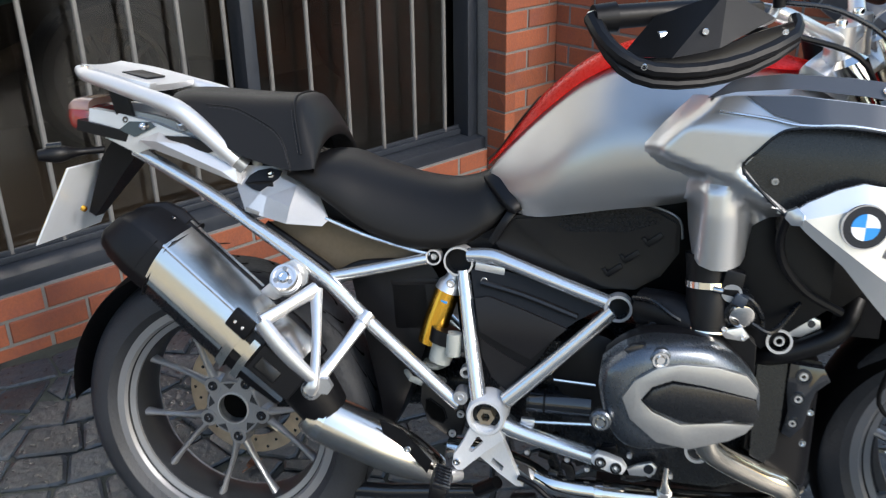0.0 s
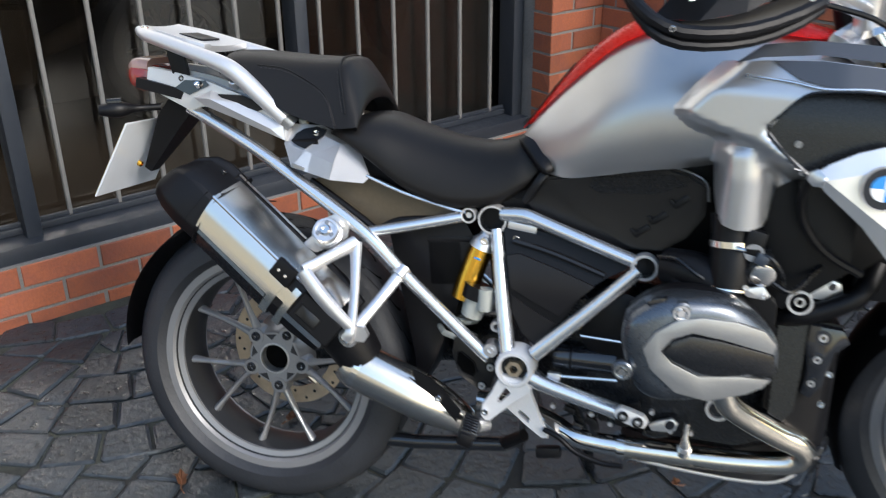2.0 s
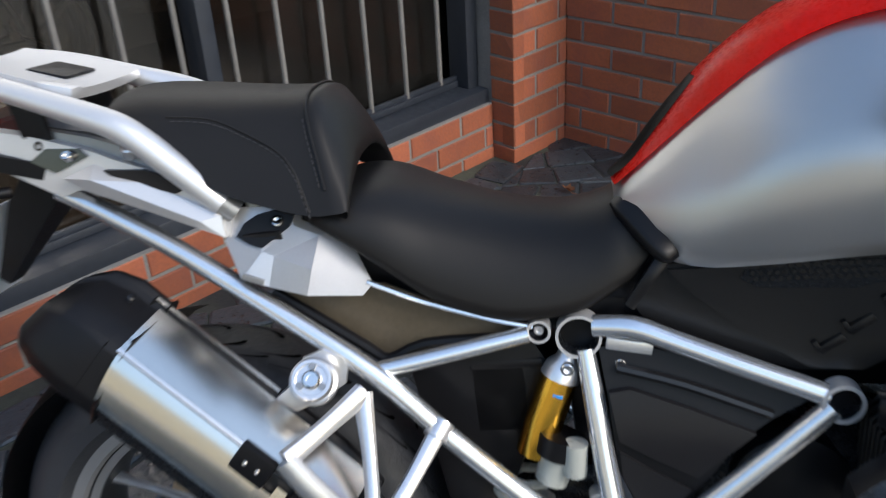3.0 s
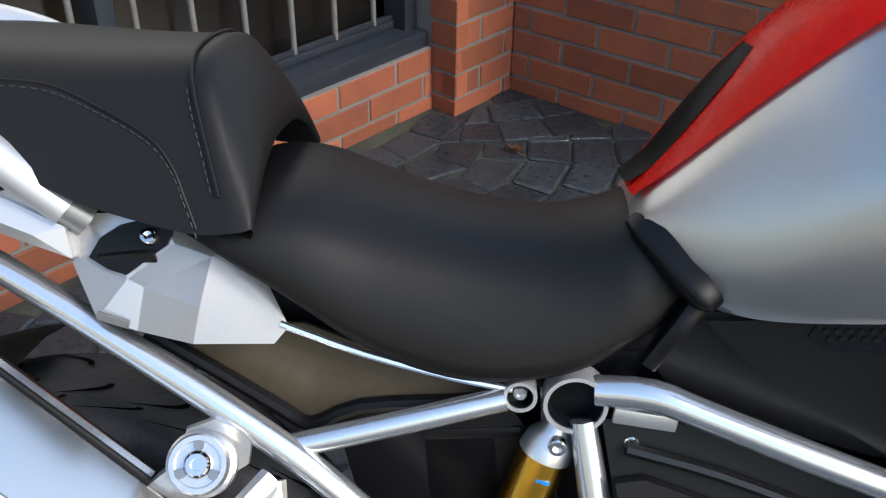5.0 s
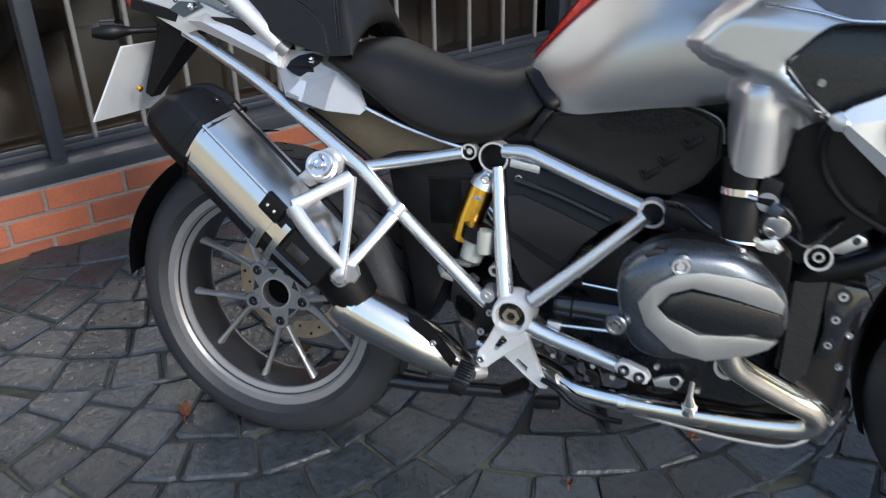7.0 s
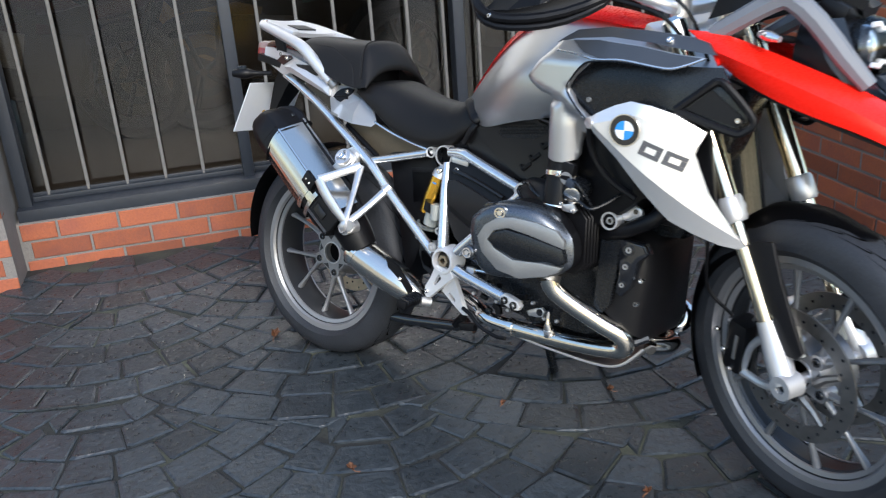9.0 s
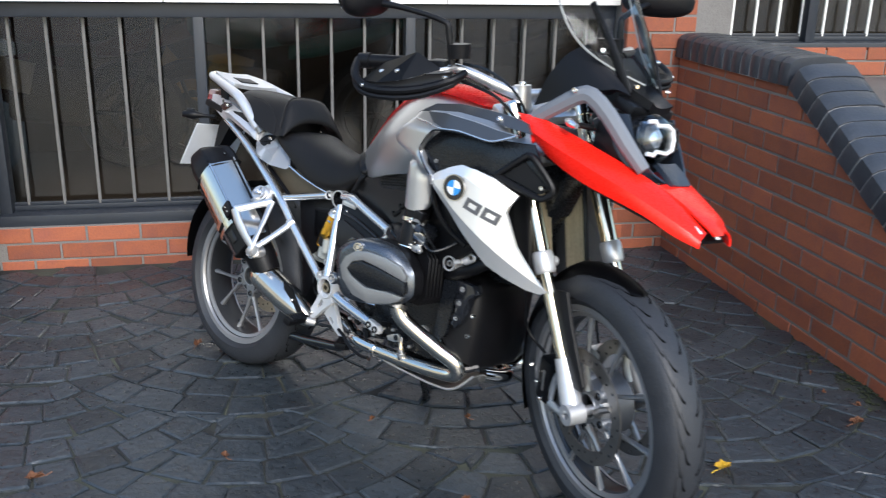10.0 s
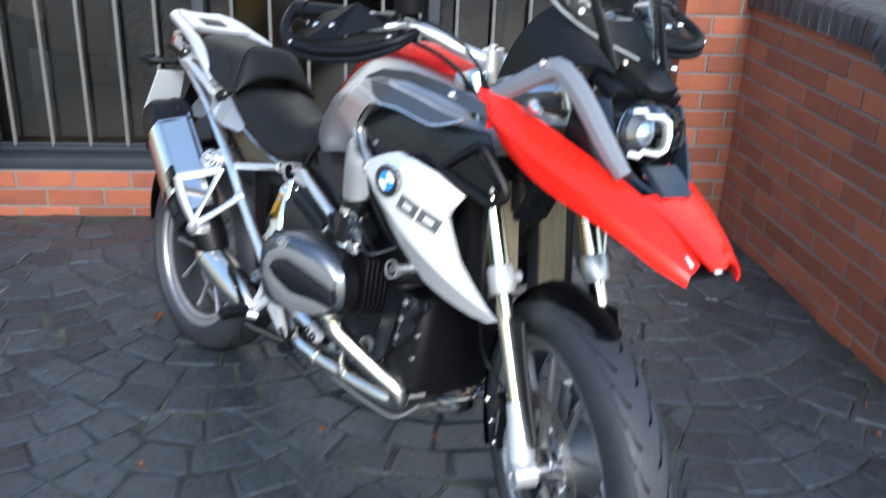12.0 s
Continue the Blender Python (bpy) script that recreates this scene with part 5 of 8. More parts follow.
# exhaust bracket
HL, HT, HB = Vector((0.158, -0.238, 0.570)), Vector((0.222, -0.148, 0.606)), Vector((0.246, -0.228, 0.472))
brk = part("exhaust_bracket", tube([HL, HL.lerp(HT, 0.5) + Vector((0, -0.004, 0)), HT], [0.0125, 0.0110, 0.0135], 10, 4, flat=0.8), CAST, bike, "cast aluminium exhaust hanger")
for pts, rr in (([HT, HT.lerp(HB, 0.5) + Vector((0.003, 0, 0)), HB, HB + Vector((-0.008, 0, -0.02))], [0.0125, 0.0088, 0.0105, 0.014]),
                ([HL, HL.lerp(HB, 0.35) + Vector((-0.004, -0.003, 0)), HL.lerp(HB, 0.7) + Vector((-0.004, -0.002, 0)), HB], [0.0135, 0.0150, 0.0140, 0.0110]),
                ([Vector((0.306, -0.132, 0.556)), Vector((0.276, -0.178, 0.507)), HB + Vector((-0.004, 0, -0.014))], [0.0115, 0.0098, 0.0125])):
    part("bracket_strut", tube(pts, rr, 10, 4, flat=0.75), CAST, brk)
part("strut_collar", tube([(0.310, -0.126, 0.562), (0.302, -0.140, 0.549)], 0.0150, 14), CAST, brk)
part("bracket_foot", tube([(0.240, -0.180, 0.452), (0.237, -0.222, 0.449)], [0.019, 0.0175], 14), CAST, brk)
part("foot_bolt", bolt((0.237, -0.223, 0.449), 0.012, 0.007), CHROME, brk)
part("foot_nut", lathe([(-0.006, 0.016), (0.004, 0.016)], 6, Matrix.Translation((0.262, -0.222, 0.462))), CAST, brk)
MP = Matrix.Translation((0.166, -0.146, 0.617)) @ Vector((0, -1, 0)).rotation_difference(Vector((0.10, -0.82, 0.56))).to_matrix().to_4x4()
mount = part("exhaust_mount", lathe([(-0.020, 0.0225), (-0.020, 0.0185), (-0.017, 0.0175), (-0.017, 0.0115), (-0.020, 0.0105), (0.012, 0.0105), (0.012, 0.027), (0.002, 0.027), (0.000, 0.0240), (-0.003, 0.0240), (-0.005, 0.027), (-0.009, 0.027), (-0.011, 0.0240), (-0.014, 0.0245)], 36, MP, ring=True), CAST, bike, "round cast exhaust mount with a bolt")
for k in range(3):
    a = radians(90 + 120 * k)
    part("mount_pocket", lathe([(-0.0205, 0.0042), (-0.016, 0.0042)], 12, MP @ Matrix.Translation((0.0148 * math.cos(a), 0, 0.0148 * math.sin(a)))), BAND, mount)
part("mount_bolt", bolt(MP @ Vector((0, -0.019, 0)), 0.010, 0.005, (0.10, -0.82, 0.56)), CHROME, mount)
part("mount_plate", prism([(0.140, 0.598), (0.150, 0.640), (0.175, 0.652), (0.205, 0.640), (0.200, 0.610), (0.172, 0.588)], -0.134, -0.126, 0.003), CAST, mount)
part("mount_link", prism([(0.092, 0.570), (0.112, 0.560), (0.180, 0.598), (0.182, 0.622), (0.158, 0.630)], -0.150, -0.137, 0.004), CAST, mount)

# rack and grab rails
for s in (-1, 1):
    bm = tube([(-0.258, -0.070, 0.958), (-0.232, -0.092, 0.951), (-0.19, -0.100, 0.942), (-0.13, -0.108, 0.927), (-0.065, -0.116, 0.910), (-0.030, -0.117, 0.894), (0.015, -0.113, 0.857), (0.064, -0.107, 0.815)], [0.0090, 0.0115, 0.0130, 0.0140, 0.0155, 0.0160, 0.0158, 0.0150], 14, 5, flat=1.1)
    rail = part("grab_rail", bm if s < 0 else mirrored(bm), SILVERLIGHT, bike, "silver grab rail and rack", 40)
    bm = tube([(0.060, -0.104, 0.817), (0.074, -0.098, 0.804)], [0.0150, 0.0160], 12)
    part("rail_foot", bm if s < 0 else mirrored(bm), BAND, rail)
    if s < 0:
        rail_r = rail
part("rack_plate", ruled([(-0.258, -0.066, 0.957), (-0.20, -0.084, 0.946), (-0.115, -0.088, 0.927)], [(-0.258, 0.066, 0.957), (-0.20, 0.084, 0.946), (-0.115, 0.088, 0.927)], 0.012, 8, 4, 0.004), SILVERLIGHT, rail_r, "silver luggage plate")
for y in (-0.062, 0.062):
    part("rack_slot", box((0.078, 0.026, 0.004), (-0.200, y, 0.9500), (0, 11.0, 0), 0.001), BLACK, rail_r)
part("rack_slot", box((0.05, 0.070, 0.004), (-0.170, 0, 0.9490), (0, 11.0, 0), 0.001), BLACK, rail_r)
part("rack_pad", box((0.042, 0.026, 0.014), (-0.128, -0.080, 0.938), (0, 10, 0), 0.004), SILVERLIGHT, rail_r)
part("rack_bolt", bolt((-0.242, -0.078, 0.963), 0.008, 0.004, (0, 0, 1)), CHROME, rail_r)
for s in (-1, 1):
    bm = box((0.034, 0.012, 0.080), (-0.170, -0.080, 0.900), (0, -16, 0), 0.004)
    part("rack_post", bm if s < 0 else mirrored(bm), BLACK, rail_r)
part("post_bolt", bolt((-0.160, -0.087, 0.874), 0.006, 0.004), GLOSS, rail_r)


def tail_y(x, z):
    return -0.084 - 0.024 * max(0.0, min(1.0, (x + 0.22) / 0.16)) + 0.12 * max(0.0, z - 0.845)


for s in (-1, 1):
    fl = (lambda b: b) if s < 0 else mirrored
    tail = part("tail_cover", fl(panel([(-0.238, 0.890), (-0.170, 0.884), (-0.095, 0.872), (-0.02, 0.852), (0.03, 0.832), (0.074, 0.812), (0.068, 0.774), (-0.028, 0.806), (-0.09, 0.826), (-0.112, 0.825), (-0.134, 0.816), (-0.150, 0.820), (-0.240, 0.852)], tail_y, 0.02, 0.02)), SILVERLIGHT, bike, "silver plastic tail cover", 30)
    part("tail_top_cover", fl(panel([(-0.178, 0.892), (-0.10, 0.884), (-0.02, 0.868), (0.02, 0.850), (-0.02, 0.850), (-0.09, 0.868), (-0.165, 0.878)], lambda x, z: tail_y(x, z) + 0.012, 0.012, 0.03)), BAND, tail, "grey upper tail trim")
    part("tail_recess", fl(panel([(-0.172, 0.856), (-0.150, 0.872), (-0.105, 0.874), (-0.094, 0.866), (-0.115, 0.856), (-0.138, 0.845)], lambda x, z: tail_y(x, z) - 0.003, 0.006, 0.02)), GLOSS, tail)
    bm = bmesh.new()
    ring = [bm.verts.new(q) for q in ((-0.122, -0.112, 0.842), (-0.088, -0.104, 0.857), (-0.020, -0.110, 0.838), (0.062, -0.113, 0.802), (0.066, -0.116, 0.777), (-0.028, -0.116, 0.808), (-0.096, -0.113, 0.828))]
    peak = [bm.verts.new(q) for q in ((-0.084, -0.121, 0.843), (0.040, -0.121, 0.797))]
    for q in ((0, 1, "a"), (1, 2, "a"), (2, "b", "a"), (2, 3, "b"), (3, 4, "b"), (4, 5, "b"), (5, "a", "b"), (5, 6, "a"), (6, 0, "a")):
        bm.faces.new([peak[0] if k == "a" else peak[1] if k == "b" else ring[k] for k in q])
    low_v = [bm.verts.new((v.co.x, -0.098, v.co.z)) for v in ring]
    for k in range(7):
        bm.faces.new((ring[k], ring[k - 1], low_v[k - 1], low_v[k]))
    part("tail_facet", fl(bm), SILVERLIGHT, tail, "", 12)
    part("tail_inset", fl(panel([(-0.072, 0.852), (-0.023, 0.853), (0.030, 0.834), (0.010, 0.826), (-0.06, 0.843)], lambda x, z: -0.112, 0.006, 0.02)), SLATE, tail, "dark grey inset of the tail cover")

    # faceted cover below the seat's corner
    bm = bmesh.new()
    V = {k: bm.verts.new(q) for k, q in {"joint": (0.062, -0.108, 0.770), "drop": (0.082, -0.121, 0.729), "low_left": (0.116, -0.126, 0.723), "low": (0.158, -0.122, 0.712), "tip_low": (0.219, -0.108, 0.709), "tip": (0.229, -0.098, 0.720),
                                          "shoulder": (0.208, -0.095, 0.746), "peak": (0.169, -0.096, 0.776), "left": (0.120, -0.115, 0.756), "hollow": (0.164, -0.1185, 0.742), "notch": (0.106, -0.111, 0.760), "brow": (0.142, -0.101, 0.788),
                                          "top": (0.128, -0.086, 0.806), "rear_top": (0.070, -0.092, 0.806), "inner": (0.195, -0.080, 0.780)}.items()}
    for q in ("joint drop low_left left notch", "left low_left low hollow", "left hollow peak", "hollow low tip_low tip shoulder peak", "notch left peak brow", "joint notch brow top rear_top", "peak shoulder inner", "peak inner top brow", "shoulder tip inner"):
        bm.faces.new([V[k] for k in q.split()])
    bmesh.ops.solidify(bm, geom=bm.faces[:], thickness=0.006)
    corner = part("seat_corner_cover", fl(bm), SILVERLIGHT, bike, "pale silver corner cover below the seat", 12)
    # The recess isn't hollow: a black panel on the cover paints its deep shade.
    rec = panel([(0.076, 0.776), (0.084, 0.790), (0.098, 0.799), (0.120, 0.804), (0.142, 0.800), (0.138, 0.788), (0.106, 0.764), (0.092, 0.768)], lambda x, z: -0.1125 + 0.40 * max(0.0, z - 0.768), 0.006, 0.02)
    part("corner_recess", fl(rec), BLACK, corner, "proud black panel painted as the shade of a recess, with a bolt")
    part("corner_clip", fl(box((0.026, 0.003, 0.007), (0.097, -0.1250, 0.731), (0, 16, 0), 0.001)), BAND, corner)
    part("recess_step", fl(box((0.045, 0.004, 0.012), (0.106, -0.1065, 0.776), (24, -8, 0), 0.001)), BLACK, corner)
    part("recess_bolt", fl(bolt((0.124, -0.103, 0.793), 0.0068, 0.006, (0, -0.8, 0.6))), CHROME, corner)
part("recess_bolt", bolt((-0.118, -0.104, 0.866), 0.006, 0.004, (0, -0.8, 0.6)), CHROME, tail)
part("seat_knob", lathe([(0, 0.009), (-0.010, 0.009), (-0.012, 0.007)], 16, pose(0.090, -0.080, 0.806, -60)), SPRING, tail)
part("seat_knob", lathe([(0, 0.010), (-0.012, 0.010), (-0.014, 0.008)], 16, pose(-0.045, -0.092, 0.866, -60)), CAST, tail)
part("tail_tray", ruled([(-0.26, -0.09, 0.85), (-0.10, -0.095, 0.825), (0.06, -0.10, 0.80)], [(-0.26, 0.09, 0.85), (-0.10, 0.095, 0.825), (0.06, 0.10, 0.80)], 0.02, 3, 3), BLACK, bike, "black under-seat tray")

lamp = part("tail_light", seat_body([(-0.296, 0.886, 0.858, 0.060, 0.060), (-0.284, 0.900, 0.842, 0.068, 0.064), (-0.258, 0.896, 0.838, 0.068, 0.062), (-0.248, 0.888, 0.844, 0.062, 0.058)], 3, 4.0), TAIL, bike, "dark red tail light")
part("tail_light_top", seat_body([(-0.295, 0.897, 0.876, 0.058, 0.058), (-0.282, 0.9065, 0.878, 0.066, 0.062), (-0.252, 0.9045, 0.878, 0.064, 0.058)], 3, 4.0), TAILTOP, lamp)
hold = part("plate_holder", loft(bmesh.new(), [[Vector((x + dx, y, z + dz)) for x, y, z in q] for q in [[(-0.16, -0.035, 0.82), (-0.16, 0.035, 0.82), (-0.22, 0.035, 0.83), (-0.22, -0.035, 0.83)], [(-0.205, -0.032, 0.765), (-0.205, 0.032, 0.765), (-0.25, 0.032, 0.79), (-0.25, -0.032, 0.79)], [(-0.280, -0.016, 0.672), (-0.280, 0.016, 0.672), (-0.294, 0.016, 0.680), (-0.294, -0.016, 0.680)]] for dx, dz in ((0, 0),)]), BLACK, bike, "black number plate holder")
plate = part("number_plate", box((0.004, 0.215, 0.172), (-0.312, 0, 0.705), (0, 27, 0), 0.0015, seg=1), PLATEMAT, hold, "pale metal back of the number plate")
part("plate_face", box((0.0012, 0.209, 0.166), (-0.3145, 0, 0.7062), (0, 27, 0), 0.001, seg=1), YELLOW, plate, "yellow reflective plate face")
part("plate_screw", bolt((-0.292, -0.035, 0.690), 0.006, 0.004, (0.9, 0, -0.4)), GOLD, plate)
for s in (-1, 1):
    bm = tube([(-0.215, -0.075, 0.815), (-0.25, -0.10, 0.812), (-0.275, -0.125, 0.810), (-0.305, -0.145, 0.808)], [0.007, 0.007, 0.016, 0.010], 12, 4)
    ind = part("rear_indicator", bm if s < 0 else mirrored(bm), BLACK, bike, "black rear indicator")
    bm = tube([(-0.270, -0.124, 0.826), (-0.292, -0.138, 0.824)], [0.007, 0.006], 10)
    part("indicator_lens", bm if s < 0 else mirrored(bm), SATIN, ind)

# rear mudguard behind the wheel, swing arm
bm = bmesh.new()
rows = []
for i in range(18):
    a = radians(98 + (182 - 98) * i / 17)
    r = 0.326 + 0.014 * (i / 17)
    hwid = 0.085 * (1 - 0.35 * (i / 17) ** 3)
    rows.append([Vector((r * math.cos(a) * (1 - 0.04 * abs(t) ** 2), hwid * t, 0.305 + r * math.sin(a) * (1 - 0.05 * abs(t) ** 2))) for t in (-1, -0.8, -0.3, 0.3, 0.8, 1)])
loft(bm, rows, caps=False, closed=False)
bmesh.ops.solidify(bm, geom=bm.faces[:], thickness=0.005)
part("rear_mudguard", bm, BLACK, bike, "black plastic mudguard behind the rear wheel", 45)
part("swing_arm", tube([(0.02, 0.085, 0.305), (0.15, 0.09, 0.325), (0.32, 0.08, 0.36), (0.50, 0.05, 0.40)], [0.065, 0.048, 0.048, 0.06], 16, 4), SATIN, bike, "black single-sided swing arm")
part("inner_mudguard", prism([(0.255, 0.62), (0.40, 0.66), (0.44, 0.60), (0.36, 0.36), (0.33, 0.30), (0.315, 0.38)], -0.07, 0.07, 0.012), BLACK, bike, "black inner mudguard ahead of the rear wheel")

# -- exhaust --
A0, A1 = Vector((-0.086, -0.172, 0.673)), Vector((0.202, -0.198, 0.458))
AX = (A1 - A0).normalized()
UPV = Vector((0, 1, 0)).cross(AX).normalized()
UPV = UPV if UPV.z > 0 else -UPV
OUT = AX.cross(UPV)
OUT = OUT if OUT.y < 0 else -OUT
L = (A1 - A0).length
low = lambda d, a, b: A0 + AX * d + OUT * a + UPV * b
SHELL = [(0.036, 0.034), (0.047, -0.026), (0.036, -0.052), (-0.028, -0.056), (-0.058, -0.028), (-0.058, 0.062), (-0.050, 0.0675), (-0.041, 0.066), (-0.036, 0.056), (0.0, 0.050), (0.020, 0.044)]


def ring_of(prof, d, k=1.0, slant=0.0, down=0.0):
    return [low(d - slant * b, a * k, b * k - down) for a, b in prof]


def bevel_all(bm, off, seg=2, deg=20):
    bm.normal_update()
    e = [e for e in bm.edges if len(e.link_faces) == 2 and e.calc_face_angle(0) > radians(deg)]
    bmesh.ops.bevel(bm, geom=e, offset=off, segments=seg, affect="EDGES", profile=0.5)
    return bm


muf = part("silencer", bevel_all(loft(bmesh.new(), [ring_of(SHELL, 0.03), ring_of(SHELL, L * 0.85), ring_of(SHELL, L * 1.02, 0.88)]), 0.003), BLACK, bike, "brushed steel silencer with black end cap", 14)


def skin_of(line, d0, d1, th=0.004, slant=0.0, k1=1.0):
    """A sheet over part of the shell's outline, from d0 to d1 along the silencer."""
    prof = [(a * 1.02 + 0.001, b) for a, b in line]
    bm = loft(bmesh.new(), [[low(d - slant * b, a * k, b * k) for a, b in prof] + [low(d - slant * b, a * k - th, b * k - th * 0.5) for a, b in prof[::-1]] for d, k in ((d0, 1.0), ((d0 + d1) / 2, (1 + k1) / 2), (d1, k1))])
    return bm


SIDE = [(0.0385, 0.0372), (0.0425, 0.0290), (0.0460, 0.0170), (0.0478, 0.0050), (0.0484, -0.0080), (0.0476, -0.0210)]
part("silencer_top", skin_of([(0.0372, 0.0378), (0.0335, 0.0412), (0.0, 0.0535), (-0.0345, 0.0650)], 0.050, L * 0.99, 0.004, 0.12, 0.95), STEEL, muf, "brushed steel upper face", 12)
part("silencer_side", skin_of(SIDE, 0.052, L * 0.67, 0.004, 0.12), STEEL, muf, "brushed steel outer face", 40)
part("facet_edge", skin_of([(0.0478, -0.0215), (0.0462, -0.0300)], 0.058, L * 0.64, 0.003, 0.12), CHROME, muf, "bright bevelled edge")
part("facet_edge", skin_of([(0.0392, 0.0405), (0.0360, 0.0425)], 0.050, L * 0.66, 0.003, 0.12), CHROME, muf)
part("silencer_ridge", skin_of([(-0.0400, 0.0680), (-0.0450, 0.0700)], 0.040, L * 0.60, 0.002, 0.12), STEEL, muf, "thin bright ridge")
cap = loft(bmesh.new(), [ring_of(SHELL, 0.058, 1.05, 0.12), ring_of(SHELL, 0.010, 1.07, 0.06), ring_of(SHELL, -0.026, 0.98, 0.0, 0.002), ring_of(SHELL, -0.050, 0.78, -0.10, 0.006), ring_of(SHELL, -0.062, 0.50, -0.10, 0.008)])
part("end_cap", bevel_all(cap, 0.005, 3), BLACK, muf, "black silencer end cap", 20)
part("cap_bolt", bolt(low(0.012, -0.02, 0.062), 0.005, 0.003, tuple(UPV)), GLOSS, muf)
mt = Matrix((AX.to_4d(), (-OUT).to_4d(), UPV.to_4d(), (0, 0, 0, 1))).transposed()
mt[3] = (0, 0, 0, 1)
# steel strap with a window, then the black shield with its frame and bright edge
LOWER = [(0.0490, -0.0200), (0.0470, -0.0300), (0.0400, -0.0560), (0.0100, -0.0620)]
for d0, d1 in ((0.655, 0.700), (0.752, 0.790)):
    part("strap", skin_of([(a + 0.0015, b) for a, b in SIDE[1:5]] + LOWER, L * d0, L * d1, 0.004), STEEL, muf, "", 40)
part("strap", skin_of([(a + 0.0005, b) for a, b in SIDE[2:5]], L * 0.69, L * 0.76, 0.004), STEEL, muf, "", 40)
part("heat_shield", bevel_all(skin_of([(0.043, 0.036), (0.050, -0.018)], L * 0.80, L * 1.05, 0.010, 0.0, 0.90), 0.002), BLACK, muf, "black heat shield", 14)
part("shield_frame", bevel_all(skin_of([(0.0475, 0.016), (0.0515, -0.006)], L * 0.83, L * 0.95, 0.004, 0.0, 0.96), 0.0015), DUSK, muf)
part("facet_edge", skin_of([(0.0515, -0.017), (0.0480, -0.030)], L * 0.79, L * 1.03, 0.004, 0.0, 0.92), CHROME, muf)
part("heat_shield_low", bevel_all(skin_of([(0.047, -0.031), (0.037, -0.054), (-0.02, -0.058)], 0.055, L * 0.66, 0.004, 0.12), 0.001), SATIN, muf, "dark lower face of the silencer")
bm = box((0.045, 0.012, 0.038), (0, 0, 0), (0, 0, 0), 0.004)
m2 = mt.copy()
for c in range(3):
    m2[c][3] = low(L * 0.655, 0.046, 0.034)[c]
part("clamp_block", move(bm, m2), BLACK, muf)
for d in (-0.008, 0.008):
    part("clamp_rivet", bolt(low(L * 0.655 + d, 0.053, 0.034), 0.003, 0.002, tuple(OUT)), CHROME, muf)
part("connector_cover", tube([(0.180, -0.170, 0.475), (0.215, -0.158, 0.425), (0.240, -0.150, 0.385)], [0.050, 0.048, 0.043], 18, 4), BLACK, muf, "black cover at the exhaust joint")
pipe = part("exhaust_pipe", tube([(0.215, -0.152, 0.384), (0.235, -0.150, 0.370), (0.30, -0.145, 0.343), (0.37, -0.138, 0.315), (0.42, -0.130, 0.292), (0.445, -0.120, 0.280)], [0.040, 0.046, 0.046, 0.043, 0.033, 0.022], 24, 4), STEEL, bike, "brushed steel exhaust pipe")
part("pipe_band", tube([(0.232, -0.150, 0.372), (0.243, -0.1495, 0.367)], 0.0475, 24), CHROME, pipe)
part("pipe_shield", panel([(0.345, 0.385), (0.385, 0.372), (0.440, 0.318), (0.432, 0.296), (0.395, 0.335), (0.355, 0.352)], lambda x, z: -0.170, 0.004, 0.02), BLACK, pipe)
part("shield_bolt", bolt((0.398, -0.172, 0.338), 0.006, 0.004), CHROME, pipe)
header = part("exhaust_header", tube([(0.880, -0.235, 0.462), (0.893, -0.225, 0.432), (0.925, -0.200, 0.402), (0.98, -0.165, 0.364), (1.018, -0.145, 0.343), (1.032, -0.132, 0.322), (1.020, -0.124, 0.300), (0.980, -0.122, 0.290), (0.90, -0.124, 0.283), (0.80, -0.126, 0.280), (0.72, -0.128, 0.279)], [0.0215, 0.0215, 0.0215, 0.0215, 0.0215, 0.021, 0.0205, 0.020, 0.0195, 0.0195, 0.0195], 18, 5), HEADER, bike, "heat-tinted chrome exhaust header")
part("header_rear", tube([(0.725, -0.125, 0.279), (0.69, -0.125, 0.279), (0.64, -0.123, 0.283), (0.60, -0.10, 0.292), (0.52, -0.07, 0.30), (0.45, -0.06, 0.295)], [0.019, 0.0185, 0.0185, 0.0185, 0.02, 0.02], 16, 4), CHROME, header)
part("header_joint", tube([(0.735, -0.1275, 0.279), (0.722, -0.1275, 0.279)], 0.0225, 18), CHROME, header)
part("header_flange", lathe([(-0.008, 0.030), (0.006, 0.030), (0.006, 0.018), (-0.008, 0.018)], 24, Matrix.Translation((0.879, -0.237, 0.464)) @ pose(0, 0, 0, 70, 0, 0), ring=True), SHADEDDISC, header)
part("lambda_sensor", tube([(0.836, -0.138, 0.288), (0.838, -0.145, 0.312), (0.836, -0.147, 0.325), (0.837, -0.148, 0.352)], [0.011, 0.010, 0.0055, 0.004], 12), CHROME, header, "oxygen sensor screwed into the header")
part("sensor_nut", tube([(0.837, -0.141, 0.298), (0.8375, -0.143, 0.306)], 0.0125, 6), CAST, header)
part("header_left", mirrored(tube([(0.90, -0.22, 0.41), (0.99, -0.168, 0.365), (1.045, -0.150, 0.340), (1.052, -0.142, 0.315), (1.02, -0.13, 0.292), (0.90, -0.125, 0.282)], 0.0225, 14, 4)), CHROME, header)

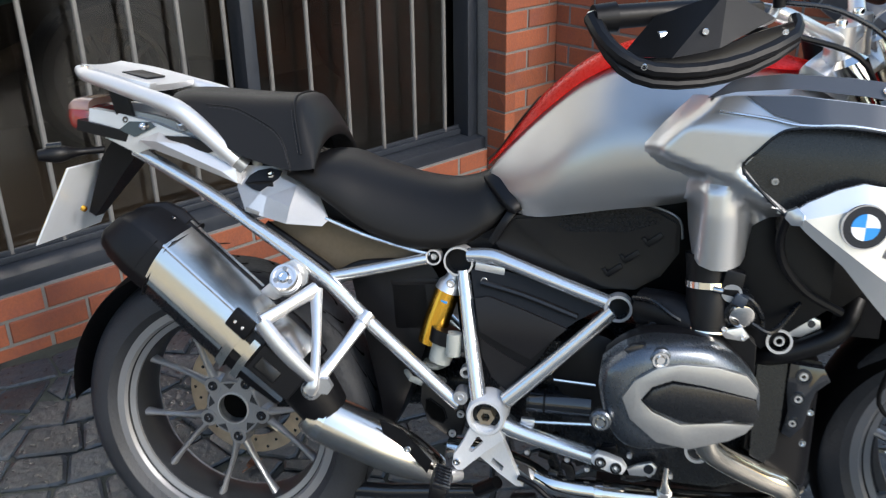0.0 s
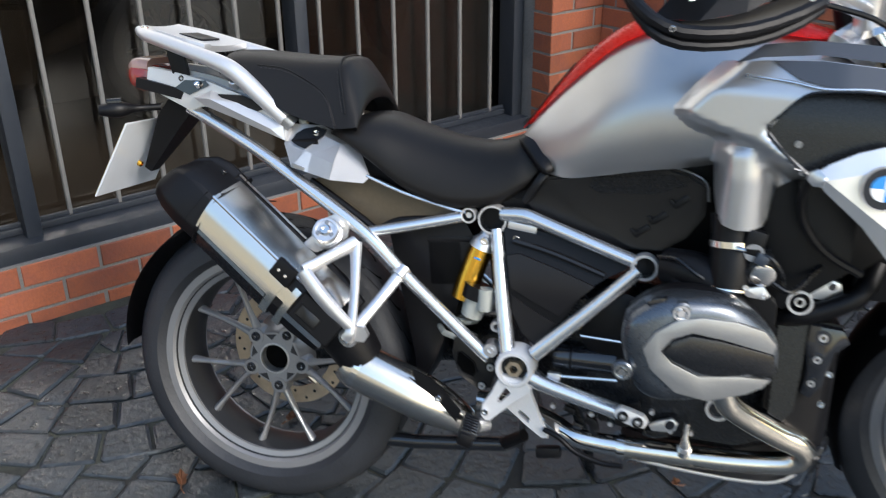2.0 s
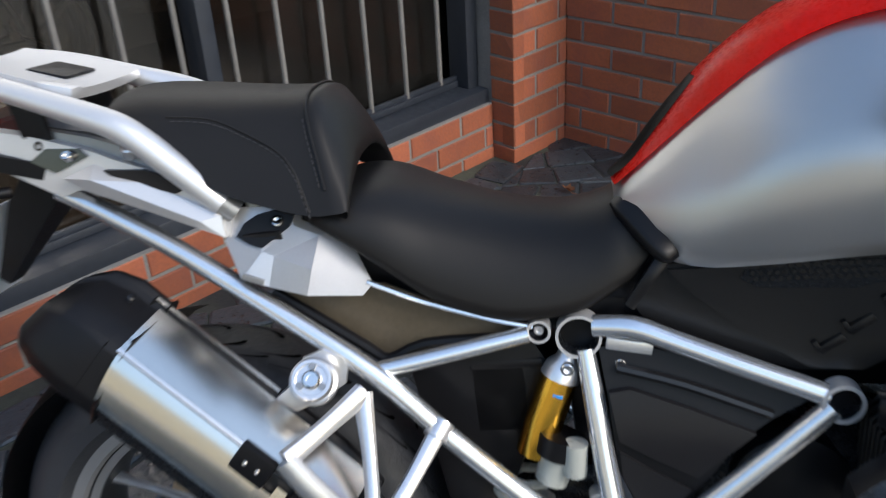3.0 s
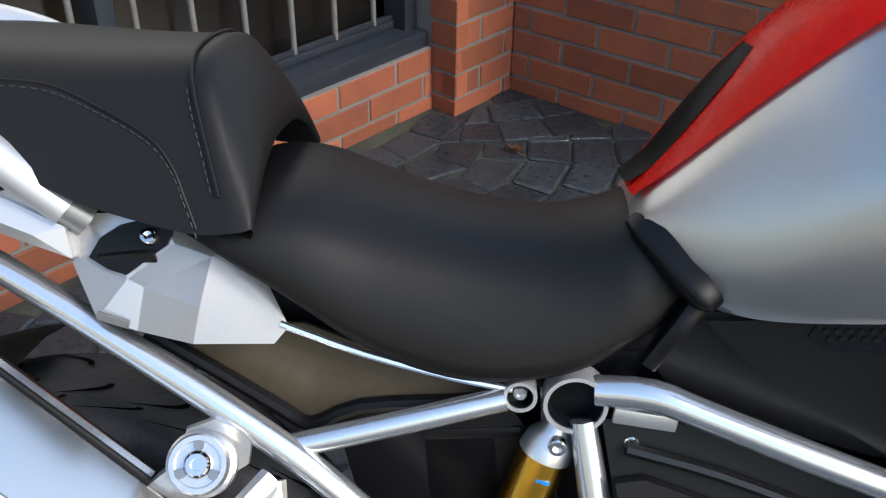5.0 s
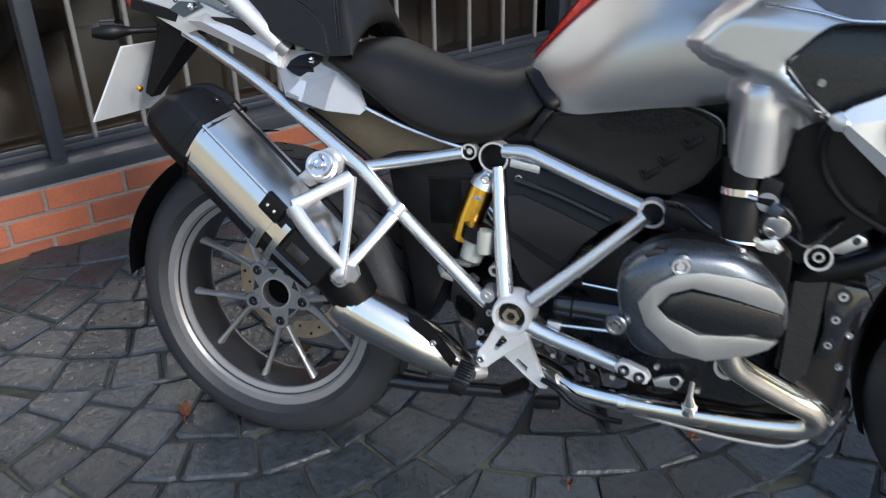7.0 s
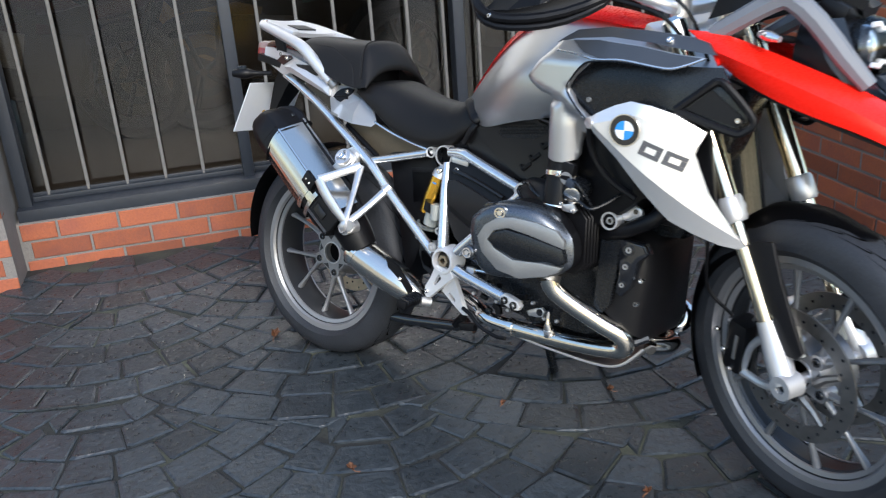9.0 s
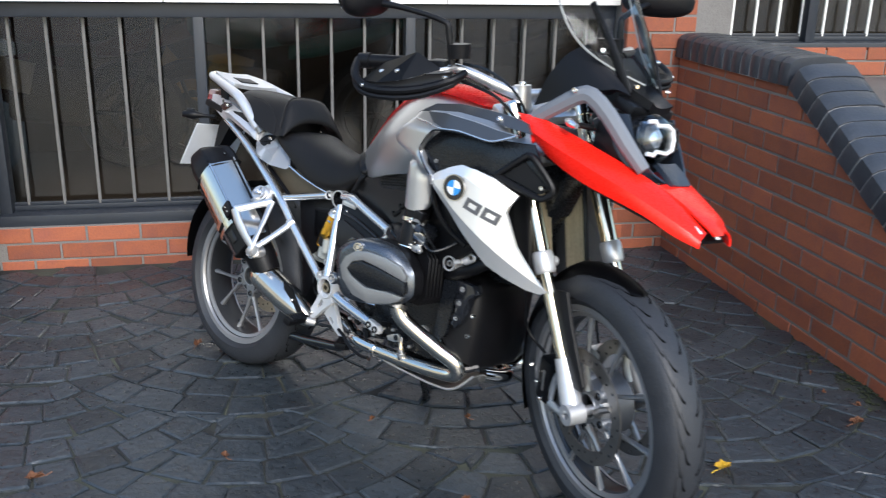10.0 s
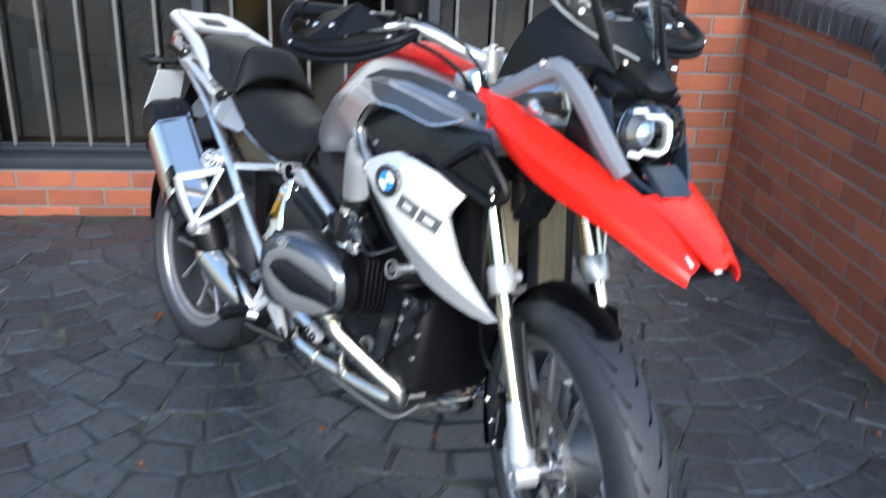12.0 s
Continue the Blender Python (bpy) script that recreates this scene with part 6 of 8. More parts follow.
# -- engine --
block = part("engine", loft(bmesh.new(), [[Vector((x, sy * w, z)) for sy, z in ((-1, z0 + 0.03), (-0.6, z0), (0.6, z0), (1, z0 + 0.03), (1, z1 - 0.03), (0.6, z1), (-0.6, z1), (-1, z1 - 0.03))] for x, w, z0, z1 in
                                       ((0.56, 0.085, 0.36, 0.56), (0.66, 0.105, 0.30, 0.57), (0.78, 0.115, 0.28, 0.57), (0.92, 0.115, 0.28, 0.565), (0.99, 0.10, 0.30, 0.56), (1.03, 0.08, 0.33, 0.52))]), SATIN, bike, "black flat-twin engine with grey cylinder covers", 30)
part("clutch_case", lathe([(-0.13, 0.055), (-0.125, 0.065), (0.10, 0.07)], 28, Matrix.Translation((0.70, 0, 0.50))), BLACK, block)
OUTLINE = [(0.722, 0.584), (0.750, 0.609), (0.792, 0.626), (0.868, 0.625), (0.906, 0.608), (0.934, 0.582), (0.950, 0.556), (0.954, 0.514), (0.938, 0.492), (0.912, 0.476), (0.856, 0.462), (0.800, 0.456), (0.762, 0.462), (0.740, 0.484), (0.728, 0.515), (0.720, 0.552)]
OC = Vector((0.838, 0, 0.550))


def head_ring(y, k, dx=0.0, dz=0.0):
    pts = spline([(x, 0, z) for x, z in OUTLINE + OUTLINE[:1]], 3)[:-1]
    return [Vector((OC.x + (p.x - OC.x) * k + dx, y, OC.z + (p.z - OC.z) * k + dz)) for p in pts]


def slanted(bm):
    for v in bm.verts:
        if v.co.y < -0.262:
            v.co.y += 0.30 * max(0.0, v.co.x - 0.79) * min(1.0, (-0.262 - v.co.y) / 0.05)
    return bm


def cylinder_side(s):
    fl = slanted if s < 0 else (lambda b: mirrored(slanted(b)))
    base = part("cylinder", fl(tube([(0.845, -0.09, 0.545), (0.845, -0.22, 0.548)], 0.068, 20)), BLACK, block, "black finned cylinder")
    for i in range(8):
        y = -0.112 - 0.0135 * i
        part("cooling_fin", fl(prism([(0.768, 0.60), (0.79, 0.622), (0.925, 0.622), (0.948, 0.60), (0.952, 0.50), (0.93, 0.472), (0.79, 0.472), (0.768, 0.49)], y - 0.0022, y + 0.0022, 0.0012, seg=1)), BLACK, base)
    part("cylinder_head", fl(loft(bmesh.new(), [head_ring(-0.215, 0.90), head_ring(-0.225, 0.97), head_ring(-0.262, 0.98), head_ring(-0.266, 0.96)])), BLACK, base, "black cylinder head")
    cover = part("head_cover", fl(loft(bmesh.new(), [head_ring(-0.266, 0.985), head_ring(-0.270, 1.0), head_ring(-0.305, 0.99, -0.002), head_ring(-0.320, 0.95, -0.003), head_ring(-0.330, 0.87, -0.004), head_ring(-0.334, 0.70, -0.004)])), HEAD, base, "satin grey cylinder head cover", 50)
    part("cover_band", fl(prism([(0.754, 0.546), (0.770, 0.574), (0.800, 0.595), (0.835, 0.601), (0.885, 0.596), (0.928, 0.583), (0.947, 0.562), (0.945, 0.546), (0.872, 0.566), (0.824, 0.576), (0.796, 0.566), (0.782, 0.546), (0.80, 0.528), (0.84, 0.508), (0.90, 0.510), (0.946, 0.506), (0.936, 0.493), (0.912, 0.481), (0.856, 0.468), (0.808, 0.480), (0.768, 0.514)], -0.3395, -0.328, 0.003)), BAND, cover, "pale chevron band")
    part("cover_insert", fl(prism([(0.784, 0.546), (0.797, 0.564), (0.824, 0.5735), (0.868, 0.566), (0.945, 0.546), (0.952, 0.520), (0.944, 0.510), (0.915, 0.514), (0.872, 0.510), (0.845, 0.512), (0.80, 0.532)], -0.343, -0.325, 0.005)), SATIN, cover, "black cover insert")
    for x, z in ((0.805, 0.606), (0.727, 0.503)):
        part("cover_boss", fl(lathe([(-0.324, 0.0165), (-0.331, 0.0155), (-0.333, 0.013)], 24, Matrix.Translation((x, 0, z)))), HEAD, cover)
        part("cover_bolt", fl(lathe([(-0.331, 0.0125), (-0.337, 0.0118), (-0.337, 0.009), (-0.333, 0.009), (-0.333, 0.006), (-0.338, 0.0055)], 22, Matrix.Translation((x, 0, z)))), CHROME, cover)
    part("cover_recess", fl(prism([(0.752, 0.612), (0.765, 0.622), (0.782, 0.624), (0.776, 0.612), (0.760, 0.606)], -0.3225, -0.305, 0.003)), GLOSS, cover)


cylinder_side(-1)
cylinder_side(1)
# intake stub with clamps, throttle body
intake = part("intake", tube([(0.868, -0.192, 0.735), (0.870, -0.198, 0.69), (0.872, -0.204, 0.655), (0.872, -0.210, 0.620)], [0.036, 0.033, 0.034, 0.032], 22, 2), BLACK, bike, "black rubber intake with steel clamps")
for z, r in ((0.690, 0.0365), (0.640, 0.0365)):
    part("hose_clamp", tube([(0.870, -0.198, z + 0.005), (0.8705, -0.199, z - 0.005)], r, 24), CHROME, intake)
TB = Matrix.Translation((0.916, -0.212, 0.656)) @ pose(0, 0, 0, 14, 0, 10)
body = part("throttle_body", lathe([(-0.016, 0.020), (-0.014, 0.0255), (0.0, 0.0270), (0.030, 0.0270), (0.035, 0.020)], 28, TB), SATIN, intake, "round throttle body with a bright cap")
part("throttle_cap", lathe([(-0.0155, 0.0195), (-0.0215, 0.0185), (-0.0225, 0.0160)], 28, TB), CHROME, body)
part("throttle_arm", prism([(0.890, 0.640), (0.900, 0.628), (0.922, 0.634), (0.934, 0.620), (0.926, 0.612), (0.900, 0.614), (0.886, 0.628)], -0.232, -0.224, 0.002), CAST, body)
part("throttle_screw", bolt((0.896, -0.233, 0.630), 0.005, 0.004), CHROME, body)
part("throttle_screw", bolt((0.924, -0.233, 0.619), 0.004, 0.004), CHROME, body)
part("throttle_pulley", lathe([(-0.006, 0.015), (-0.002, 0.013), (0.002, 0.013), (0.006, 0.015)], 24, Matrix.Translation((0.902, -0.226, 0.686)) @ pose(0, 0, 0, 10, 0, 0)), CAST, body)
part("intake_trumpet", tube([(0.775, -0.160, 0.632), (0.82, -0.185, 0.632), (0.87, -0.200, 0.618)], [0.030, 0.034, 0.036], 20, 3), BLACK, intake)
part("trumpet_ring", lathe([(-0.165, 0.0275), (-0.165, 0.0245), (-0.155, 0.0245), (-0.155, 0.0275)], 28, Matrix.Translation((0.799, 0, 0.632)), ring=True), BRASS, intake)
part("intake_sensor", box((0.030, 0.022, 0.040), (0.902, -0.222, 0.700), (0, 10, 0), 0.005), BLACK, intake)
part("sensor_plug", box((0.020, 0.018, 0.018), (0.914, -0.230, 0.676), (0, 24, 0), 0.004), SATINBLUE, intake)
for pts in ([(0.905, -0.226, 0.686), (0.930, -0.232, 0.678), (0.948, -0.222, 0.652), (0.955, -0.195, 0.62)], [(0.935, -0.225, 0.640), (0.962, -0.225, 0.628), (0.985, -0.20, 0.640), (1.01, -0.17, 0.665)], [(0.86, -0.215, 0.618), (0.82, -0.222, 0.640), (0.79, -0.205, 0.655), (0.76, -0.18, 0.65)]):
    part("cable", tube(pts, 0.0042, 8, 4), SATIN, intake)
part("hose_clamp", tube([(0.872, -0.206, 0.622), (0.872, -0.208, 0.614)], 0.0345, 24), CHROME, intake)
part("clamp_screw", bolt((0.880, -0.236, 0.690), 0.005, 0.010, (0.9, -0.4, 0)), CHROME, intake)
# crash ring by the cylinder, oil hose, side of the front cover
open_ring("frame_tube_end", (0.985, -0.160, 0.599), 0.020, 0.018, frame_part, 0.80)
part("ring_bolt", lathe([(-0.012, 0.009), (-0.016, 0.008), (-0.016, 0.005), (-0.010, 0.005)], 18, Matrix.Translation((0.985, -0.160, 0.599)), ring=True), CAST, frame_part)
part("ring_lug", prism([(0.992, 0.628), (1.03, 0.636), (1.046, 0.630), (1.048, 0.618), (1.02, 0.600), (1.0, 0.60)], -0.150, -0.138, 0.003), CAST, frame_part)
part("lug_hole", lathe([(-0.1515, 0.006), (-0.137, 0.006)], 14, Matrix.Translation((1.033, 0, 0.624))), GLOSS, frame_part)
part("oil_hose", tube([(0.94, -0.120, 0.555), (0.975, -0.148, 0.566), (1.02, -0.155, 0.582), (1.075, -0.150, 0.615), (1.10, -0.12, 0.66)], 0.0165, 14, 4), BLACK, bike, "black rubber oil hose")
fc = part("front_cover", loft(bmesh.new(), [[Vector((x, sy * w, z)) for sy, z in ((-1, z0 + 0.02), (-0.7, z0), (0.7, z0), (1, z0 + 0.02), (1, z1 - 0.02), (0.7, z1), (-0.7, z1), (-1, z1 - 0.02))] for x, w, z0, z1 in ((0.955, 0.150, 0.385, 0.565), (1.00, 0.145, 0.350, 0.575), (1.04, 0.135, 0.325, 0.565), (1.057, 0.121, 0.318, 0.552), (1.066, 0.100, 0.330, 0.540))]), BLACK, block, "black front engine cover", 30)
lug_plate = part("cover_lug", prism([(1.008, 0.560), (1.060, 0.556), (1.072, 0.535), (1.052, 0.515), (1.046, 0.490), (1.040, 0.455), (1.022, 0.432), (1.006, 0.440), (1.012, 0.478), (1.006, 0.520)], -0.160, -0.122, 0.006), GLOSS, fc, "gloss black bolted edge of the front cover")
for x, z, r in ((1.030, 0.540, 0.0125), (1.026, 0.502, 0.0115), (1.022, 0.460, 0.0105)):
    part("lug_socket", lathe([(-0.164, r), (-0.164, r * 0.72), (-0.152, r * 0.68), (-0.152, r)], 22, Matrix.Translation((x, 0, z)), ring=True), GLOSS, lug_plate)
    part("lug_bolt", bolt((x, -0.158, z), r * 0.6, 0.005), CAST, lug_plate)
for x, z in ((1.002, 0.395), (1.046, 0.415), (1.052, 0.470), (0.985, 0.425), (0.97, 0.57), (1.0, 0.585)):
    part("case_bolt", bolt((x, -0.128, z), 0.0065, 0.006), CHROME if z < 0.5 else GLOSS, fc)
part("cover_face", panel([(0.962, 0.400), (0.960, 0.550), (0.975, 0.562), (1.006, 0.560), (1.004, 0.470), (1.000, 0.410), (0.985, 0.390)], lambda x, z: -0.152 - 0.10 * (0.56 - z), 0.012, 0.03), SATIN, fc, "flat side face of the front cover")
part("case_web", tube([(0.955, -0.118, 0.385), (0.985, -0.135, 0.345), (1.03, -0.125, 0.320), (1.06, -0.085, 0.330)], 0.012, 10, 4), GLOSS, fc)
part("header_loop", tube([(1.055, -0.05, 0.300), (1.072, 0.0, 0.292), (1.066, 0.05, 0.290), (1.02, 0.085, 0.285)], 0.0205, 16, 4), CHROME, fc, "chrome header bend before the engine")
starter = part("starter", tube([(0.598, -0.118, 0.432), (0.612, -0.118, 0.432), (0.705, -0.118, 0.434)], 0.0215, 24), GLOSS, block, "gloss black starter motor")
part("starter_band", tube([(0.624, -0.118, 0.432), (0.628, -0.118, 0.432)], 0.0222, 24), BLACK, starter)
part("starter_band", tube([(0.596, -0.118, 0.432), (0.601, -0.118, 0.432)], 0.0228, 24), SATIN, starter)
part("control_rod", tube([(0.640, -0.135, 0.481), (0.71, -0.135, 0.479)], 0.0030, 8), CHROME, block)
part("control_rod", tube([(0.598, -0.137, 0.400), (0.71, -0.137, 0.408)], 0.0036, 8), CHROME, block)
part("rod_end", box((0.024, 0.012, 0.014), (0.600, -0.138, 0.400), (0, 0, 0), 0.003), CAST, block)
gplate = part("gearbox_plate", prism([(0.402, 0.400), (0.404, 0.434), (0.416, 0.442), (0.430, 0.441), (0.479, 0.414), (0.486, 0.372), (0.480, 0.344), (0.456, 0.338), (0.418, 0.360)], -0.106, -0.094, 0.004), DUSK, block, "black plastic heel plate with a window painted as shade")
# No opening is cut: a near-black slab on the plate paints its shade.
part("plate_window", prism([(0.412, 0.385), (0.413, 0.406), (0.420, 0.409), (0.446, 0.392), (0.452, 0.374), (0.446, 0.364), (0.424, 0.370)], -0.1075, -0.100, 0.002), HOLLOWSHADE, gplate)
part("window_lip", tube([(x, -0.107, z) for x, z in ((0.412, 0.385), (0.413, 0.406), (0.420, 0.409), (0.446, 0.392), (0.452, 0.374), (0.446, 0.364), (0.424, 0.370), (0.412, 0.385))], 0.0016, 6), BLACK, gplate)
for x, z in ((0.477, 0.386), (0.463, 0.347)):
    part("plate_bolt", bolt((x, -0.106, z), 0.0070, 0.005), CAST, gplate)
    part("bolt_washer", lathe([(-0.1075, 0.0095), (-0.105, 0.0095)], 20, Matrix.Translation((x, 0, z))), SATIN, gplate)
part("plug_ring", lathe([(-0.125, 0.021), (-0.125, 0.016), (-0.112, 0.016), (-0.112, 0.021)], 26, Matrix.Translation((0.885, 0, 0.375)), ring=True), CAST, block)
part("plug", lathe([(-0.118, 0.016), (-0.110, 0.016)], 20, Matrix.Translation((0.885, 0, 0.375))), SATIN, block)
crng2 = random.Random(8)
for i in range(16):
    x, z = crng2.uniform(0.60, 0.80), crng2.uniform(0.30, 0.36)
    part("case_detail", box((crng2.uniform(0.012, 0.03), 0.012, crng2.uniform(0.010, 0.02)), (x, -0.117, z), (0, crng2.uniform(-20, 20), 0), 0.003), BLACK if i % 3 else SATIN, block)
for i in range(8):
    part("case_bolt", bolt((0.60 + 0.035 * i, -0.120, 0.335 + 0.02 * math.sin(i * 1.7)), 0.005, 0.004), CAST, block)
skid = part("skid_plate", ruled([(0.72, -0.125, 0.258), (0.82, -0.120, 0.247), (0.945, -0.108, 0.238), (1.01, -0.104, 0.250), (1.06, -0.095, 0.300)], [(0.72, 0.125, 0.258), (0.82, 0.120, 0.247), (0.945, 0.108, 0.238), (1.01, 0.104, 0.250), (1.06, 0.095, 0.300)], 0.004, 4, 4), BAND, bike, "aluminium skid plate under the engine")
part("skid_lip", tube([(0.72, -0.126, 0.262), (0.82, -0.121, 0.251), (0.945, -0.109, 0.242), (1.01, -0.105, 0.254), (1.06, -0.096, 0.304)], 0.0034, 8, 4, flat=0.6), CAST, skid, "pale folded lip of the skid plate")
# shock absorber, reservoir, canister
shock = part("rear_shock", tube([(0.442, -0.080, 0.606), (0.424, -0.086, 0.548), (0.412, -0.090, 0.508)], [0.022, 0.023, 0.021], 24), GOLD, bike, "gold shock absorber reservoir")
part("shock_cap", tube([(0.452, -0.077, 0.640), (0.449, -0.078, 0.628), (0.446, -0.079, 0.618), (0.4415, -0.080, 0.605)], [0.010, 0.0135, 0.0215, 0.0235], 24), CAST, shock)
part("shock_clamp", tube([(0.446, -0.100, 0.540), (0.440, -0.102, 0.515)], [0.028, 0.026], 18), BLACK, shock)
part("shock_bolt", bolt((0.450, -0.096, 0.622), 0.008, 0.005), CHROME, shock)
part("shock_mark", box((0.012, 0.002, 0.004), (0.440, -0.1030, 0.590), (0, 12, 0), 0.0005), BLUEMAT, shock, "blue bar of lettering")
part("shock_body", tube([(0.444, -0.100, 0.514), (0.434, -0.102, 0.480)], [0.023, 0.020], 16), SPRING, shock)
bm = bmesh.new()
tube([(0.40 + 0.034 * math.cos(a * 0.8), -0.062 + 0.034 * math.sin(a * 0.8), 0.49 - 0.0042 * a) for a in range(0, 18)], 0.0060, 8, 0, bm)
part("shock_spring", bm, SPRING, shock, "white coil spring")
can = part("canister", box((0.085, 0.08, 0.105), (0.372, -0.030, 0.565), (0, -6, 0), 0.012), BLACK, bike, "black plastic canister")
part("canister_lid", box((0.088, 0.083, 0.012), (0.378, -0.030, 0.612), (0, -6, 0), 0.004), BLACK, can)
part("fluid_cup", lathe([(-0.02, 0.014), (0.02, 0.014)], 18, Matrix.Translation((0.462, -0.118, 0.520)) @ pose(0, 0, 0, 90)), SPRING, can)
part("inner_duct", prism([(0.89, 0.83), (1.02, 0.84), (1.06, 0.66), (0.96, 0.58), (0.90, 0.62)], -0.175, 0.175, 0.012), BLACK, bike, "black inner duct behind the wing")
# stands
part("air_box", prism([(0.50, 0.745), (0.54, 0.80), (0.60, 0.83), (0.90, 0.84), (0.95, 0.80), (0.93, 0.66), (0.84, 0.60), (0.62, 0.60), (0.50, 0.655)], -0.066, 0.066, 0.015), BLACK, bike, "black air box under the tank")
part("inner_frame", prism([(0.44, 0.66), (0.62, 0.66), (0.66, 0.60), (0.62, 0.44), (0.56, 0.42), (0.46, 0.52)], -0.06, 0.085, 0.012), BLACK, bike, "black inner frame and wiring cover")
part("centre_stand", tube([(0.235, -0.035, 0.168), (0.33, -0.04, 0.178), (0.50, -0.045, 0.205), (0.53, -0.045, 0.222)], 0.0145, 14), GLOSS, bike, "black centre stand, folded")
part("stand_foot", box((0.05, 0.03, 0.03), (0.235, -0.035, 0.168), (0, 0, 0), 0.008), BLACK, bike)
part("side_stand", tube([(0.60, 0.11, 0.28), (0.64, 0.20, 0.12), (0.66, 0.262, -0.046)], 0.012, 12), SATIN, bike, "black side stand")
part("side_stand_foot", box((0.06, 0.045, 0.008), (0.665, 0.268, -0.048), (11, 0, 0), 0.003), SATIN, bike)
part("stand_pivot", tube([(0.505, -0.06, 0.215), (0.545, -0.085, 0.25)], 0.012, 10), BLACK, bike)

# -- front end, turned with the steering --
def front(name, bm, material, parent=bike, label="", angle=32.0):
    return part(name, move(bm, TURNED), material, parent, label, angle)


AXLE = Vector((1.435, 0, 0.345))
up = lambda d, y, ahead=0.0: AXLE + AXIS * d + Vector((math.cos(RAKE), 0, math.sin(RAKE))) * ahead + Vector((0, y, 0))
for s in (-1, 1):
    y = 0.102 * s
    leg = front("fork_leg", tube([up(0.0, y * 1.10, -0.005), up(0.05, y * 1.03, -0.012), up(0.10, y, -0.014), up(0.135, y, -0.014)], [0.026, 0.027, 0.023, 0.0205], 20, 3), SILVERLIGHT, bike, "silver fork leg with chrome tube")
    front("axle_clamp", lathe([(-0.022, 0.026), (-0.022, 0.012), (-0.015, 0.011), (0.022, 0.012), (0.022, 0.028)], 28, Matrix.Translation(up(0.0, y * 1.12)), ring=True), SILVERLIGHT, leg)
    front("axle_bore", lathe([(-0.012, 0.012), (0.012, 0.012)], 20, Matrix.Translation(up(0.0, y * 1.12))), SATIN, leg)
    front("fork_tube", tube([up(0.12, y, -0.014), up(0.36, y, -0.014)], 0.0175, 22), BRASS, leg, "chromed fork tube")
    front("fork_band", tube([up(0.345, y, -0.014), up(0.352, y, -0.014), up(0.392, y, -0.014), up(0.40, y, -0.014)], [0.0245, 0.028, 0.028, 0.0245], 22), SILVERLIGHT, leg, "silver fork bridge clamp")
    front("fork_upper", tube([up(0.39, y, -0.014), up(0.76, y * 0.98, -0.014)], 0.0215, 20), BRASS, leg, "chrome upper fork tube")
    front("fork_cap", tube([up(0.735, y, -0.014), up(0.775, y, -0.014), up(0.785, y, -0.014)], [0.027, 0.027, 0.018], 20), CHROME, leg)
    # caliper and its bracket
    b2 = lambda d, a, yy: up(d, yy, a)
    front("caliper_bracket", tube([b2(0.005, -0.01, y * 0.95), b2(-0.008, -0.08, y * 0.88), b2(0.03, -0.155, y * 0.84)], [0.012, 0.009, 0.010], 10, 3), SILVERLIGHT, leg)
    front("caliper_bracket", tube([b2(0.10, -0.02, y), b2(0.085, -0.085, y * 0.9), b2(0.035, -0.145, y * 0.84)], [0.012, 0.008, 0.009], 10, 3), SILVERLIGHT, leg)
    cal = box((0.052, 0.060, 0.125), (0, 0, 0), (0, 0, 0), 0.012)
    move(cal, Matrix.Translation(b2(0.085, -0.135, y * 0.72)) @ pose(0, 0, 0, 0, 10, 0))
    cl = front("brake_caliper", cal, BLACK if s < 0 else CAST, leg, "four-piston brake caliper")
    for k in (-0.045, 0.0, 0.045):
        front("caliper_bolt", bolt(b2(0.085 + k, -0.165, y * 0.72 + 0.030 * s), 0.006, 0.005, (0, s, 0)), CHROME, cl)
    bar = box((0.008, 0.002, 0.06), (0, 0, 0), (0, 0, 0), 0.0005)
    move(bar, Matrix.Translation(b2(0.085, -0.128, y * 0.72 + 0.0312 * s)) @ pose(0, 0, 0, 0, 10, 0))
    front("caliper_mark", bar, BARS, cl, "pale bar of lettering")
    front("brake_hose", tube([b2(0.15, -0.13, y * 0.8), b2(0.22, -0.15, y * 1.05), b2(0.30, -0.10, y * 1.2), b2(0.40, -0.05, y * 1.15)], 0.004, 8, 4), BLACK, cl)
    blade = [(1.300, 0.600), (1.330, 0.626), (1.374, 0.634), (1.398, 0.560), (1.428, 0.490), (1.460, 0.422), (1.448, 0.404), (1.396, 0.402), (1.376, 0.440), (1.384, 0.476), (1.352, 0.500)]
    gd = prism(blade, -0.106, -0.096, 0.004)
    front("fork_guard", gd if s < 0 else mirrored(gd), SLATE, leg, "dark grey plastic fork guard")
front("fork_bridge", tube([up(0.374, -0.10, -0.014), up(0.374, -0.075, -0.03), up(0.374, -0.055, -0.035)], [0.016, 0.013, 0.013], 12, 3), SILVERLIGHT, bike, "silver fork bridge clamp")
front("axle", tube([up(0, -0.115), up(0, 0.115)], 0.012, 14), CAST)
# front mudguard over the tyre
ACROSS = (-1, -0.92, -0.75, -0.4, 0, 0.4, 0.75, 0.92, 1)
rows = []
for x, z, w, zs in ((1.532, 0.660, 0.005, 0.657), (1.512, 0.665, 0.026, 0.655), (1.48, 0.671, 0.044, 0.645), (1.44, 0.680, 0.058, 0.634), (1.39, 0.686, 0.064, 0.618), (1.33, 0.682, 0.068, 0.596), (1.285, 0.672, 0.069, 0.580)):
    rows.append([Vector((x, w * q, z + (zs - z) * abs(q) ** 3.2)) for q in ACROSS])
